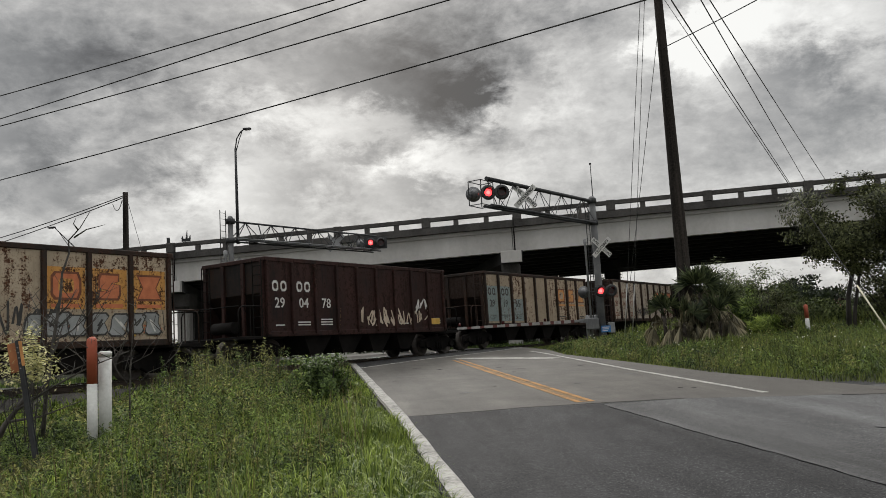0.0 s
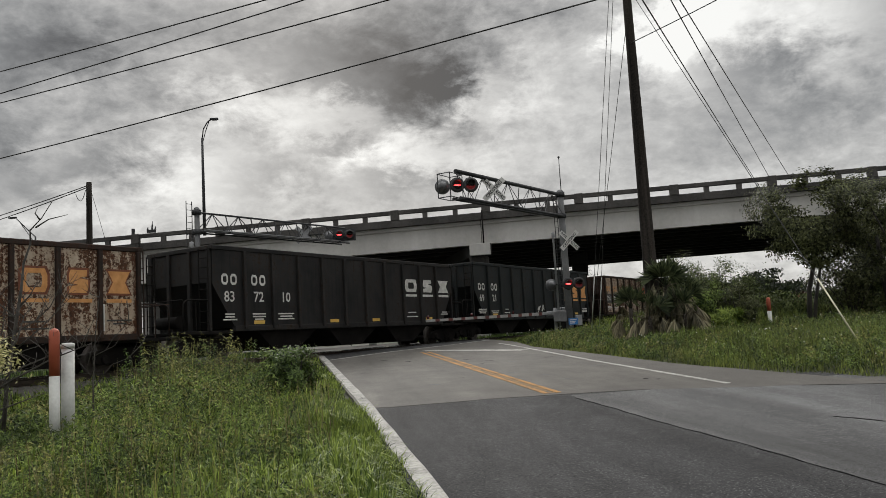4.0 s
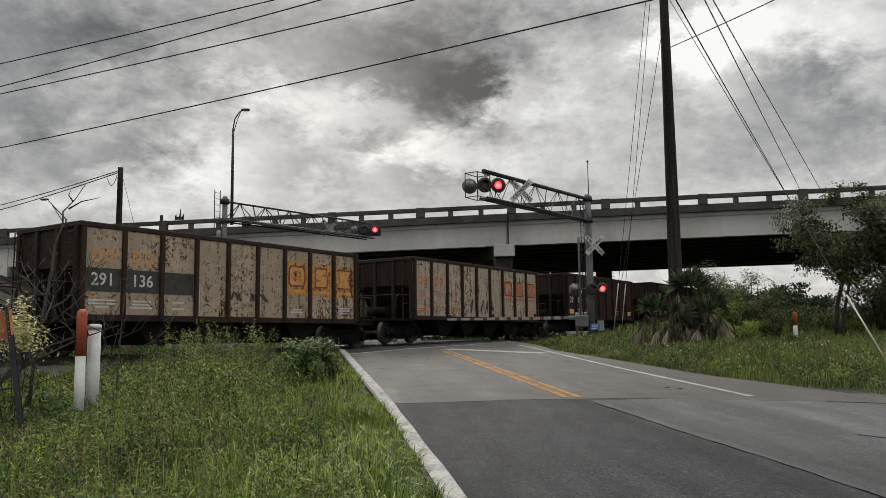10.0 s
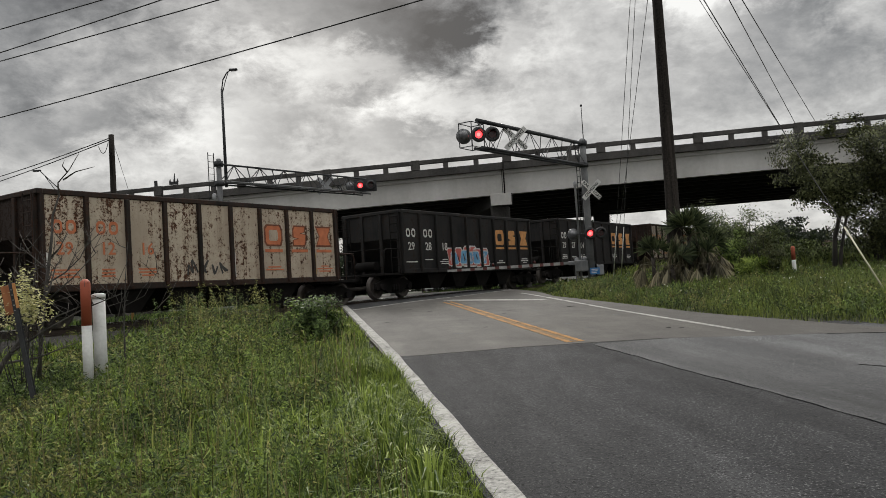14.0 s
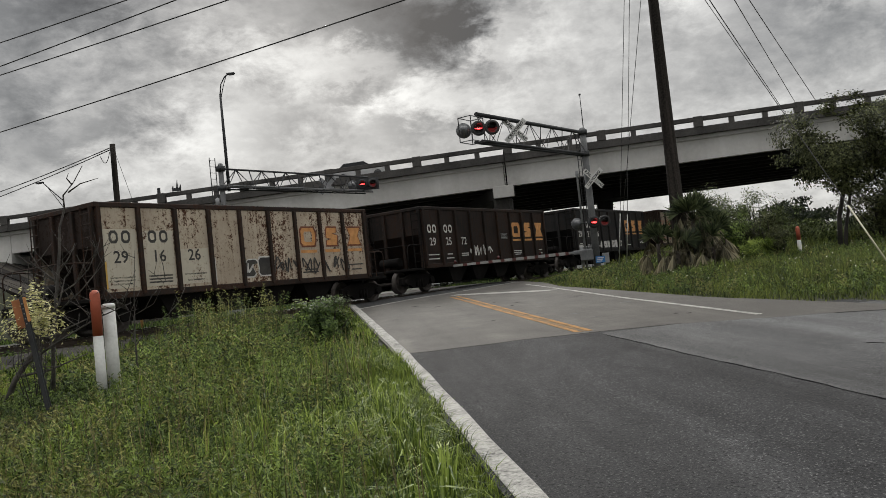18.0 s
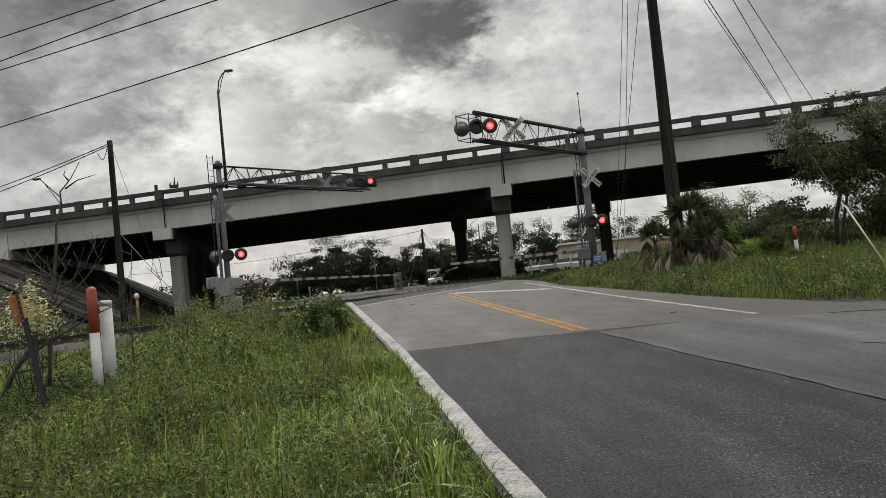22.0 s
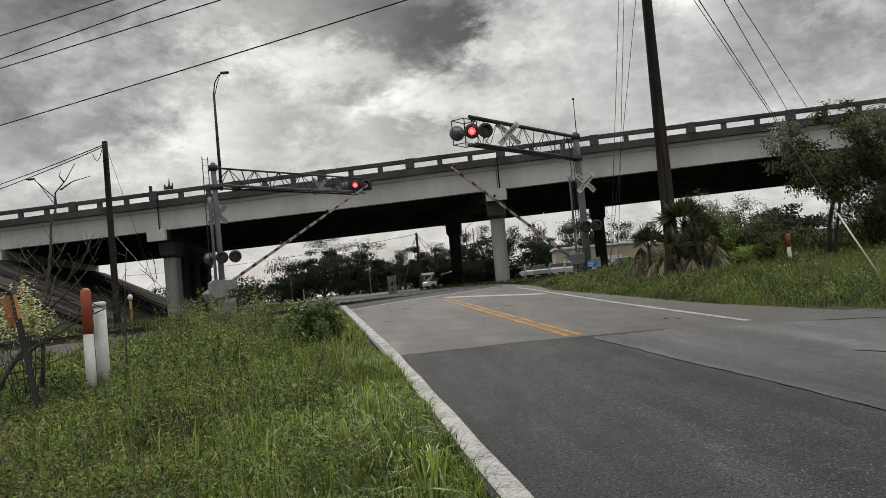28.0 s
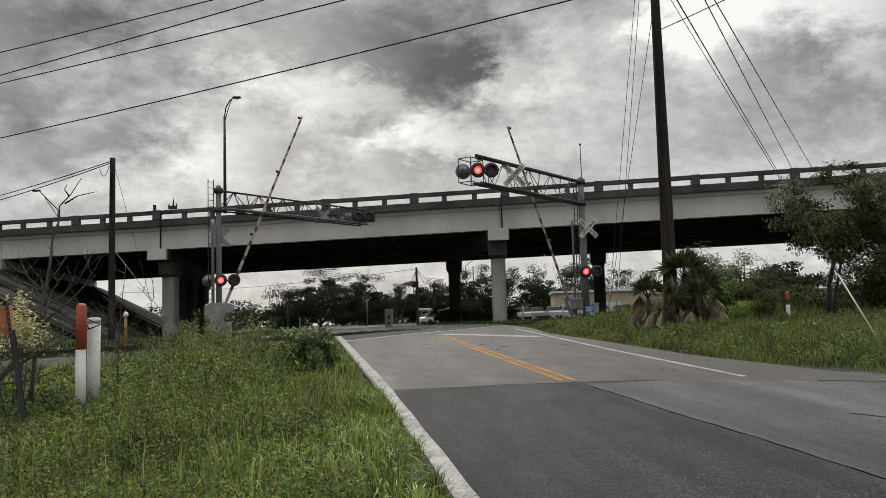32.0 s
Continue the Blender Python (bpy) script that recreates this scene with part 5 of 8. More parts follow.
def ladder_mesh(top):
    bm = bmesh.new()
    for z in (1.3, 1.65, 2.0, 2.35, 2.7, 3.05, 3.35):
        tube(bm, (0, -0.21, z), (0, 0.21, z), 0.016, sides=5)
    for y in (-0.21, 0.21):
        tube(bm, (0, y, 1.0), (0, y, top - 0.05), 0.02, sides=5)
    return bm


def ring_on_side(bm, pts, y, f, thick=0.004):
    """A hollow flat shape: the outline and a smaller copy of it, joined."""
    cx, cz = sum(p[0] for p in pts) / len(pts), sum(p[1] for p in pts) / len(pts)
    n = len(pts)
    a = [bm.verts.new((x, y - thick, z)) for x, z in pts]
    b = [bm.verts.new((cx + (x - cx) * f, y - thick, cz + (z - cz) * f)) for x, z in pts]
    for k in range(n):
        bm.faces.new((a[k], a[(k + 1) % n], b[(k + 1) % n], b[k]))
    bmesh.ops.recalc_face_normals(bm, faces=bm.faces)


def slab_row(rng, x0, x1, z0, z1, n):
    """Crowded, leaning, rounded blocks, as spray writers draw them."""
    out = []
    w = (x1 - x0) / n
    for k in range(n):
        xa, xb = x0 + w * k - rng.uniform(-0.05, 0.12) * w, x0 + w * (k + 1) + rng.uniform(-0.12, 0.1) * w
        lo, hi = z0 + rng.uniform(0, 0.1) * (z1 - z0), z1 - rng.uniform(0, 0.14) * (z1 - z0)
        s = rng.uniform(-0.3, 0.3) * w
        c = 0.16 * w
        waist = rng.uniform(0.05, 0.22) * w
        zm = (lo + hi) / 2 + rng.uniform(-0.1, 0.1)
        out.append([(xa + c, lo), (xb - c, lo), (xb, lo + c), (xb - waist, zm), (xb + s, hi - c), (xb + s - c, hi), (xa + s + c, hi), (xa + s, hi - c), (xa + waist * 0.6, zm), (xa, lo + c)])
    return out


def stroke_on_side(rng, x0, x1, z0, z1, y, wide):
    """One looping stroke of a spray can inside a cell of the sheet: a ribbon along a smooth wandering line."""
    n = rng.choice((4, 5, 6))
    knots = [(x0 + (x1 - x0) * (0.1 + 0.8 * rng.random()), z0 + (z1 - z0) * ((k % 2) * 0.62 + 0.38 * rng.random())) for k in range(n)]
    knots = [knots[0]] + knots + [knots[-1]]
    line = []
    for a, b, c, d in zip(knots, knots[1:], knots[2:], knots[3:]):
        for j in range(6):
            t = j / 6
            line.append(tuple(0.5 * (2 * b[i] + (c[i] - a[i]) * t + (2 * a[i] - 5 * b[i] + 4 * c[i] - d[i]) * t * t + (3 * b[i] - a[i] - 3 * c[i] + d[i]) * t ** 3) for i in (0, 1)))
    bm = bmesh.new()
    rows = []
    for k, (x, z) in enumerate(line):
        (xa, za), (xb, zb) = line[max(0, k - 1)], line[min(len(line) - 1, k + 1)]
        l = math.hypot(xb - xa, zb - za) or 1.0
        ox, oz = -(zb - za) / l * wide, (xb - xa) / l * wide
        rows.append((bm.verts.new((x - ox, y - 0.0001 * k, z - oz)), bm.verts.new((x + ox, y - 0.0001 * k, z + oz))))
    for (a, b), (c, d) in zip(rows, rows[1:]):
        bm.faces.new((a, b, d, c))
    return bm


def make_wagon(s0, length, number, body, post, logo, marks, label, seed, kind="hopper", logo_size=0.74, spray=(), band=None, patch=None, top=TOP, panels=9, patch_mat="mark_grey"):
    """An open-top hopper wagon; its origin is on the rails at its middle. s0: where its leading body corner stands at the clip's start."""
    rng = random.Random(seed)
    wg = thing("hopper_wagon", label, "railway wagon", group="wagons of the train")
    h = length / 2
    y0 = 1.50
    sill = SILL
    # sides, with the sheet between the posts a little set back
    for s in (-1, 1):
        bm = bmesh.new()
        if kind == "hopper":
            box(bm, -h, h, s * y0 - 0.02, s * y0 + 0.02, sill, top - 0.02)
        else:    # sides cut away towards the lower corners
            pts = [(-h, top - 0.02), (-h, 2.5), (-h + 0.9, sill), (h - 0.9, sill), (h, 2.5), (h, top - 0.02)]
            a = [bm.verts.new((x, s * y0 - 0.02, z)) for x, z in pts]
            b = [bm.verts.new((x, s * y0 + 0.02, z)) for x, z in pts]
            bm.faces.new(a)
            bm.faces.new(b[::-1])
            for k in range(len(a)):
                bm.faces.new((a[k], b[k], b[(k + 1) % 6], a[(k + 1) % 6]))
            bmesh.ops.recalc_face_normals(bm, faces=bm.faces)
        part("side_sheet", bm, body, wg)
        pm = shared(f"post_{round(top * 10)}", lambda: box(bmesh.new(), -0.06, 0.06, -0.07, 0.07, sill - 0.06, top - 0.1, 0.012), "rust_post")
        for k in range(panels + 1):
            x = -h + 0.05 + (length - 0.1) * k / panels
            if kind != "hopper" and k in (0, panels):
                continue
            ob = piece("side_post", pm, wg, Matrix.Translation((x, s * (y0 + 0.055), 0)))
            ob.material_slots[0].link = "OBJECT"
            ob.material_slots[0].material = M[post]
        part("top_chord", box(bmesh.new(), -h - 0.05, h + 0.05, s * y0 - 0.05, s * y0 + 0.13, top - 0.1, top + 0.05, 0.02), post, wg)
        x1 = h if kind == "hopper" else h - 0.9
        part("side_sill", box(bmesh.new(), -x1, x1, s * y0 - 0.06, s * y0 + 0.11, sill - 0.14, sill + 0.04, 0.015), post, wg)
    # ends: upright plate above, slope sheet below, corner posts
    for e in (-1, 1):
        bm = bmesh.new()
        box(bm, e * h - 0.02, e * h + 0.02, -y0 + 0.02, y0 - 0.02, top - 1.15, top - 0.02)
        # cream and brown wagons get darker ends: the recess's shade is painted on
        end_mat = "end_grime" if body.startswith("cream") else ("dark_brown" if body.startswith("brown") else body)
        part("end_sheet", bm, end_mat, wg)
        bm = bmesh.new()
        vs = [bm.verts.new(p) for p in ((e * h, -y0 + 0.03, top - 1.15), (e * h, y0 - 0.03, top - 1.15), (e * (h - 1.1), y0 - 0.03, sill), (e * (h - 1.1), -y0 + 0.03, sill),
                                        (e * (h - 0.04), -y0 + 0.03, top - 1.15), (e * (h - 0.04), y0 - 0.03, top - 1.15), (e * (h - 1.14), y0 - 0.03, sill), (e * (h - 1.14), -y0 + 0.03, sill))]
        for q in ((0, 1, 2, 3), (7, 6, 5, 4), (0, 4, 5, 1), (2, 6, 7, 3), (1, 5, 6, 2), (3, 7, 4, 0)):
            bm.faces.new([vs[i] for i in q])
        bmesh.ops.recalc_face_normals(bm, faces=bm.faces)
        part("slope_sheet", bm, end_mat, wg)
        part("end_chord", box(bmesh.new(), e * h - 0.08, e * h + 0.1, -y0 - 0.1, y0 + 0.1, top - 0.1, top + 0.045, 0.02), post, wg)
        for y in (-1.42, -0.5, 0.5, 1.42):
            part("end_post", box(bmesh.new(), e * h - 0.05 + e * 0.06, e * h + 0.05 + e * 0.06, y - 0.07, y + 0.07, 1.02, top - 0.1, 0.012), post, wg)
        part("end_platform", box(bmesh.new(), min(e * (h - 0.9), e * (h + 1.15)), max(e * (h - 0.9), e * (h + 1.15)), -1.45, 1.45, 0.92, 1.02, 0.01), "under", wg)
        dark = "under" if body in ("car_black", "car_green", "brown", "dark_brown") else post
        for y in (-1.42, 1.42):
            piece("handrail", shared(f"handrail_{dark}", rail_mesh, dark), wg, Matrix.Translation((e * (h + 0.1), y, 0)) @ pose(0, 0, 0, 0, 0, 0 if e > 0 else 180))
        piece("cross_rail", shared(f"cross_rail_{dark}", lambda: tube(bmesh.new(), (0, -1.42, 2.0), (0, 1.42, 2.0), 0.022, sides=5), dark), wg, Matrix.Translation((e * (h + 1.1), 0, 0)))
        for y in (-1.29, 1.29):
            piece("end_ladder", shared(f"end_ladder_{dark}_{round(top * 10)}", lambda: ladder_mesh(top), dark), wg, Matrix.Translation((e * (h + 0.16), y, 0)))
        part("coupler", box(bmesh.new(), min(e * (h + 1.0), e * (h + 1.86)), max(e * (h + 1.0), e * (h + 1.86)), -0.12, 0.12, 0.74, 1.0, 0.03), "under", wg)
        part("air_reservoir", tube(bmesh.new(), (e * (h + 0.45), -0.5, 1.35), (e * (h + 0.45), 0.5, 1.35), 0.2, sides=12), "under", wg)
        bg = piece("bogie", shared("bogie", bogie_mesh, "under"), wg, Matrix.Translation((e * (h + 0.05), 0, 0)))
        for a in (-0.89, 0.89):
            w = piece("wheelset", shared("wheelset", wheelset_mesh, "wheel"), bg, Matrix.Translation((a, 0, 0.462)))
            WHEELS.append(w)
    part("centre_sill", box(bmesh.new(), -h - 1.1, h + 1.1, -0.22, 0.22, 0.68, 0.98), "under", wg)
    # discharge bays
    bays = 4 if kind == "hopper" else 3
    span = length - 3.4
    for k in range(bays):
        xc = -span / 2 + span * (k + 0.5) / bays
        wx = span / bays * 0.48
        bm = bmesh.new()
        hi = [bm.verts.new((xc + sx * wx, sy * 1.42, sill + 0.05)) for sx, sy in ((-1, -1), (1, -1), (1, 1), (-1, 1))]
        lo = [bm.verts.new((xc + sx * wx * 0.35, sy * 1.25, 0.32)) for sx, sy in ((-1, -1), (1, -1), (1, 1), (-1, 1))]
        for j in range(4):
            bm.faces.new((hi[j], hi[(j + 1) % 4], lo[(j + 1) % 4], lo[j]))
        bm.faces.new(lo[::-1])
        bmesh.ops.recalc_face_normals(bm, faces=bm.faces)
        part("discharge_bay", bm, "under", wg)
    # ---- marks on the near side ----
    yf = -y0 - 0.024
    pitch = (length - 0.1) / panels
    mid = lambda k: -h + 0.05 + pitch * (k + 0.5)
    if patch:
        for k, zlo, zhi in patch:
            bm = bmesh.new()
            flat_on_side(bm, [(mid(k) - pitch * 0.42, zlo), (mid(k) + pitch * 0.42, zlo), (mid(k) + pitch * 0.42, zhi), (mid(k) - pitch * 0.42, zhi)], yf, 0.003)
            part("repainted_patch", bm, patch_mat, wg, {"mark_grey": "grey repainted patch", "patch_teal": "pale teal repainted patch", "patch_orange": "worn orange painted panel"}.get(patch_mat, "pale repainted patch"))
    if band:
        for k in band:
            bm = bmesh.new()
            flat_on_side(bm, [(mid(k) - pitch * 0.44, 1.78), (mid(k) + pitch * 0.44, 1.78), (mid(k) + pitch * 0.44, 2.42), (mid(k) - pitch * 0.44, 2.42)], yf, 0.003)
            part("number_panel", bm, "mark_black", wg, "black number panel")
    if number:
        first = 0
        zn = 2.1 if band else 2.1
        pairs = number.split()
        for k, t in enumerate(pairs):
            letters("number", t, 0.48, marks, wg, Matrix.Translation((mid(first + k), yf - 0.006, zn)) @ NEAR, 0.006)
        # the owner's mark above it, as plain blocks
        for k in (0, 1):
            bm = bmesh.new()
            for o in (-0.19, 0.19):
                z0 = 2.5 if not band else 2.58
                x = mid(k) + o
                ring_on_side(bm, [(x - 0.14, z0 + 0.08), (x - 0.07, z0), (x + 0.07, z0), (x + 0.14, z0 + 0.08), (x + 0.14, z0 + 0.28), (x + 0.07, z0 + 0.36), (x - 0.07, z0 + 0.36), (x - 0.14, z0 + 0.28)], yf, 0.55)
            part("owner_mark", bm, "mark_orange" if band else marks, wg)
    if logo:
        for n, k in enumerate((panels - 3, panels - 2, panels - 1)):
            bm = bmesh.new()
            w = pitch * 0.34
            zt, zb = 2.98, 2.98 - logo_size
            x = mid(k)
            if n == 0:
                pts = [(x - w, zb + 0.12), (x - w + 0.1, zb), (x + w - 0.08, zb), (x + w, zb + 0.2), (x + w, zt - 0.2), (x + w - 0.08, zt), (x - w + 0.1, zt), (x - w, zt - 0.12)]
            elif n == 1:
                zq, zr = zb + 0.36 * (zt - zb), zb + 0.64 * (zt - zb)
                pts = [(x - w * 0.8, zb), (x + w * 0.65, zb), (x + w * 0.8, zb + 0.14), (x + w * 0.8, zr - 0.05), (x + w * 0.1, zr), (x + w * 0.7, zr + 0.05),
                       (x + w * 0.7, zt), (x - w * 0.65, zt), (x - w * 0.8, zt - 0.14), (x - w * 0.8, zq + 0.05), (x - w * 0.1, zq), (x - w * 0.8, zq - 0.05)]
            else:
                pts = [(x - w, zb), (x + w, zb), (x + w * 0.55, (zt + zb) / 2), (x + w, zt), (x - w, zt), (x - w * 0.55, (zt + zb) / 2)]
            if n == 0:
                ring_on_side(bm, pts, yf, 0.5)
            else:
                flat_on_side(bm, pts, yf, 0.004)
            if body.startswith("cream"):
                rim = bmesh.new()
                ring_on_side(rim, pts, yf - 0.004, 0.84, 0.002)
                part("emblem_outline", rim, "mark_rust", wg, "dark rust-coloured outline of the emblem")
            flat_on_side(bm, [(x - w * 0.95, zb - 0.2), (x + w * 0.95, zb - 0.2), (x + w * 0.95, zb - 0.1), (x - w * 0.95, zb - 0.1)], yf, 0.004)
            part("emblem", bm, logo, wg, "plain coloured emblem block")
    # framed notice on the middle panel
    if body == "dark_brown":
        bm = bmesh.new()
        x = mid(panels - 4)
        ring_on_side(bm, [(x - 0.3, 2.16), (x + 0.3, 2.16), (x + 0.3, 2.44), (x - 0.3, 2.44)], yf, 0.9)
        flat_on_side(bm, [(x - 0.2, 2.33), (x + 0.2, 2.33), (x + 0.2, 2.38), (x - 0.2, 2.38)], yf, 0.003)
        flat_on_side(bm, [(x - 0.24, 2.22), (x + 0.24, 2.22), (x + 0.24, 2.27), (x - 0.24, 2.27)], yf, 0.003)
        part("notice", bm, "mark_grey", wg, "small framed notice with pale bars")
    # small data bars, yellow reflector strips
    for k in (0, 1, 2, panels - 3, panels - 1):
        for j in range(3):
            if rng.random() < 0.75:
                wd = round(pitch * rng.uniform(0.15, 0.34), 1)
                piece("data_bar", shared(f"bar_{wd}_{marks}", lambda: side_bar(wd), marks), wg, Matrix.Translation((mid(k), yf, 1.52 - 0.09 * j)))
    for k in range(panels):
        if kind == "hopper" and k in (0, 3, 5, panels - 1) and rng.random() < 0.8:
            bm = bmesh.new()
            x = mid(k) - pitch * 0.44
            if body in ("brown", "brown_red") and k in (0, panels - 1):
                flat_on_side(bm, [(x + 0.15, 1.3), (x + 0.75, 1.3), (x + 0.75, 1.55), (x + 0.15, 1.55)], yf - 0.001, 0.003)
            else:
                flat_on_side(bm, [(x, 1.25), (x + 0.09, 1.25), (x + 0.09, 2.0), (x, 2.0)], yf - 0.001, 0.003)
            part("reflector_strip", bm, "mark_yellow" if rng.random() < 0.6 else "mark_white", wg)
        elif kind != "hopper" and k in (1, 4, 6, panels - 2):
            bm = bmesh.new()
            flat_on_side(bm, [(mid(k) - 0.25, 1.2), (mid(k) + 0.25, 1.2), (mid(k) + 0.25, 1.32), (mid(k) - 0.25, 1.32)], yf - 0.001, 0.003)
            part("reflector_strip", bm, "mark_yellow", wg)
    for layer, (what, mat2, f0, f1, z0, z1) in enumerate(spray):
        ys = yf - 0.01 * layer
        x0, x1 = -h + length * f0, -h + length * f1
        tight = what == "scrawl"
        if tight:      # quick handwriting
            n = max(2, round((x1 - x0) / 0.45))
            for k in range(n):
                xa = x0 + (x1 - x0) * k / n
                part("graffiti_stroke", stroke_on_side(rng, xa - 0.08, xa + (x1 - x0) / n + 0.08, z0, z1, ys - 0.009, 0.03), mat2, wg, "spray-painted scrawl")
            continue
        for k, pts in enumerate(slab_row(rng, x0, x1, z0, z1, max(2, round((x1 - x0) / 0.62)))):
            bm = bmesh.new()
            flat_on_side(bm, pts, ys - 0.004 - 0.0006 * (k % 2), 0.002)
            part("graffiti_letter", bm, mat2, wg, "spray-painted graffiti")
            bm = bmesh.new()
            ring_on_side(bm, pts, ys - 0.009, 0.86, 0.001)
            part("graffiti_outline", bm, "mark_black" if mat2 in ("spray_white", "spray_cream", "mark_grey") else "mark_white", wg, "spray-painted outline")
            (xa, za), (xb, zb) = pts[0], pts[5]
            part("graffiti_stroke", stroke_on_side(rng, xa, xb, za + 0.1, zb - 0.1, ys - 0.012, 0.02), "mark_black" if k % 2 else "mark_white", wg, "spray-painted inner line")
    WAGONS.append((wg, s0 + h))
    return wg


def wagon(s0, number, style, seed, **kw):
    L, body, post, logo, marks, label = style
    lab = kw.pop("label", label)
    return make_wagon(s0, kw.pop("length", L), number, kw.pop("body", body), kw.pop("post", post), kw.pop("logo", logo), kw.pop("marks", marks), lab, seed, **kw)


BROWN = (10.3, "brown", "brown", None, "mark_white", "dark oxide-brown open hopper wagon with white numbers")
CREAM = (11.25, "cream", "rust_post", "mark_redorange", "mark_redorange", "weathered cream open hopper wagon with rusty posts")
BLACK = (11.3, "car_black", "car_black", "mark_orange", "mark_white", "black open hopper wagon with an orange emblem")

wagon(-19.6, "", CREAM, 1, spray=[("scrawl", "mark_black", 0.5, 0.72, 1.3, 2.4), ("block", "mark_grey", 0.62, 0.98, 1.25, 1.95)], logo="mark_redorange", patch=[(6, 2.0, 3.1), (7, 2.0, 3.1), (8, 2.0, 3.1)], patch_mat="patch_orange")
wagon(-4.6, "29 04 78", BROWN, 2, spray=[("scrawl", "spray_cream", 0.45, 0.9, 1.3, 2.0), ("scrawl", "spray_cream", 0.5, 0.72, 1.25, 1.7), ("scrawl", "spray_white", 0.78, 0.9, 1.8, 2.4)])
wagon(9.14, "29 19 65", CREAM, 3, marks="mark_black", logo="mark_orange", label="cream open hopper wagon with black numbers on teal patches", patch=[(0, 1.25, 2.95), (1, 1.25, 2.95), (2, 1.25, 2.35)], patch_mat="patch_teal")
wagon(24.37, "29 14 17", CREAM, 4, body="cream_white", marks="mark_rust", spray=[("scrawl", "mark_black", 0.35, 0.6, 1.3, 1.9)])
wagon(39.50, "29 25 81", BLACK, 5, spray=[("scrawl", "spray_white", 0.3, 0.8, 1.6, 2.3)], label="black open hopper wagon with white scrawl")
wagon(54.70, "29 13 53", CREAM, 6, body="cream_rust", logo="mark_orange", marks="mark_black", patch=[(0, 1.75, 2.9), (1, 1.75, 2.9), (2, 1.5, 2.35)], label="badly rusted cream hopper wagon with grey patches")
wagon(68.70, "83 72 10", BLACK, 7, kind="tall", length=14.4, top=3.72, panels=11, logo_size=0.55, logo="mark_white", label="long black hopper wagon with white marks")
wagon(85.30, "69 21", BLACK, 8, kind="tall", length=14.5, top=3.85, panels=11, body="car_green", post="car_green", label="long green-black hopper wagon with orange emblem", spray=[("scrawl", "spray_white", 0.48, 0.54, 1.35, 1.8)])
wagon(102.80, "291 995", CREAM, 9, body="cream_rust", band=(0, 1, 2), logo="mark_redorange", label="rust-streaked cream hopper wagon with a black number panel", marks="mark_white")
wagon(117.50, "29 22 45", BLACK, 10, body="dark_brown", post="dark_brown", label="dark brown open hopper wagon with an orange emblem")
wagon(132.30, "29 04 96", BROWN, 11, body="brown_red", post="brown_red", label="oxide-red open hopper wagon with white numbers")
wagon(146.85, "29 06 47", BROWN, 12, spray=[("scrawl", "spray_white", 0.48, 0.6, 1.5, 1.9)])
wagon(160.80, "29 06 01", BROWN, 13, body="brown_red", post="brown_red", spray=[("scrawl", "spray_white", 0.12, 0.32, 1.25, 1.75), ("scrawl", "spray_white", 0.38, 0.5, 1.3, 2.1)], label="oxide-red open hopper wagon with white graffiti")
wagon(175.00, "291 136", CREAM, 14, band=(0, 1, 2), marks="mark_white", logo="mark_orange", patch=[(6, 1.95, 3.1), (7, 1.95, 3.1), (8, 1.95, 3.1)], patch_mat="patch_orange", label="cream hopper wagon with orange fading emblem and black number panel", spray=[("scrawl", "mark_black", 0.45, 0.6, 1.6, 2.0)])
wagon(190.00, "29 10 10", CREAM, 15, body="cream_pink", spray=[("scrawl", "mark_black", 0.34, 0.6, 1.3, 2.0)])
wagon(205.00, "29 06 49", BROWN, 16, spray=[("block", "spray_cream", 0.26, 0.36, 1.2, 1.5)])
wagon(219.30, "29 05 91", BROWN, 17, spray=[("scrawl", "spray_cream", 0.4, 0.62, 1.4, 1.75)])
wagon(233.55, "29 27 67", BLACK, 18, spray=[("block", "spray_red", 0.37, 0.78, 1.2, 2.4), ("block", "spray_white", 0.1, 0.34, 1.2, 1.75), ("block", "spray_white", 0.8, 0.98, 1.2, 1.9), ("scrawl", "spray_white", 0.0, 0.1, 2.95, 3.35)], label="black hopper wagon with red block graffiti")
wagon(248.50, "29 12 16", CREAM, 19, body="cream_pink", spray=[("scrawl", "mark_black", 0.4, 0.55, 1.3, 1.8)])
wagon(263.80, "29 28 18", BLACK, 20, spray=[("block", "spray_red", 0.3, 0.62, 1.15, 2.2), ("block", "spray_blue", 0.33, 0.6, 1.25, 2.0)], label="black hopper wagon with blue graffiti")
wagon(278.70, "29 27 04", BLACK, 21)
wagon(294.00, "29 12 29", CREAM, 22, body="cream_white", logo="mark_orange", marks="mark_orange", spray=[("scrawl", "mark_black", 0.66, 0.72, 2.2, 2.9)], label="off-white rust-spotted hopper wagon with orange emblem")
wagon(308.90, "29 27 74", BLACK, 23, spray=[("scrawl", "spray_white", 0.36, 0.72, 1.4, 2.0), ("block", "spray_blue", 0.02, 0.09, 1.35, 1.7)])
wagon(324.50, "29 16 26", CREAM, 24, body="cream_pink", marks="mark_black", logo="mark_orange", patch=[(0, 1.25, 2.9), (1, 1.25, 2.85), (2, 1.25, 2.3)], patch_mat="patch_cream", spray=[("block", "mark_black", 0.44, 0.56, 1.25, 2.0), ("scrawl", "mark_black", 0.56, 0.9, 1.3, 2.0)])
wagon(339.60, "29 25 72", BLACK, 25, body="dark_brown", post="dark_brown", label="brownish-black open hopper wagon with an orange emblem", spray=[("scrawl", "spray_white", 0.3, 0.5, 1.4, 1.9)])
wagon(354.85, "29 27 46", BLACK, 26, spray=[("block", "spray_white", 0.3, 0.62, 1.2, 1.75)])
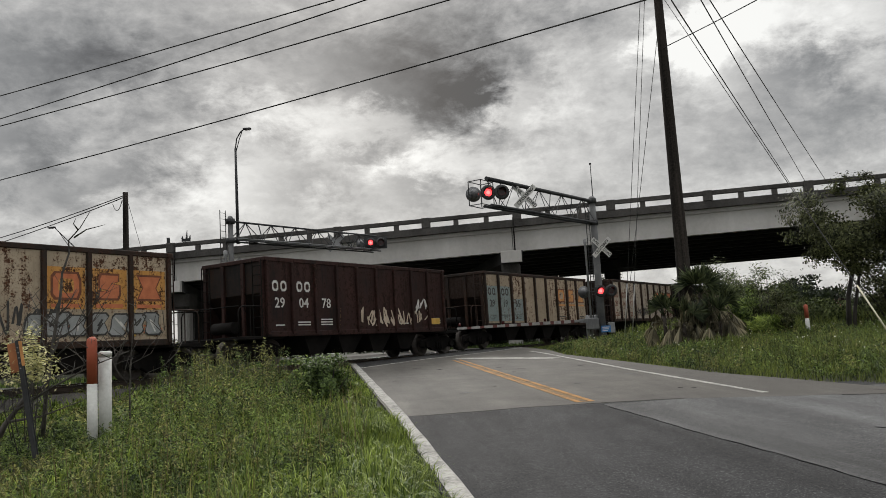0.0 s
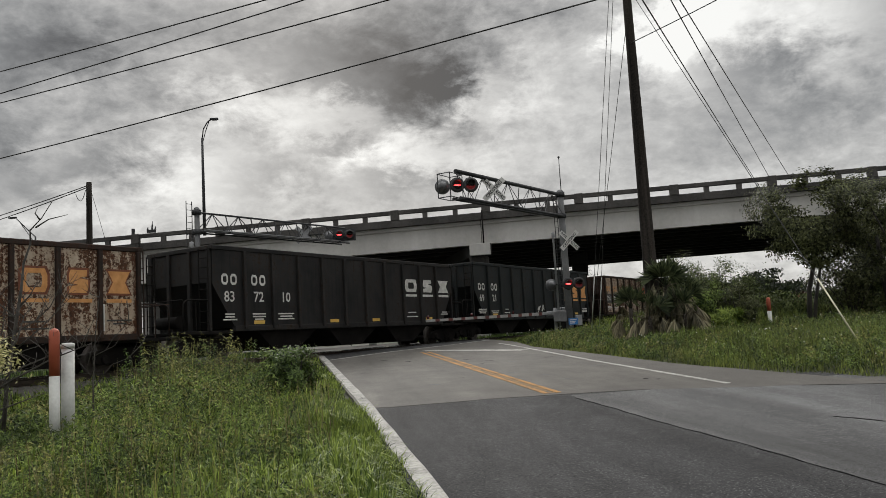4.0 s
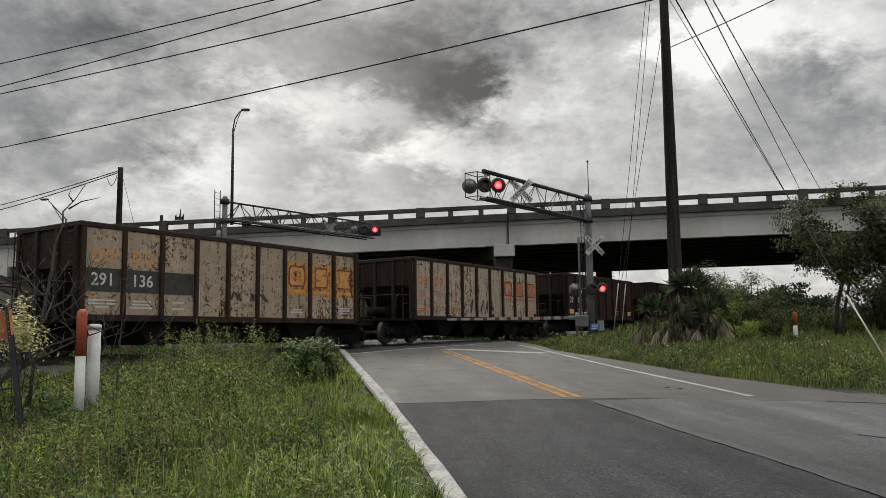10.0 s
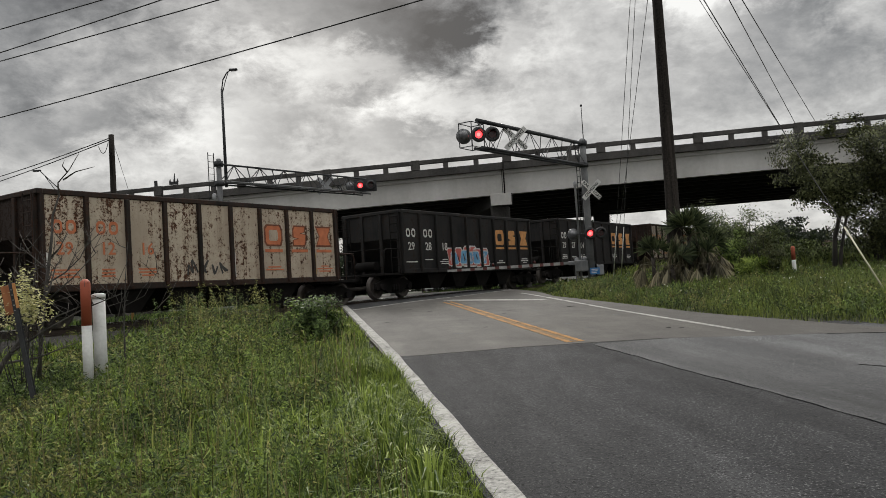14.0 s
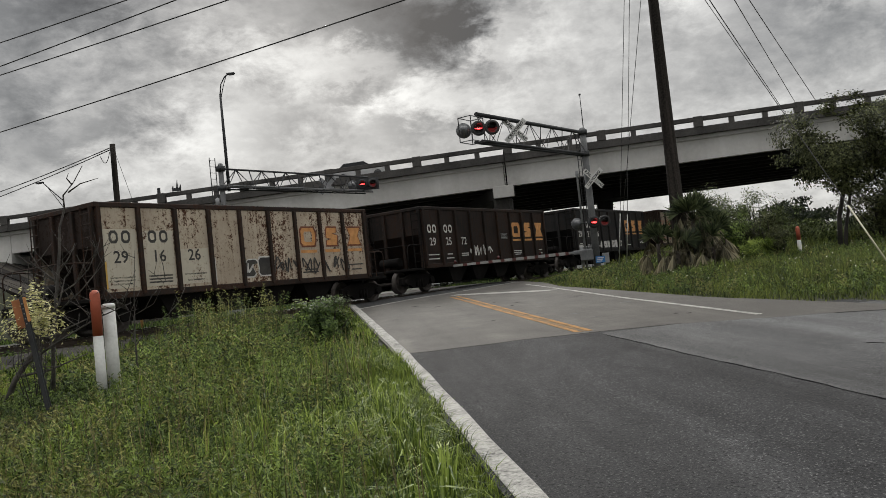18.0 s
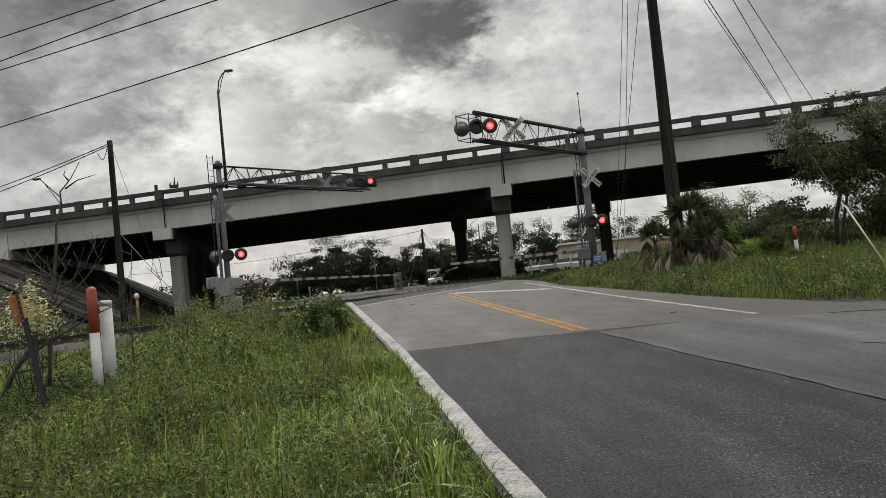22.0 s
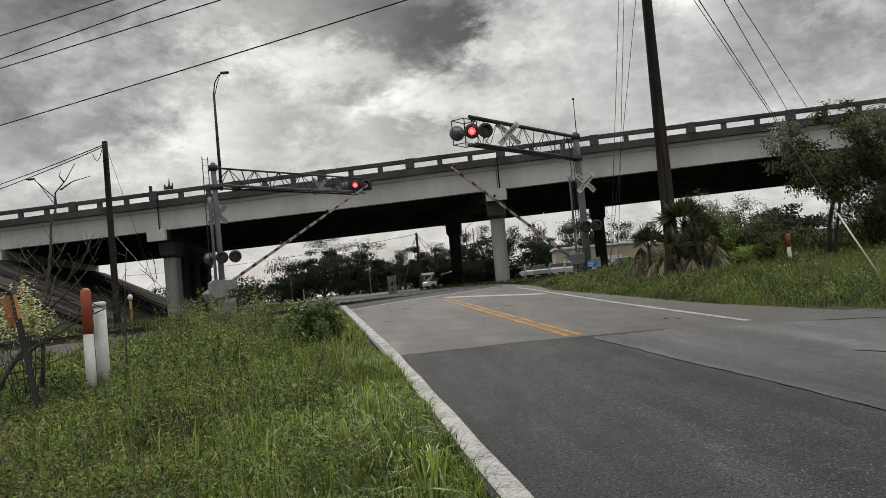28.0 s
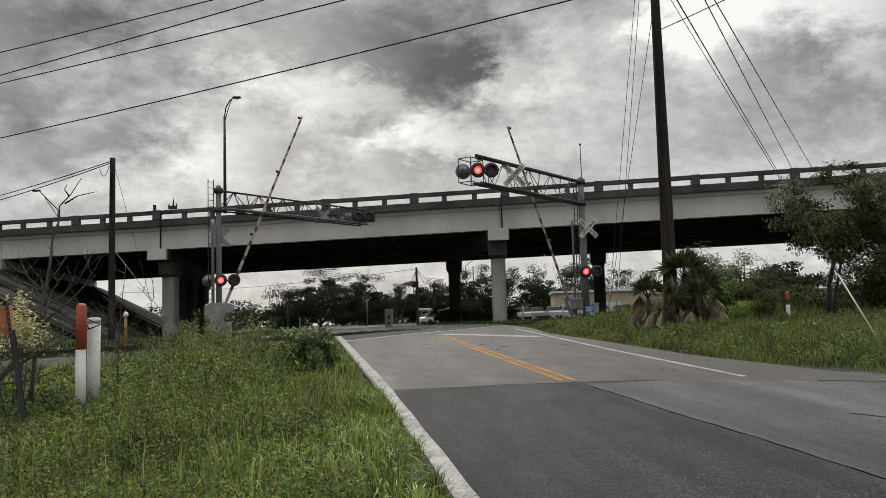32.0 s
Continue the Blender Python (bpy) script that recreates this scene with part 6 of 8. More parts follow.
wagon(369.60, "29 13 16", CREAM, 27, body="cream_pink", spray=[("scrawl", "mark_black", 0.3, 0.45, 1.4, 1.7)], label="pinkish-cream hopper wagon at the end of the train")


# ---- plants ----
RNG = np.random.default_rng(7)


def blades(xy, z, height, width, bend, rng, rigid=False):
    """Tapered grass blades as triangles: arrays of points and faces."""
    n = len(xy)
    a = rng.uniform(0, math.tau, n)
    side = np.stack([np.cos(a), np.sin(a), np.zeros(n)], 1) * (width * 0.5)[:, None]
    b = rng.uniform(0, math.tau, n)
    lean = np.stack([np.cos(b), np.sin(b), np.zeros(n)], 1) * (height * bend * rng.uniform(0.3, 1.2, n))[:, None]
    base = np.stack([xy[:, 0], xy[:, 1], z], 1)
    up = np.zeros((n, 3))
    up[:, 2] = height
    mid = base + up * 0.55 + lean * 0.35
    tip = base + up * np.clip(1.0 - 0.25 * bend, 0.5, 1)[:, None] + lean if not np.isscalar(bend) else base + up * (1 - 0.2 * bend) + lean
    v = np.stack([base - side, base + side, mid - side * 0.75, mid + side * 0.75, tip], 1).reshape(-1, 3)
    i = (np.arange(n) * 5)[:, None]
    f = np.concatenate([i + np.array([0, 1, 3]), i + np.array([0, 3, 2]), i + np.array([2, 3, 4])], 1).reshape(-1, 3)
    return v, f


def leaves(centers, normals, size, rng, aspect=0.5):
    """Pointed leaves, each of two triangles folded a little along the middle."""
    n = len(centers)
    d = rng.normal(size=(n, 3))
    t = np.cross(normals, d)
    t /= np.linalg.norm(t, axis=1)[:, None] + 1e-9
    s = np.cross(normals, t)
    s /= np.linalg.norm(s, axis=1)[:, None] + 1e-9
    L = (size * rng.uniform(0.6, 1.3, n))[:, None]
    v = np.stack([centers - t * L * 0.5, centers + s * L * aspect * 0.5, centers + t * L * 0.5, centers - s * L * aspect * 0.5], 1).reshape(-1, 3)
    i = (np.arange(n) * 4)[:, None]
    f = np.concatenate([i + np.array([0, 1, 2]), i + np.array([0, 2, 3])], 1).reshape(-1, 3)
    return v, f


def heights(xy):
    """The ground, or the shoulder of the ballast where that lies over it."""
    z = np.array([ground_z(x, y) for x, y in xy])
    s = TDIR.x * (xy[:, 0] - T0.x) + TDIR.y * (xy[:, 1] - T0.y)
    bed = 1.43 + 0.0096 * np.clip(s, -45, 70) + np.interp(np.abs(off_track(xy)), [0, 1.75, 2.9, 3.0], [-0.2, -0.2, -0.62, -9.0])
    return np.maximum(z, bed)


def field(u0, u1, w0, w1, n, rng):
    u, w = rng.uniform(u0, u1, n), rng.uniform(w0, w1, n)
    xy = np.stack([ROAD.x * u + SIDE.x * w, ROAD.y * u + SIDE.y * w], 1)
    return u, w, xy


def off_track(xy):
    return TNORM.x * (xy[:, 0] - T0.x) + TNORM.y * (xy[:, 1] - T0.y)


def in_sight(xy):
    """Thinner, trodden growth far out to the sides and where one stands."""
    near = xy[:, 1] < 4.6
    out = np.abs(xy[:, 0]) > 0.6 * np.abs(xy[:, 1]) + 1.2
    return RNG.uniform(0, 1, len(xy)) < np.where(near, 0.75, np.where(out, 0.12, 1.0))


def lowness(xy):
    """Shorter growth round the marker posts and on towards the track."""
    u, w = ROAD.x * xy[:, 0] + ROAD.y * xy[:, 1], SIDE.x * xy[:, 0] + SIDE.y * xy[:, 1]
    side = np.clip((-2.4 - w - np.clip(u - 13.0, 0, 9) * 0.2) / 0.9, 0, 1)
    return 1.0 - side * np.clip((u - 7.5) / 2.0, 0, 1) * np.where(u < 13.5, 0.52, 0.36)


def patchy(xy, scale, seed):
    return np.array([noise.noise(Vector((x * scale, y * scale, seed))) for x, y in xy])


def grass_sheet(name, label, batches, materials):
    vs, fs, ids, base = [], [], [], 0
    for v, f, mi in batches:
        vs.append(v)
        fs.append(f + base)
        ids.append(np.full(len(f), mi))
        base += len(v)
    ob = new(name, sheet_mesh(name, np.concatenate(vs), np.concatenate(fs), materials, np.concatenate(ids)))
    return tagged(ob, label, "grass", kind="stuff")


def make_left_verge():
    out = []
    # several rings: near the camera many fine blades, further off fewer and broader ones
    for u0, u1, w0, w1, n, hb, wd in ((-6, 4.4, -7, 1.1, 11000, 0.2, 0.018), (4.4, 9, -5.5, 1.1, 24000, 0.27, 0.010), (9, 16, -9, 1.1, 30000, 0.30, 0.014), (16, 30, -16, 0.85, 30000, 0.24, 0.022), (4.4, 14, -0.1, 1.14, 15000, 0.33, 0.011), (13, 24, -0.3, 0.98, 9000, 0.3, 0.017)):
        u, w, xy = field(u0, u1, w0, w1, n, RNG)
        p = patchy(xy, 0.55, 1.0)
        q = patchy(xy, 1.7, 4.0)
        tall = np.clip(1.0 - w, 0.25, 2.2) / 2.2
        keep = in_sight(xy) & (off_track(xy) > 1.6) & (RNG.uniform(0, 1, n) < np.clip(0.45 + 0.3 * (w + 1.2), 0.4, 1.0) + 0.6 * p)
        h = hb * (0.55 + 0.55 * tall + 0.5 * p + 0.35 * q) * RNG.uniform(0.55, 1.3, n)
        h = np.clip(h, 0.1, 0.85) * np.clip((off_track(xy) - 0.5) / 2.0, 0.7, 1.0) * np.where(off_track(xy) < 4.0, 1.15, lowness(xy))
        xy, h, p = xy[keep], h[keep], p[keep]
        bend = np.clip(RNG.uniform(0.2, 1.2, len(xy)) - 0.2 * p, 0.1, 1.2)
        v, f = blades(xy, heights(xy) - 0.02, h, np.full(len(xy), wd) * RNG.uniform(0.6, 1.4, len(xy)), bend, RNG)
        out.append((v, f, 0))
    # tussocks: long blades that arch out from one root
    for u0, u1, w0, n, ln, wd in ((4.6, 9, -4, 190, 0.5, 0.011), (4.6, 14, -0.9, 520, 0.6, 0.013), (9, 15, -3, 260, 0.55, 0.016), (15, 26, -13, 300, 0.45, 0.024)):
        u, w, c = field(u0, u1, w0, 0.72, n, RNG)
        c = c[in_sight(c) & (off_track(c) > 3.2) & (patchy(c, 0.5, 13.0) > -0.15)]
        m = 34
        k = len(c)
        a = RNG.uniform(0, math.tau, k * m)
        size = np.repeat(RNG.uniform(0.6, 1.15, k), m) * ln * RNG.uniform(0.6, 1.1, k * m)
        reach = RNG.uniform(0.15, 0.95, k * m)
        base = np.repeat(np.concatenate([c, heights(c)[:, None]], 1), m, 0) + np.stack([np.cos(a), np.sin(a), np.zeros(k * m)], 1) * 0.04
        out_d = np.stack([np.cos(a), np.sin(a), np.zeros(k * m)], 1)
        acr = np.stack([-np.sin(a), np.cos(a), np.zeros(k * m)], 1) * (wd * 0.5 * RNG.uniform(0.7, 1.3, k * m))[:, None]
        mid = base + out_d * (size * reach * 0.45)[:, None] + np.array([0, 0, 1]) * (size * (0.75 - 0.25 * reach))[:, None]
        tip = base + out_d * (size * reach * 1.05)[:, None] + np.array([0, 0, 1]) * (size * (1.0 - 0.75 * reach))[:, None]
        v = np.stack([base - acr, base + acr, mid - acr * 0.8, mid + acr * 0.8, tip], 1).reshape(-1, 3)
        i = (np.arange(k * m) * 5)[:, None]
        f = np.concatenate([i + np.array([0, 1, 3]), i + np.array([0, 3, 2]), i + np.array([2, 3, 4])], 1).reshape(-1, 3)
        out.append((v, f, 0 if ln != 0.6 else 2))
    # dry stalks and flowering weeds that stand above the grass
    u, w, xy = field(4, 26, -9, 0.6, 3600, RNG)
    keep = (lowness(xy) > 0.9) & in_sight(xy) & (off_track(xy) > 3.0) & (patchy(xy, 0.4, 9.0) > -0.1)
    xy = xy[keep]
    v, f = blades(xy, heights(xy), RNG.uniform(0.45, 0.95, len(xy)), np.full(len(xy), 0.010), RNG.uniform(0.05, 0.3, len(xy)), RNG)
    out.append((v, f, 1))
    grass_sheet("verge_grass", "tall uncut green grass on the roadside verge", out, ["grass", "grass_dry", "grass_pale"])


def weed_plants(spots, hmin, hmax, n_leaf, leaf, spread, rng, aspect=0.4):
    """Stalks with small leaves all the way up."""
    vs, fs, base = [], [], 0
    for x, y in spots:
        z = ground_z(x, y)
        h = rng.uniform(hmin, hmax)
        k = int(n_leaf * rng.uniform(0.7, 1.3))
        t = rng.uniform(0.1, 1.0, k)
        ang = rng.uniform(0, math.tau, k)
        r = spread * (1.05 - t * 0.75) * rng.uniform(0.3, 1, k)
        lx, ly = rng.normal(0, 0.12, 2) * h
        c = np.stack([x + lx * t + r * np.cos(ang), y + ly * t + r * np.sin(ang), z + h * t], 1)
        nr = np.stack([np.cos(ang) * 0.6, np.sin(ang) * 0.6, rng.uniform(0.4, 1.0, k)], 1)
        v, f = leaves(c, nr, np.full(k, leaf), rng, aspect)
        vs.append(v)
        fs.append(f + base)
        base += len(v)
        v, f = blades(np.array([[x, y]]), np.array([z]), np.array([h]), np.array([0.014]), np.array([0.1]), rng)
        vs.append(v)
        fs.append(f + base)
        base += len(v)
    return np.concatenate(vs), np.concatenate(fs)


def clumps(u0, u1, w0, w1, n, lo, hi, stalks, leaf_n, leaf, spread, aspect, rng, limit=3.2):
    """Weeds in clumps of one height and one hue each; four batches, one for each leaf colour."""
    u, w, c = field(u0, u1, w0, w1, n, rng)
    c = c[in_sight(c) & (off_track(c) > limit) & ((w < 5) | (w > np.array([edge_right(a) for a in u]) + 0.4))]
    k = len(c)
    hue = (patchy(c, 0.45, 5.0) * 2.2 + rng.normal(0, 0.9, k)).round().astype(int) % 4
    tall = rng.uniform(0.55, 1.25, k) * (1 + 0.45 * patchy(c, 0.35, 8.0)) * np.clip((off_track(c) - 2.0) / 6.0, 0.4, 1.0)
    tall = tall * np.where(SIDE.x * c[:, 0] + SIDE.y * c[:, 1] < 5, lowness(c), 1.0)
    out = []
    for h in range(4):
        pick = hue == h
        m = int(pick.sum())
        if not m:
            continue
        root = np.repeat(c[pick], stalks, 0) + rng.normal(0, spread, (m * stalks, 2))
        ht = np.repeat(tall[pick], stalks) * rng.uniform(lo, hi, m * stalks)
        z = np.repeat(heights(c[pick]), stalks)
        lean = rng.normal(0, 0.22, (m * stalks, 2)) * ht[:, None]
        t = rng.uniform(0.12, 1.0, (m * stalks, leaf_n))
        ang = rng.uniform(0, math.tau, (m * stalks, leaf_n))
        r = leaf * (1.5 - t) * rng.uniform(0.4, 1.0, t.shape)
        px = root[:, :1] + lean[:, :1] * t ** 1.5 + r * np.cos(ang)
        py = root[:, 1:] + lean[:, 1:] * t ** 1.5 + r * np.sin(ang)
        pz = z[:, None] + ht[:, None] * t
        cs = np.stack([px, py, pz], 2).reshape(-1, 3)
        nr = np.stack([np.cos(ang) * 0.7, np.sin(ang) * 0.7, rng.uniform(0.3, 1.0, t.shape)], 2).reshape(-1, 3)
        v, f = leaves(cs, nr, np.full(len(cs), leaf), rng, aspect)
        out.append((v, f, h))
        v, f = blades(root, z, ht, np.full(len(root), 0.009), np.full(len(root), 0.2), rng)
        out.append((v, f, h))
    return out


def make_weeds():
    batches = clumps(4.6, 8.5, -4.6, 0.2, 520, 0.24, 0.54, 7, 46, 0.052, 0.10, 0.24, RNG)
    batches += clumps(8.5, 14, -7.5, 0.1, 640, 0.26, 0.62, 7, 36, 0.064, 0.12, 0.24, RNG)
    batches += clumps(14, 26, -13, -4.6, 520, 0.2, 0.5, 7, 16, 0.10, 0.16, 0.3, RNG)
    batches += clumps(13.5, 24, -5.0, 0.0, 480, 0.28, 0.62, 7, 20, 0.10, 0.15, 0.26, RNG)
    batches += clumps(-5.0, 4.6, -6.0, 0.3, 160, 0.2, 0.45, 6, 12, 0.08, 0.12, 0.28, RNG)
    # low growth that creeps onto the ballast
    batches += clumps(15, 34, -18, -1.0, 800, 0.3, 0.62, 5, 10, 0.10, 0.2, 0.3, RNG, 1.4)
    # a denser stand half way to the track
    u, w, xy = field(16.5, 20.5, -3.3, -1.0, 170, RNG)
    v2, f2 = weed_plants(xy[::2], 0.7, 1.4, 75, 0.075, 0.17, RNG, 0.2)
    batches.append((v2, f2, 3))
    v2, f2 = weed_plants(xy[1::2], 0.6, 1.2, 75, 0.075, 0.17, RNG, 0.2)
    batches.append((v2, f2, 1))
    # thin pale flowering stems that stand clear of the leaves
    for u0, u1, w0, n, wd in ((4.6, 9, -5, 620, 0.007), (9, 16, -6, 800, 0.010)):
        u, w, xy = field(u0, u1, w0, 0.5, n, RNG)
        xy = xy[(lowness(xy) > 0.9) & (off_track(xy) > 3.2) & (patchy(xy, 0.6, 61.0) > -0.05)]
        v, f = blades(xy, heights(xy), RNG.uniform(0.45, 0.85, len(xy)), np.full(len(xy), wd), RNG.uniform(0.05, 0.35, len(xy)), RNG)
        batches.append((v, f, 4))
        v, f = weed_plants(xy[::2], 0.5, 0.8, 26, 0.035, 0.03, RNG, 0.25)
        batches.append((v, f, 3))
    # pale seed heads
    u, w, xy = field(4, 20, -7, 0.3, 900, RNG)
    xy = xy[(lowness(xy) > 0.9) & (off_track(xy) > 3.2) & (patchy(xy, 0.8, 33.0) > 0.05)]
    c = np.concatenate([xy, (heights(xy) + RNG.uniform(0.4, 0.75, len(xy)))[:, None]], 1)
    c = np.repeat(c, 5, 0) + RNG.normal(0, 0.03, (len(c) * 5, 3))
    v, f = leaves(c, RNG.normal(size=c.shape), np.full(len(c), 0.035), RNG, 0.5)
    batches.append((v, f, 4))
    grass_sheet("roadside_weeds", "feathery green roadside weeds above the grass", batches, ["weed", "weed_dark", "weed", "weed_olive", "grass_pale"])


def shrub(name, x, y, height, width, n, leaf, material, label, seed, stems=7, base=0.0, category="shrub", lumps=26, aspect=0.45, tips_mat=None, stem_r=1.0):
    """A many-stemmed shrub: woody stems and an uneven crown of leaf clumps with gaps."""
    rng = np.random.default_rng(seed)
    z = ground_z(x, y)
    th = thing(name, label, category, Matrix.Translation((x, y, z)))
    tips = []
    for k in range(stems):
        a = rng.uniform(0, math.tau)
        r = width * 0.5 * rng.uniform(0.2, 0.95)
        top = height * rng.uniform(0.6, 1.0) * (1 - 0.35 * (r / (width * 0.5)) ** 2)
        tip = np.array([r * math.cos(a), r * math.sin(a), top])
        mid = tip * np.array([0.35, 0.35, 0.5]) + rng.normal(0, 0.05 * height, 3) * np.array([1, 1, 0.3])
        bm = pipe(bmesh.new(), [(0.08 * math.cos(a), 0.08 * math.sin(a), -0.1), tuple(mid), tuple(tip)], [(0.02 + 0.008 * height) * stem_r, (0.014 + 0.004 * height) * stem_r, 0.006 * stem_r], 5)
        part("stem", bm, "bark", th)
        tips += [tip, mid * 0.4 + tip * 0.6, mid]
    cs = []
    for k in range(lumps):
        c = tips[k % len(tips)] + rng.normal(0, 0.11, 3) * np.array([width, width, height * 0.7])
        c[2] = max(c[2], base * height + 0.05)
        m = n // lumps
        s = rng.uniform(0.09, 0.17) * np.array([width, width, height * 0.8])
        cs.append(c + np.clip(rng.normal(0, 1, (m, 3)), -1.7, 1.7) * s * 0.54)
    c = np.concatenate(cs)
    c = c[c[:, 2] > 0.03]
    nr = c - np.array([0, 0, height * 0.4]) + rng.normal(0, 0.6, c.shape) * width * 0.3
    nr /= np.linalg.norm(nr, axis=1)[:, None] + 1e-9
    v, f = leaves(c, nr, np.full(len(c), leaf), rng, aspect)
    young = np.repeat(((c[:, 2] > height * 0.8) & (rng.uniform(0, 1, len(c)) < 0.2)).astype(int), 2)
    crown = new("crown", sheet_mesh("crown", v, f, [material, tips_mat] if tips_mat else material, young if tips_mat else None))
    crown.parent = th
    return th


def tree(name, x, y, height, width, trunk_h, n, leaf, material, label, seed, forks=6, r=0.2, lean=0.0, z=None):
    """Tapered trunk, limbs that fork, and a crown of many leaf clumps with holes between them."""
    rng = np.random.default_rng(seed)
    z = ground_z(x, y) if z is None else z
    th = thing(name, label, "tree", Matrix.Translation((x, y, z)))
    part("trunk", pipe(bmesh.new(), [(0, 0, -0.3), (lean * 0.3, 0.05, trunk_h * 0.5), (lean, 0, trunk_h), (lean * 1.3, 0.1, trunk_h + (height - trunk_h) * 0.4)], [r * 1.2, r, r * 0.85, r * 0.45], 9), "bark", th)
    ends = []
    for k in range(forks):
        a = k * math.tau / forks + rng.uniform(-0.4, 0.4)
        e = rng.uniform(0.35, 0.95)
        reach = width * 0.42 * rng.uniform(0.6, 1.05)
        s = np.array([lean, 0, trunk_h * rng.uniform(0.8, 1.15)])
        tip = s + np.array([math.cos(a) * reach, math.sin(a) * reach, (height - trunk_h) * e * 0.85])
        mid = s * 0.5 + tip * 0.5 + rng.normal(0, 0.05, 3) * height
        part("limb", pipe(bmesh.new(), [tuple(s), tuple(mid), tuple(tip)], [r * 0.5, r * 0.3, r * 0.08], 6), "bark", th)
        ends += [tip, mid * 0.35 + tip * 0.65, mid]
    ends.append(np.array([lean, 0, height * 0.92]))
    cs = []
    lumps = len(ends) * 5
    for k in range(lumps):
        c = ends[k % len(ends)] + rng.normal(0, 0.075, 3) * np.array([width, width, (height - trunk_h) * 1.1])
        c[2] = np.clip(c[2], trunk_h * 0.85, height * 0.98)
        m = int(n / lumps * rng.uniform(0.5, 1.5))
        s = rng.uniform(0.05, 0.11) * np.array([width, width, (height - trunk_h) * 0.8])
        cs.append(c + np.clip(rng.normal(0, 1, (m, 3)), -1.7, 1.7) * s * 0.56)
    c = np.concatenate(cs)
    nr = c - np.array([lean, 0, (height + trunk_h) * 0.42]) + rng.normal(0, 0.5, c.shape) * width * 0.25
    nr /= np.linalg.norm(nr, axis=1)[:, None] + 1e-9
    v, f = leaves(c, nr, np.full(len(c), leaf), rng, 0.55)
    crown = new("crown", sheet_mesh("crown", v, f, material))
    crown.parent = th
    return th


def fan_palm(x, y, trunk, radius, fronds, dead, seed, label, skirt=1.0):
    """A fan palm: dark shaggy trunk, stiff upright fans of narrow blades, a hanging skirt of dead fans."""
    rng = np.random.default_rng(seed)
    z = ground_z(x, y)
    green = max(0.95, radius) if fronds > 20 else radius
    th = thing("fan_palm", label, "palm", Matrix.Translation((x, y, z)))
    part("trunk", pipe(bmesh.new(), [(0, 0, -0.1), (0.02, 0, trunk * 0.5), (0, 0.02, trunk)], [0.1, 0.08, 0.06], 9), "palm_trunk", th)
    for k in range(fronds + dead):
        gone = k >= fronds
        a = rng.uniform(0, math.tau)
        el = rng.uniform(-0.3, 0.75) if gone else rng.uniform(0.6, 1.5)
        hub = np.array([0, 0, trunk * (rng.uniform(0.55, 0.98) if gone else rng.uniform(0.92, 1.02))])
        flat = np.array([math.cos(a), math.sin(a), 0.0])
        way = flat * math.cos(el) + np.array([0, 0, math.sin(el)])
        stalk = radius * rng.uniform(0.4, 0.62) * skirt if gone else green * rng.uniform(0.35, 0.6)
        if gone:          # the stalk arches over and the fan hangs from its end
            knee = hub + way * stalk
            end = knee + flat * stalk * 0.25 + np.array([0, 0, -0.18 * radius])
            way = flat * 0.3 + np.array([rng.uniform(-0.2, 0.2), rng.uniform(-0.2, 0.2), -1.0])
            way /= np.linalg.norm(way)
            bm = pipe(bmesh.new(), [tuple(hub), tuple(knee), tuple(end)], [0.014, 0.011, 0.008], 4)
        else:
            end = hub + way * stalk
            bm = pipe(bmesh.new(), [tuple(hub), tuple(end)], [0.014, 0.009], 4)
        side = np.cross(way, (math.sin(a * 1.7), math.cos(a * 1.7), 0.6))
        side /= np.linalg.norm(side) + 1e-9
        nrm = np.cross(side, way)
        m = 22
        wide = rng.uniform(0.7, 1.7) if gone else rng.uniform(2.0, 2.9)
        for j in range(m):
            g = (j / (m - 1) - 0.5) * wide
            d = way * math.cos(g) + side * math.sin(g) + nrm * rng.uniform(-0.15, 0.15)
            ln = (radius if gone else green) * rng.uniform(0.5, 0.78) * (0.75 + 0.25 * math.cos(g))
            droop = np.array([0, 0, -1]) * ln * (0.35 if gone else rng.uniform(0.02, 0.2))
            acr = np.cross(d, nrm)
            p0, p1, p2 = end, end + d * ln * 0.55 + droop * 0.2, end + d * ln + droop
            p1[2], p2[2] = max(p1[2], 0.04), max(p2[2], 0.02)
            wv = acr * 0.03
            q = [bm.verts.new(tuple(p)) for p in (p0, p1 - wv, p1 + wv, p2)]
            for tri in ((0, 1, 2), (1, 3, 2)):
                bm.faces.new([q[i] for i in tri])
        part("frond", bm, "palm_dead" if gone else "palm", th)
    return th


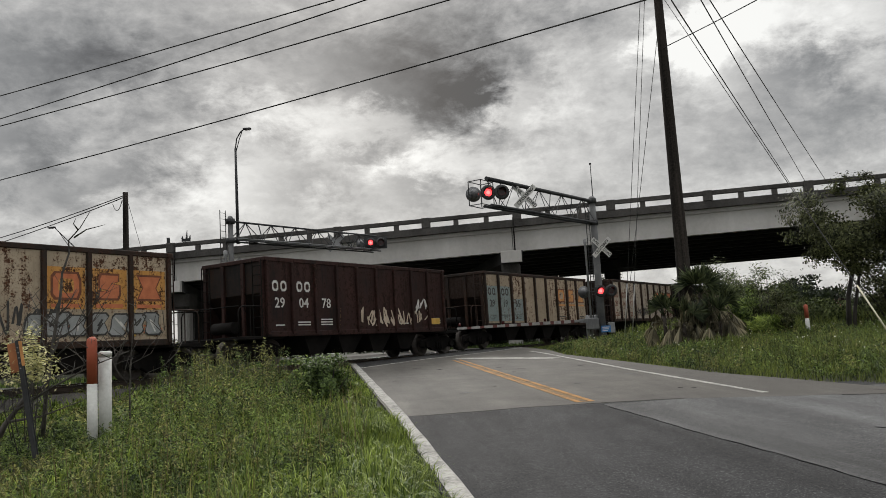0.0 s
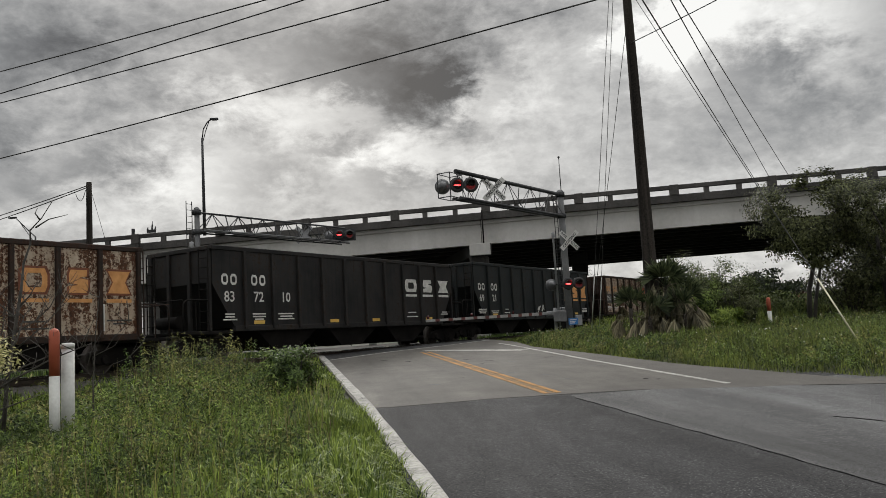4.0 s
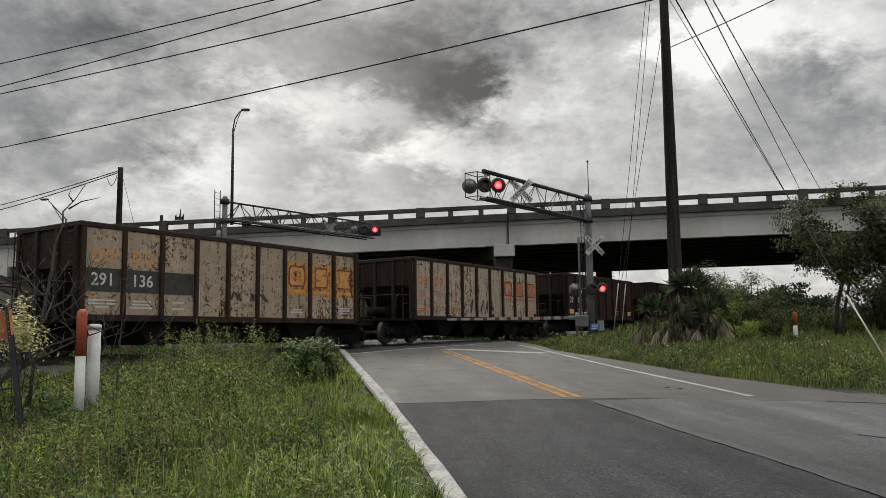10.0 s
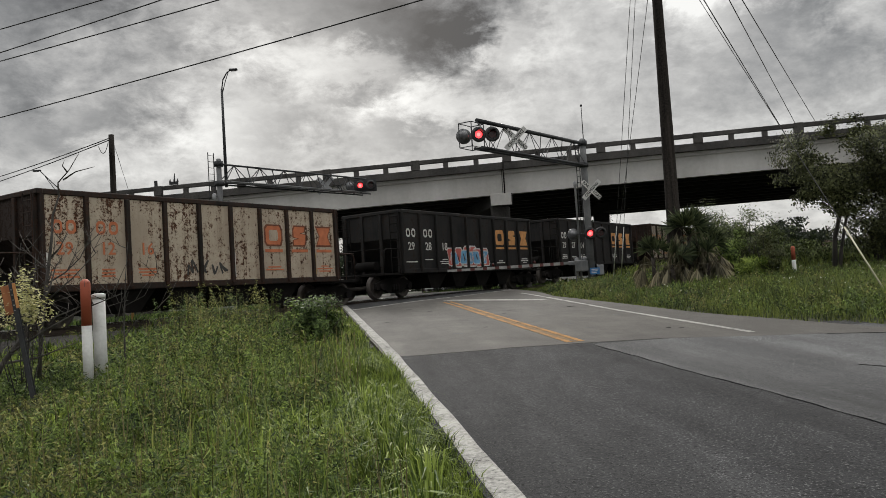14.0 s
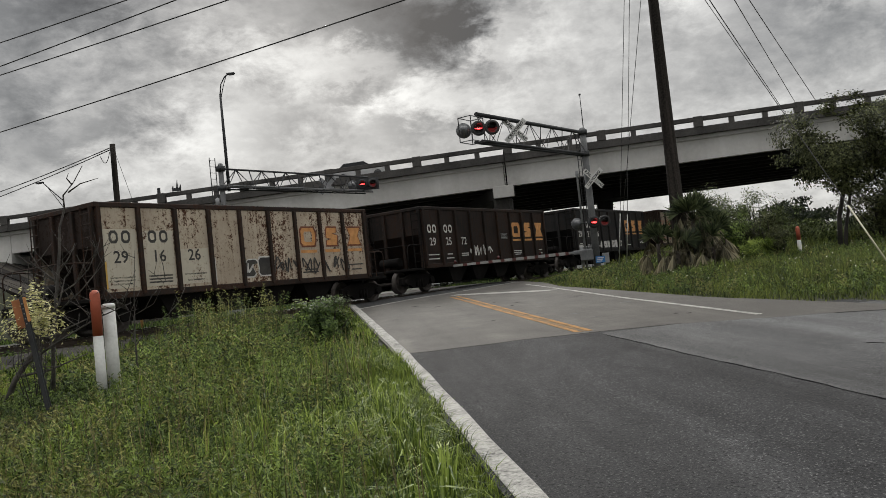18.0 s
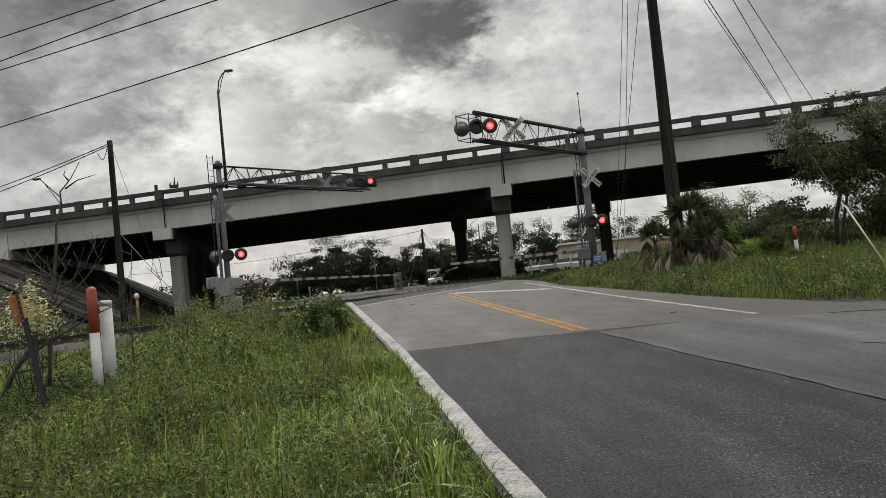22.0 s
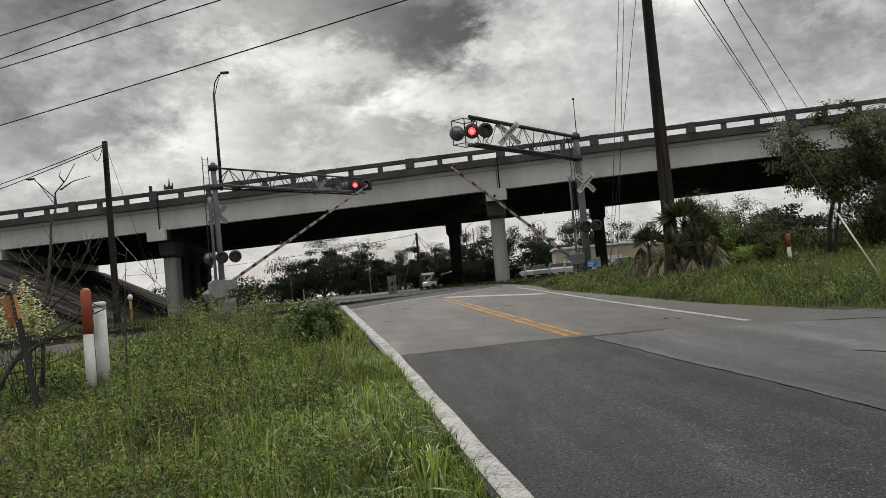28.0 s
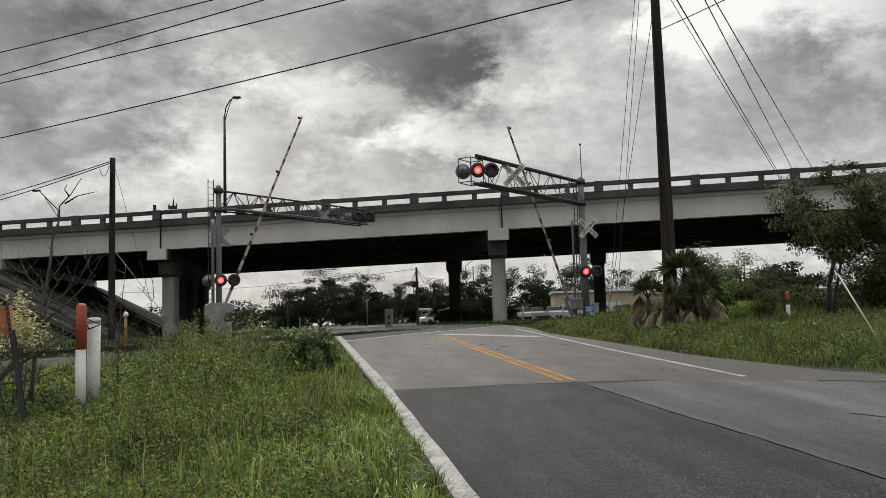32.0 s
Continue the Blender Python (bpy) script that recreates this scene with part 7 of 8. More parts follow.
def make_right_verge():
    out = []
    for u0, u1, w0, w1, n, hb, wd in ((11, 24, 8.4, 18, 46000, 0.34, 0.014), (24, 31, 8.2, 26, 26000, 0.28, 0.026), (31, 42, 8.2, 14.5, 12000, 0.2, 0.03), (30, 40, 14.5, 30, 16000, 0.5, 0.036), (8, 14, 14, 34, 10000, 0.3, 0.022)):
        u, w, xy = field(u0, u1, w0, w1, n, RNG)
        er = np.array([edge_right(a) for a in u])
        p = patchy(xy, 0.4, 31.0)
        keep = in_sight(xy) & (w > er + 0.02 + 0.12 * p) & (off_track(xy) > 2.8)
        h = hb * (0.7 + 0.6 * np.clip((w - er) / 4, 0, 1) + 0.5 * p) * RNG.uniform(0.5, 1.25, n) * np.clip(0.45 + (w - er) * 0.5, 0.45, 1)
        xy, h = xy[keep], h[keep]
        v, f = blades(xy, heights(xy) - 0.02, h, np.full(len(xy), wd) * RNG.uniform(0.6, 1.4, len(xy)), RNG.uniform(0.15, 0.7, len(xy)), RNG)
        out.append((v, f, 0))
    u, w, xy = field(12, 33, 8.8, 24, 5200, RNG)
    er = np.array([edge_right(a) for a in u])
    xy = xy[(w > er + 0.5) & (off_track(xy) > 3) & (patchy(xy, 0.3, 51.0) > -0.12)]
    for u0, u1, n in ((11.5, 22, 900), (22, 33, 640)):
        for v, f, h in clumps(u0, u1, 9.2, 24, n, 0.2, 0.48, 6, 28, 0.064, 0.15, 0.34, RNG):
            out.append((v, f, (1, 3, 3, 4)[h]))
    # small pale flowers scattered through it
    xy2 = np.repeat(xy[::30], 3, 0) + RNG.normal(0, 0.5, (len(xy[::30]) * 3, 2))
    c = np.concatenate([xy2, (heights(xy2) + RNG.uniform(0.3, 0.55, len(xy2)))[:, None]], 1)
    v, f = leaves(c, RNG.normal(size=c.shape), np.full(len(c), 0.04), RNG, 0.9)
    out.append((v, f, 2))
    grass_sheet("verge_grass", "uncut grass and small white flowers across the road", out, ["grass_right", "weed", "flower", "weed_dark", "weed_olive"])
    # grass beyond the track
    out = []
    u, w, xy = field(34, 75, -34, 30, 34000, RNG)
    keep = (off_track(xy) < -2.9) & ((w < 0.9) | (w > 9.4)) & (off_track(xy) > -40)
    xy = xy[keep]
    hz = heights(xy)
    low = hz < 2.3
    xy, hz = xy[low], hz[low]
    v, f = blades(xy, hz, RNG.uniform(0.1, 0.32, len(xy)), np.full(len(xy), 0.06), RNG.uniform(0.1, 0.6, len(xy)), RNG)
    out.append((v, f, 0))
    grass_sheet("lineside_grass", "rough grass beyond the railway track", out, ["weed_dark"])


M["grass_pale"] = leafy("arching_grass", (0.045, 0.08, 0.014), (0.30, 0.38, 0.075))
M["flower"] = surface("white_petals", tones((0.6, 0.6, 0.5), (0.8, 0.8, 0.7)), 4, 0.7)
M["leaf_pale"] = leafy("pale_young_leaves", (0.2, 0.23, 0.16), (0.42, 0.44, 0.34))
make_left_verge()
make_weeds()
make_right_verge()

# leafy bush by the near road edge
M["palm_trunk"] = surface("shaggy_palm_trunk", tones((0.015, 0.012, 0.01), (0.05, 0.04, 0.032)), 6, 0.95, 0.02, 30)
M["bush"] = leafy("bush_leaves", (0.014, 0.03, 0.008), (0.15, 0.22, 0.06))
shrub("roadside_bush", *plan(15.0, -0.05), 1.2, 1.1, 6500, 0.065, "bush", "leafy green roadside bush with pale tops beside the edge line", 11, 13, lumps=42, tips_mat="leaf_pale")
shrub("roadside_bush", *plan(17.6, -0.5), 0.9, 1.1, 1600, 0.08, "weed", "low leafy bush in the verge grass", 12, 7)

# palms, shrubs and tree on the far side of the road
fan_palm(8.4, 27.7, 1.8, 0.84, 26, 34, 3, "fan palm with stiff green fans over a skirt of dead fronds")
fan_palm(9.2, 28.1, 1.25, 0.85, 16, 20, 4, "fan palm with drooping green and brown fronds", 1.0)
fan_palm(7.65, 27.3, 0.8, 0.95, 4, 30, 5, "low fan palm, mostly dead brown fronds", 1.0)
fan_palm(8.8, 27.1, 0.8, 0.9, 5, 28, 6, "low fan palm, mostly dead brown fronds", 1.0)
fan_palm(7.25, 28.2, 1.1, 0.8, 10, 14, 7, "small fan palm with arching brown fronds", 1.2)
shrub("tall_shrub", 10.3, 30.8, 2.6, 2.1, 6500, 0.14, "foliage_light", "tall feathery green shrub behind the palms", 21, 16, 0.1, lumps=48, aspect=0.25)
shrub("tall_shrub", 11.8, 31.4, 2.9, 2.3, 6500, 0.14, "foliage_light", "tall feathery green shrub behind the palms", 22, 16, 0.1, lumps=48, aspect=0.25)
shrub("tall_shrub", 12.7, 31.0, 2.1, 1.9, 4500, 0.13, "foliage_light", "feathery green shrub beside the marker post", 23, 12, 0.05, lumps=36, aspect=0.25)
shrub("tall_shrub", 9.9, 29.6, 1.9, 1.9, 5000, 0.13, "weed", "low tangled green shrub behind the palms", 28, 11, 0.0, lumps=36, aspect=0.3)
shrub("tall_shrub", 11.4, 29.4, 1.7, 2.0, 5500, 0.13, "foliage_tree", "dark tangled shrub with brown stems", 24, 14, 0.0, lumps=36, aspect=0.25)
shrub("grass_tussock", 10.4, 28.4, 1.1, 1.5, 1700, 0.36, "grass_pale", "bright tussock of tall grass beside the palms", 29, 5, 0.0, "grass", 30, 0.09)
shrub("tall_shrub", 15.5, 34.5, 1.5, 3.4, 6000, 0.13, "foliage_light", "rounded green shrub by the tree", 25, 9)
shrub("tall_shrub", 18.5, 33.0, 1.6, 3.6, 7000, 0.13, "foliage_light", "rounded green shrub under the tree", 26, 9)
shrub("tall_shrub", 22.0, 36.0, 2.5, 4.6, 5000, 0.16, "foliage", "dense dark green shrub", 27, 9)
shrub("tall_shrub", 19.6, 45.0, 2.6, 4.5, 7000, 0.2, "foliage", "dense dark green rounded shrub beyond the tree", 30, 9, lumps=40)
shrub("tall_shrub", 17.3, 32.2, 3.3, 3.2, 8000, 0.12, "foliage_tree", "dark tangled undergrowth below the trees", 33, 12, 0.0, lumps=44)
shrub("tall_shrub", 19.9, 33.2, 3.6, 3.6, 8000, 0.12, "foliage_tree", "dark tangled undergrowth below the trees", 34, 12, 0.0, lumps=44)
tr = tree("roadside_tree", 14.9, 31.0, 6.1, 4.6, 2.7, 22000, 0.12, "foliage_tree", "dark green roadside tree with a slender twin trunk", 31, 10, 0.085, 0.55)
part("trunk", pipe(bmesh.new(), [(0.22, 0.1, -0.3), (0.4, 0.1, 0.9), (0.75, 0.15, 2.2), (1.2, 0.2, 3.4)], [0.085, 0.07, 0.055, 0.02], 8), "bark", tr)
tree("roadside_tree", 18.6, 31.6, 6.0, 5.2, 1.6, 24000, 0.11, "foliage_tree", "dark green roadside tree with a full crown", 32, 8, 0.14, -0.2)

# woods and trees beyond the bridge: x, y, height, width
for n, (x, y, h, w) in enumerate(((-19.5, 128, 9.8, 15), (-13, 136, 8.6, 12), (-27, 150, 7, 10), (-5.5, 150, 8.0, 12), (-33, 170, 5.5, 10), (3, 160, 8.6, 14), (10, 165, 11.5, 16), (19, 158, 11.0, 16),
                                  (-1, 175, 9.5, 14), (30, 150, 12, 18), (27, 172, 10, 15), (39, 148, 8.6, 14), (66, 130, 5.5, 12), (80, 132, 6.5, 14), (95, 136, 8, 16), (52, 140, 4.5, 12), (-45, 190, 6, 12), (-60, 200, 6, 14), (-22, 178, 6.5, 12))):
    tree("far_tree", x, y, h, w, h * 0.04, 13500 if abs(x) < 45 else 6000, 0.34, "foliage", "dark green tree beyond the bridge", 50 + n, 7, 0.3, 0, 1.3)


def make_far_woods():
    """A dark belt of woodland that closes the view under the bridge."""
    rng = np.random.default_rng(91)
    cs = []
    for k in range(150):
        x = rng.uniform(-150, 190)
        y = 185 + rng.uniform(0, 25) + abs(x) * 0.1
        h = rng.uniform(4.0, 7.5) + 2.0 * noise.noise(Vector((x * 0.04, 0.5, 0)))
        r = rng.uniform(3.0, 5.0)
        c = np.clip(rng.normal(0, 1, (400, 3)), -1.6, 1.6) * np.array([r * 0.55, r * 0.4, h * 0.26]) + np.array([x, y, 1.2 + h * 0.5])
        low = np.stack([rng.uniform(x - r, x + r, 60), rng.uniform(y - 3, y, 60), rng.uniform(0.6, 2.6, 60)], 1)
        cs += [c[c[:, 2] > 1.0], low]
    c = np.concatenate(cs)
    v, f = leaves(c, rng.normal(size=c.shape), np.full(len(c), 0.62), rng, 0.65)
    ob = new("far_woods", sheet_mesh("far_woods", v, f, "foliage"))
    tagged(ob, "dark belt of distant woodland beyond the bridge", "woods", kind="stuff")


make_far_woods()
# low shrubs along the line beyond the crossing
for n, (x, y, h, w) in enumerate(((2.6, 63, 1.3, 3.0), (5.2, 66, 1.3, 3.0), (0.2, 70, 1.4, 3.6), (17.5, 56, 1.5, 4.0), (21, 54, 2.2, 5.0))):
    shrub("lineside_shrub", x, y, h, w, 2600, 0.2, "foliage", "dark low shrub beside the line beyond the crossing", 120 + n, 7)


# ---- markers, posts and dead wood on the near verge ----
def round_post(name, x, y, top, r, bands, label, category="marker post"):
    """A plastic post with a domed head; bands: (height from, height to, material)."""
    z = ground_z(x, y)
    th = thing(name, label, category, Matrix.Translation((x, y, z)))
    h = top - z
    for a, b, m in bands:
        lo, hi = (a * h if a else -0.2), b * h
        prof = [(r, lo), (r, hi)] if b < 1 else [(r, lo), (r, hi - r * 0.9), (r * 0.86, hi - r * 0.45), (r * 0.5, hi - r * 0.1), (r * 0.1, hi)]
        part("sleeve" if b == 1 else "shaft", lathe(bmesh.new(), prof, Matrix.Identity(4), 16), m, th)
    return th


round_post("marker_post", -5.52, 12.2, 2.22, 0.075, [(0.0, 0.58, "white"), (0.582, 1.0, "orange")], "white utility marker post with an orange domed top")
pw = round_post("marker_post", -5.42, 12.42, 1.97, 0.095, [(0.0, 0.97, "white")], "thick plain white utility marker post")
part("cap", lathe(bmesh.new(), [(0.102, 0), (0.102, 0.07), (0.06, 0.085)], Matrix.Translation((0, 0, 1.97 - ground_z(-5.42, 12.42) - 0.06)), 16), "white", pw)
yp = round_post("yellow_marker", -13.85, 35.0, 2.5, 0.06, [(0.0, 0.93, "line_yellow")], "thin yellow marker rod with a pale knob")
part("knob", lathe(bmesh.new(), [(0.04, 0), (0.11, 0.05), (0.12, 0.15), (0.05, 0.26)], Matrix.Translation((0, 0, 2.4 - ground_z(-13.85, 35.0) - 0.04)), 10), "white", yp)
round_post("marker_post", 12.95, 30.0, 2.52, 0.075, [(0.0, 0.55, "white"), (0.552, 1.0, "orange")], "white marker post with an orange top across the road")
round_post("wooden_stake", 10.7, 30.0, 2.62, 0.07, [(0.0, 0.99, "rust_post")], "short rusty brown post in the shrubs")


M["sign_orange"] = surface("weathered_orange_sheet", tones((0.27, 0.095, 0.035), (0.42, 0.16, 0.06)), 3, 0.7, fine=0.4)


def make_sign_post():
    x, y = -5.62, 10.8
    z = ground_z(x, y)
    th = thing("sign_post", "leaning galvanised channel post with a small orange plate", "sign post", pose(x, y, z, 0, -9, 0))
    bm = bmesh.new()
    h = 2.2 - z
    for x0, x1, y0, y1 in ((-0.028, 0.028, -0.005, 0.005), (-0.028, -0.021, 0.005, 0.032), (0.021, 0.028, 0.005, 0.032), (-0.042, -0.028, 0.026, 0.032), (0.028, 0.042, 0.026, 0.032)):
        box(bm, x0, x1, y0, y1, -0.3, h)
    part("channel", bm, "galv_dark", th)
    part("plate", box(bmesh.new(), -0.17, -0.03, 0.05, 0.058, h - 0.42, h - 0.02, 0.004), "sign_orange", th, "small orange plate seen from behind")
    part("plate", box(bmesh.new(), 0.03, 0.075, -0.03, -0.022, h - 0.36, h - 0.02, 0.004), "mark_orange", th, "narrow pale orange plate")
    for k in range(5):
        part("bolt", tube(bmesh.new(), (0, -0.008, h - 0.1 - k * 0.07), (0, -0.02, h - 0.1 - k * 0.07), 0.008, sides=6), "galv", th)


make_sign_post()


def bare_tree(name, x, y, stem, limbs, twigs, r, label, seed, bare_above=99.0):
    """A leafless sapling: a bent stem, a few limbs, and twigs that fork at random."""
    rng = random.Random(seed)
    z = ground_z(x, y)
    th = thing(name, label, "bare tree", Matrix.Translation((x, y, z)))
    n = len(stem)
    part("trunk", pipe(bmesh.new(), stem, [r * (1 - 0.85 * k / (n - 1)) for k in range(n)], 7), "dead_bark", th)
    spots = []
    for pts in limbs:
        m = len(pts)
        part("limb", pipe(bmesh.new(), pts, [r * 0.42 * (1 - 0.75 * k / (m - 1)) for k in range(m)], 6), "dead_bark", th)
        for a, b in zip(pts, pts[1:]):
            spots.append((Vector(a), Vector(b)))
    for a, b in zip(stem, stem[1:]):
        spots.append((Vector(a), Vector(b)))
    for k in range(twigs):
        a, b = rng.choice(spots)
        p = a.lerp(b, rng.random())
        if p.z < 0.35 or p.z + z > bare_above:
            continue
        d = Vector((rng.uniform(-1, 1), rng.uniform(-0.7, 0.7), rng.uniform(0.0, 1.2))).normalized()
        ln = rng.uniform(0.2, 0.65)
        q = p + d * ln * 0.5 + Vector((rng.uniform(-0.05, 0.05), 0, rng.uniform(-0.03, 0.06)))
        e = p + d * ln + Vector((rng.uniform(-0.08, 0.08), 0, rng.uniform(0, 0.15)))
        bm = pipe(bmesh.new(), [p, q, e], [0.007, 0.005, 0.0025], 5)
        f = q + Vector((rng.uniform(-0.25, 0.25), rng.uniform(-0.1, 0.1), rng.uniform(0.05, 0.25)))
        pipe(bm, [q, f], [0.005, 0.002], 4)
        part("twig", bm, "dead_bark", th)
    return th


M["dead_bark"] = surface("dead_grey_bark", tones((0.015, 0.013, 0.011), (0.11, 0.1, 0.09)), 5, 0.9, 0.004, 40)
M["vine"] = leafy("yellow_green_leaves", (0.3, 0.3, 0.10), (0.78, 0.74, 0.42))
SX, SY = -6.45, 12.5


def rise(*pts):
    """World x, z pairs in the sapling's upright plane, from its foot."""
    z = ground_z(SX, SY)
    return [(x - SX, 0.12 * math.sin(3.0 * k + x), zz - z) for k, (x, zz) in enumerate(pts)]


bare_tree("dead_sapling", SX, SY, [(0, 0, -0.1)] + rise((-6.36, 1.5), (-6.3, 2.0), (-6.2, 2.5), (-6.17, 2.9), (-6.1, 3.25), (-6.04, 3.57), (-5.99, 3.76), (-5.87, 3.97), (-5.65, 4.2)),
          [rise((-5.95, 3.82), (-5.71, 3.92), (-5.46, 4.0)), rise((-5.89, 3.94), (-5.93, 4.03), (-5.91, 4.12)),
           rise((-6.25, 2.2), (-5.95, 2.35), (-5.73, 2.57), (-5.52, 2.91)), rise((-6.3, 1.9), (-5.84, 2.25), (-5.45, 2.68)), rise((-6.34, 1.6), (-5.9, 1.75), (-5.47, 1.92), (-5.04, 2.15)),
           rise((-6.22, 2.4), (-6.45, 2.6), (-6.61, 2.8)), rise((-6.19, 2.6), (-6.02, 2.75), (-5.9, 3.0)), rise((-6.3, 2.0), (-6.6, 2.2), (-6.75, 2.5))], 46, 0.034, "leafless grey dead sapling on the verge", 3, 2.9)
bare_tree("dead_sapling", -7.6, 12.0, [(0, 0, -0.1), (0.15, 0, 0.7), (0.35, 0, 1.4), (0.3, 0, 2.2), (0.15, 0, 3.1)], [[(0.15, 0, 0.7), (0.5, 0, 1.0), (0.9, 0, 1.2)], [(0.35, 0, 1.4), (0.7, 0, 1.8), (0.8, 0, 2.2)]], 16, 0.03, "thin leafless dead sapling", 5)
bare_tree("dead_sapling", -5.28, 13.0, [(0, 0, -0.1), (0.0, 0, 0.8), (0.05, 0, 1.6), (0.12, 0, 2.25)], [[(0, 0, 0.7), (0.3, 0, 1.05), (0.55, 0.1, 1.15), (0.68, 0.1, 1.4)], [(0, 0, 0.85), (-0.2, 0, 1.1), (-0.3, 0, 1.35)], [(0.02, 0, 1.2), (0.35, 0, 1.35), (0.6, 0, 1.75)]], 9, 0.018, "thin grey leafless sapling by the marker posts", 6)
bare_tree("dead_sapling", -7.1, 12.2, [(0, 0, -0.1), (0.25, 0, 0.45), (0.55, 0.05, 0.85), (0.72, 0.05, 1.2), (0.8, 0, 1.7)],
          [[(0.4, 0, 0.65), (0.9, 0.05, 0.95), (1.5, 0.1, 1.25), (2.1, 0.1, 1.45)], [(0.55, 0.05, 0.85), (0.35, 0.1, 1.3), (0.3, 0.1, 1.75)], [(0.72, 0.05, 1.2), (1.0, 0.05, 1.55), (1.15, 0, 1.95)],
           [(0.3, 0, 0.5), (0.8, 0, 0.55), (1.4, 0.05, 0.75)]], 60, 0.055, "leaning dead trunk with many bare grey twigs", 9)
shrub("vine_clump", -6.45, 12.0, 2.3, 1.5, 420, 0.06, "vine", "sparse pale leaves among the dead twigs", 43, 6, 0.5, "vine", 24, stem_r=0.25)
shrub("vine_clump", -5.95, 11.2, 2.15, 0.75, 850, 0.07, "vine", "yellow-green vine leaves climbing the sign post", 41, 6, 0.62, "vine", 18, stem_r=0.25)

# ---- what stands beyond the bridge ----
def make_car(x, y, yaw, color, label, length=4.6, height=1.45, name="parked_car", z=None):
    z = ground_z(x, y) if z is None else z
    th = thing(name, label, "car", pose(x, y, z, 0, 0, yaw), "parked cars" if name == "parked_car" else "")
    h, w = length / 2, 0.9
    side = [(-h, 0.35), (-h, 0.8), (-h + 0.35, 0.95), (-h * 0.15 - 0.55, 1.0), (h - 1.3, 0.98), (h - 0.15, 0.78), (h, 0.6), (h, 0.35)]
    bm = bmesh.new()
    a = [bm.verts.new((px, -w, pz)) for px, pz in side]
    b = [bm.verts.new((px, w, pz)) for px, pz in side]
    bm.faces.new(a)
    bm.faces.new(b[::-1])
    for k in range(len(a)):
        bm.faces.new((a[k], b[k], b[(k + 1) % len(a)], a[(k + 1) % len(a)]))
    bmesh.ops.recalc_face_normals(bm, faces=bm.faces)
    part("body", bm, color, th)
    bm = bmesh.new()
    lo = [bm.verts.new((px, py, 0.97)) for px, py in ((-h + 0.4, -0.82), (h - 1.2, -0.82), (h - 1.2, 0.82), (-h + 0.4, 0.82))]
    hi = [bm.verts.new((px, py, height)) for px, py in ((-h + 0.95, -0.66), (h - 2.0, -0.66), (h - 2.0, 0.66), (-h + 0.95, 0.66))]
    for k in range(4):
        bm.faces.new((lo[k], lo[(k + 1) % 4], hi[(k + 1) % 4], hi[k]))
    part("glazing", bm, "car_glass", th)
    part("roof", box(bmesh.new(), -h + 0.93, h - 1.98, -0.68, 0.68, height + 0.002, height + 0.05, 0.02), color, th)
    for px in (-h + 0.85, h - 0.9):
        for py in (-0.82, 0.82):
            wheel = part("wheel", lathe(bmesh.new(), [(0.1, -0.1), (0.32, -0.1), (0.33, 0.1), (0.1, 0.1)], Matrix.Translation((px, py, 0.33)) @ pose(0, 0, 0, 90, 0, 0), 12), "black", th)
    return th


M["car_glass"] = surface("dark_car_glass", tones((0.008, 0.009, 0.01), (0.02, 0.022, 0.024)), 2, 0.5, spec=0.15)
M["car_white"] = surface("white_car_paint", tones((0.36, 0.36, 0.36), (0.5, 0.5, 0.5)), 1, 0.5, spec=0.2)
M["car_grey"] = surface("grey_car_paint", tones((0.2, 0.21, 0.22), (0.3, 0.31, 0.32)), 1, 0.25)
M["tan_wall"] = surface("tan_stucco", tones((0.32, 0.26, 0.19), (0.44, 0.37, 0.28)), 0.4, 0.9, 0.004, 12)
M["metal_roof"] = surface("pale_metal_roof", tones((0.45, 0.46, 0.46), (0.62, 0.62, 0.62)), 0.6, 0.5)
for x, y, yaw, c in ((7.9, 103, 82, "car_white"), (10.2, 104, 95, "car_white"), (12.2, 104, 88, "car_grey"), (14.3, 104, 93, "car_white"), (16.3, 105, 85, "car_white"), (18.5, 104, 97, "car_white"), (20.8, 105, 88, "car_grey"), (23.0, 104, 92, "car_white"), (25.4, 105, 86, "car_white"), (-1.0, 112, 30, "car_white")):
    make_car(x, y, yaw, c, "white parked car beyond the bridge" if c == "car_white" else "grey parked car beyond the bridge")


def make_building(x, y, w, d, h, yaw, wall, roof, label, bays):
    z = ground_z(x, y) - 0.2
    th = thing("low_building", label, "building", pose(x, y, z, 0, 0, yaw))
    part("wall", box(bmesh.new(), -w / 2, w / 2, 0, d, 0, h), wall, th)
    part("roof", box(bmesh.new(), -w / 2 - 0.3, w / 2 + 0.3, -0.3, d + 0.3, h + 0.003, h + 0.35, 0.03), roof, th)
    for k in range(bays):
        px = -w / 2 + w * (k + 0.5) / bays
        if k % 3 == 1:
            dr = part("roller_door", box(bmesh.new(), px - 1.2, px + 1.2, -0.06, -0.003, 0.05, 2.6), "metal_roof", th)
        else:
            wn = part("window", box(bmesh.new(), px - 0.6, px + 0.6, -0.07, -0.003, 1.1, 2.2), "white", th)
            part("pane", box(bmesh.new(), px - 0.52, px + 0.52, -0.09, -0.073, 1.18, 2.12), "car_glass", wn)
    return th


make_building(25.2, 128, 14.5, 9, 4.2, -4, "tan_wall", "metal_roof", "low tan stucco building beyond the bridge", 7)
make_building(39.6, 128, 12, 9, 3.6, -8, "tan_wall", "tan_wall", "low flat-roofed tan building", 5)
make_building(-1.4, 132, 4.4, 5, 2.3, 6, "concrete_dark", "metal_roof", "small pale metal-roofed shed", 3)


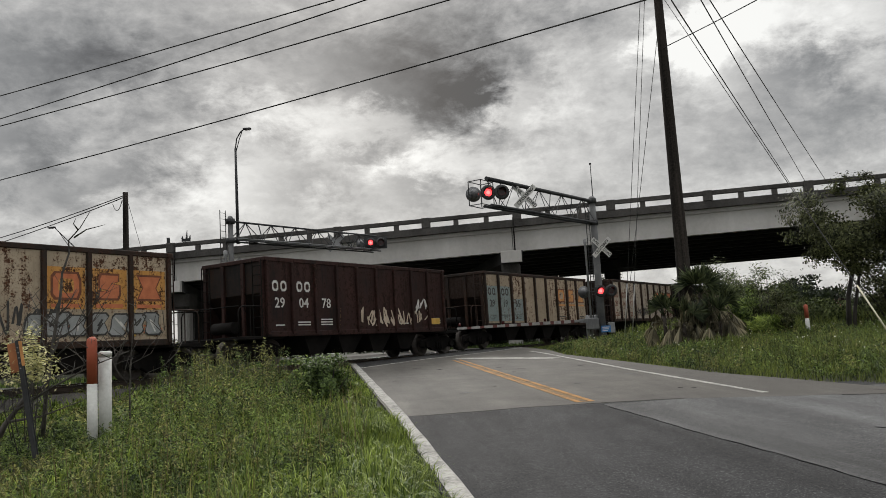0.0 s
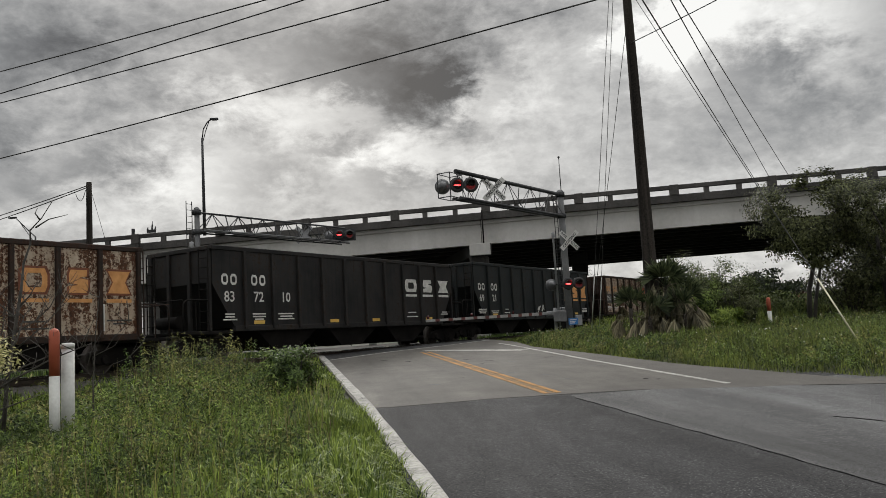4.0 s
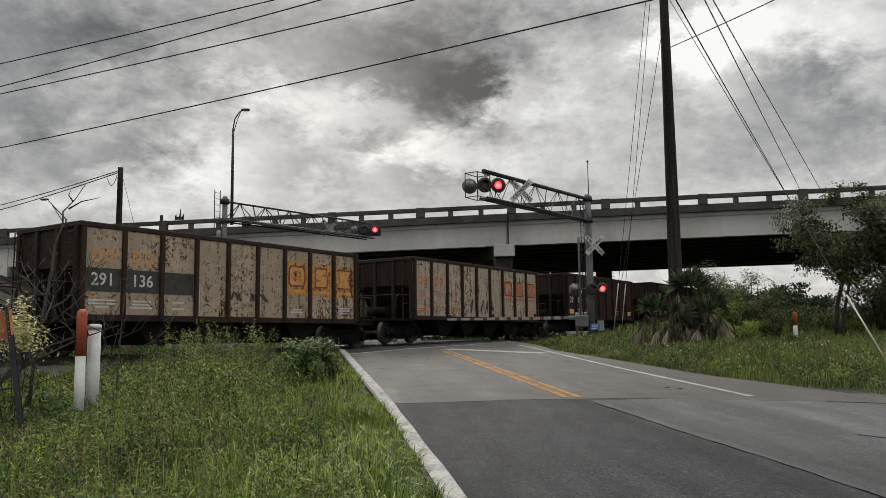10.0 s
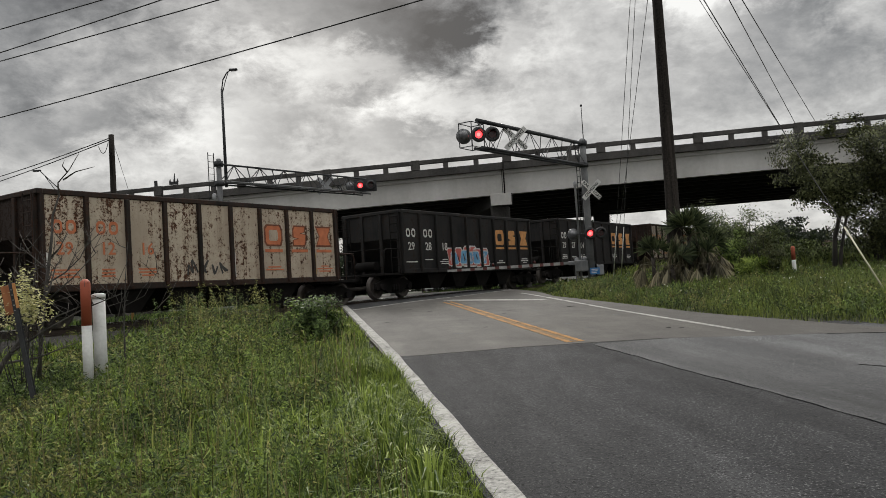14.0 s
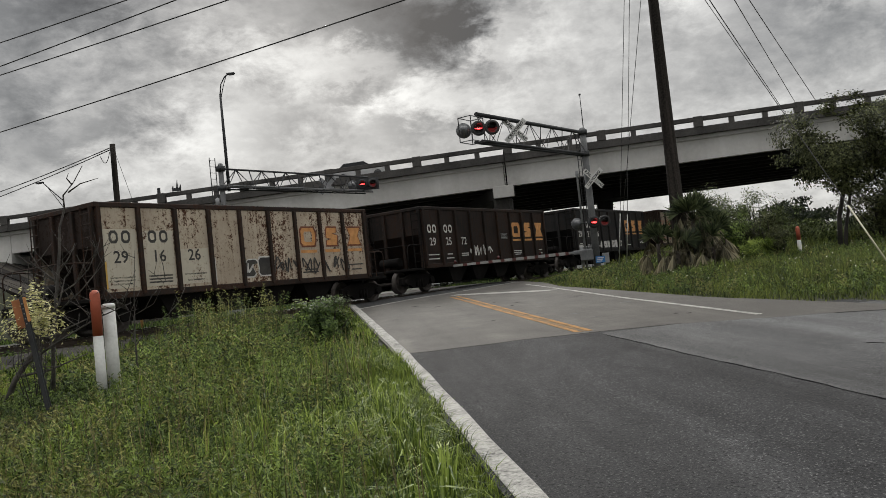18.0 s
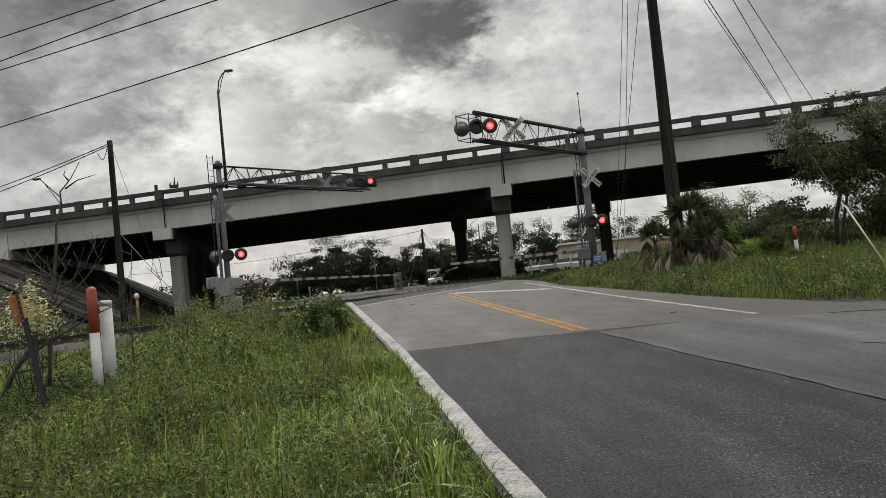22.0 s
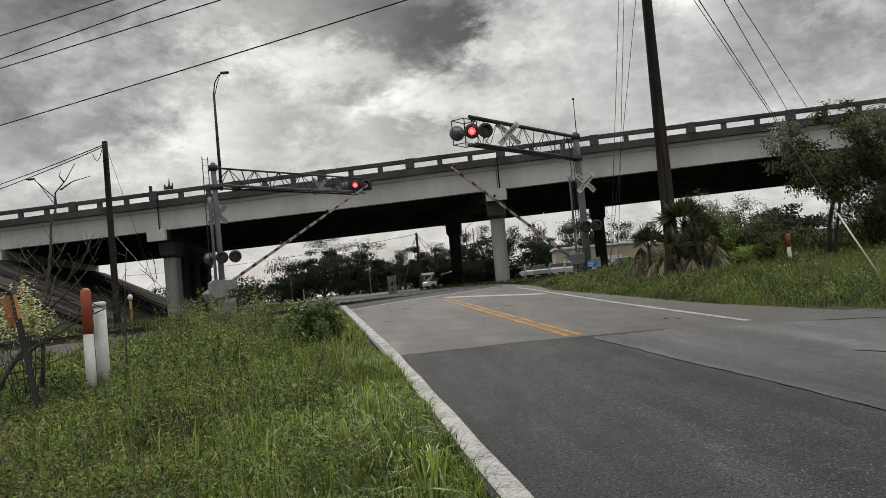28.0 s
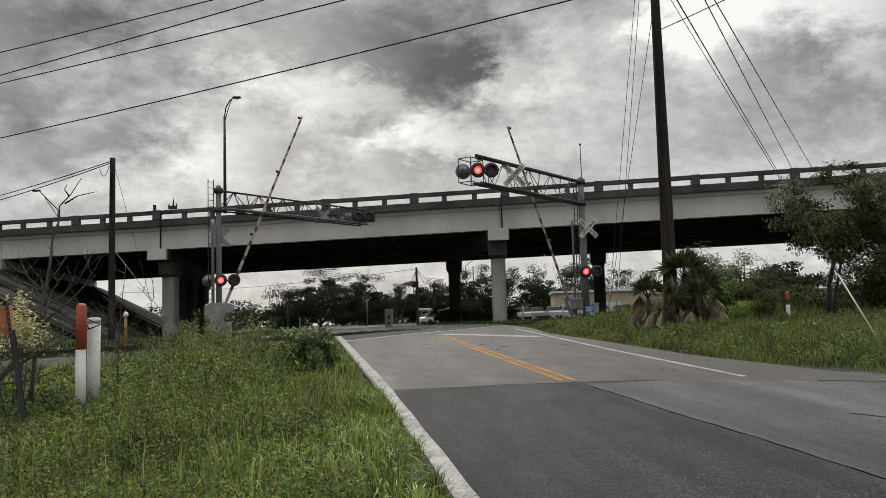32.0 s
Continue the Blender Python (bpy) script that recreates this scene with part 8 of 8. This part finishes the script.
def make_far_bits():
    # signal cabinet
    x, y = -5.05, 75.0
    z = ground_z(x, y)
    cb = thing("signal_cabinet", "white metal signal cabinet beyond the track", "cabinet", Matrix.Translation((x, y, z)))
    part("body", box(bmesh.new(), -0.37, 0.37, -0.3, 0.3, 0, 3.1 - z, 0.02), "white", cb)
    part("vent", box(bmesh.new(), -0.06, 0.1, -0.32, -0.303, 0.8, 1.1), "galv_dark", cb)
    part("vent", box(bmesh.new(), -0.06, 0.1, -0.32, -0.303, 0.3, 0.5), "galv_dark", cb)
    # crossbucks seen from behind, on thin posts
    for x, y, h, lab in ((-8.48, 90, 5.4, "white crossbuck on a thin post, seen from behind"), (-17.4, 90, 4.7, "white crossbuck on a thin post by the far lane")):
        z = ground_z(x, y)
        s = thing("crossbuck_sign", lab, "road sign", Matrix.Translation((x, y, z)))
        part("post", tube(bmesh.new(), (0, 0, -0.2), (0, 0, h - z + 0.2), 0.06, sides=8), "galv", s)
        for t in (45, -45):
            part("crossbuck_board", box(bmesh.new(), -0.7, 0.7, -0.02 - 0.02 * (t > 0), 0.0 - 0.02 * (t > 0), -0.13, 0.13), "galv", s, at=Matrix.Translation((0, -0.07, h - z - 0.3)) @ pose(0, 0, 0, 0, t, 0))
    # flexible markers by the far lane
    for x, y in ((6.2, 62), (9.0, 60), (-12.5, 70)):
        round_post("delineator", x, y, ground_z(x, y) + 1.25, 0.06, [(0.0, 1.0, "white")], "thin white roadside delineator", "delineator")
    # line poles beyond the bridge
    p = make_pole(-3.45, 110, 9.3, 0.2, 0.15, (0, 0), "dark wooden utility pole beyond the bridge with guy wires")
    make_pole(-1.2, 120, 7.5, 0.2, 0.16, (0, 0), "short wooden utility pole beyond the bridge")
    for gx, gy in ((-7.0, 108), (0.5, 112), (-5.8, 104)):
        hang("guy_wire", (-3.45, 110, 9.0), (gx, gy, ground_z(gx, gy)), 0.0, 0.03, "grey guy wire of the far pole", "galv_dark")
    hang("power_line", (-3.45, 110, 9.1), (-60, 150, 9.0), 0.8, 0.03, "far overhead power line")
    hang("power_line", (-3.45, 110, 9.1), (-1.2, 120, 7.3), 0.2, 0.03, "short slack far power line")
    # lattice tower
    x, y = 5.6, 160.0
    z = ground_z(x, y)
    tw = thing("lattice_tower", "small grey lattice tower behind the trees", "tower", Matrix.Translation((x, y, z)))
    h = 12.6 - z
    for sx in (-0.9, 0.9):
        for sy in (-0.9, 0.9):
            part("leg", tube(bmesh.new(), (sx, sy, -0.2), (sx * 0.8, sy * 0.8, h), 0.07, sides=6), "galv_dark", tw)
    for k in range(6):
        zz = h * (0.3 + 0.14 * k)
        part("brace", tube(bmesh.new(), (-0.85, -0.85, zz), (0.85, -0.85, zz + (1.2 if k % 2 else 0)), 0.05, sides=5), "galv_dark", tw)


make_far_bits()

# small things on the bridge: brackets by the joint, drain pipes
br_it = thing("bridge_bracket", "small spiky metal bracket on the parapet", "bracket", Matrix.Translation(bridge_point(5.1, 0.1, 0.0)))
part("plate", box(bmesh.new(), -0.35, 0.35, -0.03, 0.03, 0.051, 0.3), "galv_dark", br_it)
for px, hh in ((-0.3, 0.5), (0.05, 0.95), (0.3, 0.55)):
    part("spike", tube(bmesh.new(), (px, 0, 0.28), (px + 0.04, 0, hh), 0.09, 0.02, 5), "galv_dark", br_it)
b2 = thing("bridge_bracket", "short metal stub on the parapet", "bracket", Matrix.Translation(bridge_point(3.6, 0.1, 0.0)))
part("stub", box(bmesh.new(), -0.12, 0.12, -0.06, 0.06, 0.0, 0.5, 0.02), "galv_dark", b2)
for q in (4.3, 31.0):
    dp = thing("drain_pipe", "dark drain pipe down the face of the bridge", "pipe", Matrix.Translation(bridge_point(q, -0.34, 0.0)))
    part("pipe", tube(bmesh.new(), (0, 0, -3.1), (0, 0, -0.6), 0.05, sides=8), "under", dp)

# vehicles that pass over the bridge
MOVERS = []
for when, q_at, lane, color, lab in ((19.1, 40.4, 3.0, "car_white", "white car driving over the bridge"), (20.3, 28.0, 3.0, "car_grey", "grey car driving over the bridge")):
    c = make_car(0, 0, 0, color, lab, name="passing_car", z=0)
    MOVERS.append((c, when, q_at, lane))


# ---- what moves ----
LIFT_NEAR = [(0.0, -1.0), (26.2, -1.0), (26.5, 1.5), (27.0, 10.0), (27.5, 19.7), (28.0, 26.3), (28.5, 32.1), (29.0, 36.8), (29.5, 41.2), (30.0, 45.5), (30.5, 49.9), (31.0, 53.3), (31.5, 57.6), (32.0, 61.2)]
LIFT_FAR = [(0.0, -1.5), (26.2, -1.5), (26.5, 1.5), (27.0, 10.0), (27.5, 19.4), (28.0, 27.0), (28.5, 32.8), (29.0, 38.1), (29.5, 43.3), (30.0, 48.1), (30.5, 52.4), (31.0, 56.6), (31.5, 60.2), (32.0, 63.7)]
HALF, BEAT = 0.538, 19.083       # seconds for which each lamp of a pair is lit; a moment at which they change over
# moments at which a pair shows no light
DARK = {"a": [(20.1, 20.45), (30.9, 31.3)], "b": [(20.1, 20.45), (24.9, 25.2)], "c": [(7.8, 8.2), (11.85, 12.2), (22.3, 22.65), (27.3, 28.7)], "d": [(7.8, 8.2), (27.3, 28.7)],
        "e": [(6.9, 7.2), (11.9, 12.3), (31.4, 33)], "f": [(6.9, 7.2), (31.4, 33)], "g": [(19.9, 20.2), (22.8, 23.2), (27.4, 29.2)], "h": [(19.9, 20.2), (22.8, 23.2), (27.4, 29.2)]}


def lit(phase, t):
    """Whether a flasher shows its lit side: the lamps of a pair take turns."""
    for a, b in DARK.get(phase, ()):
        if a <= t < b:
            return False
    n = math.floor((t - BEAT) / HALF)
    return n % 2 == (0 if phase in "aceg" else 1)


def travelled(t):
    """How far the train has gone: a little slower in the first second."""
    return SPEED * t - 0.5 * min(1.0, t / 1.2)


def motions():
    for wg, c in WAGONS:
        rows = []
        stops = {0.0, 0.6, 1.2, 2.4, 32.0}
        for s in (70.0, -45.0):
            t = (c - s) / SPEED
            if 0.3 < t < 31.7:
                stops.add(round(t * 30) / 30)
        for t in sorted(stops):
            s = c - travelled(t)
            rows.append((t, Matrix.Translation(on_track(s)) @ pose(0, 0, 0, 0, 0, 90 + TRACK_YAW)))
        walk(wg, rows)
    # every wheelset rolls with its wagon: one turning shared by all of them
    roll = [(k / 30, pose(0, 0, 0, 0, -math.degrees(SPEED * k / 30 / 0.462), 0)) for k in range(961)]
    first = None
    for w in WHEELS:
        w.matrix_parent_inverse = w.matrix_basis.copy()
        w.matrix_basis = Matrix.Identity(4)
        w.rotation_mode = "QUATERNION"
        if first is None:
            first = w
            walk(w, roll)
        else:
            turning = w.animation_data_create()
            turning.action = first.animation_data.action
            turning.action_slot = first.animation_data.action_slot
    # cars cross the bridge
    for c, when, q_at, lane in MOVERS:
        rows = []
        for t in (0.0, 32.0):
            q = q_at + 19.0 * (t - when)
            rows.append((t, Matrix.Translation(bridge_point(q, lane, -0.795)) @ pose(0, 0, 0, 0, 0, BR_YAW) @ pose(0, 0, 0, 0, -math.degrees(math.atan(BR_SLOPE)), 0)))
        walk(c, rows)
    # the gates lie across the road until the train has passed, then swing up
    for (arm, pivot), lift in zip(GATES, (LIFT_NEAR, LIFT_FAR)):
        rows = [(t, Matrix.Translation((0.0, -0.12, pivot)) @ pose(0, 0, 0, 0, -a, 0)) for t, a in lift]
        walk(arm, rows)
    # each flasher's lens turns its lit or its dark side to the road
    for lens, aim, phase in FLASH:
        rows, now = [(0.0, aim @ pose(0, 0, 0, 0 if lit(phase, 0.0) else 180))], lit(phase, 0.0)
        for k in range(1, 961):
            t = k / 30
            want = lit(phase, t)
            if want != now:
                a = 180.0 if want else 0.0
                rows += [(t - (3 - j) / 30, aim @ pose(0, 0, 0, a + 60 * j)) for j in range(4) if t - (3 - j) / 30 > 0]
                now = want
        rows = [r for r in rows if r[0] <= 32.0]
        if rows[-1][0] < 32.0:
            rows.append((32.0, aim @ pose(0, 0, 0, 0 if now else 180)))
        walk(lens, rows)


motions()
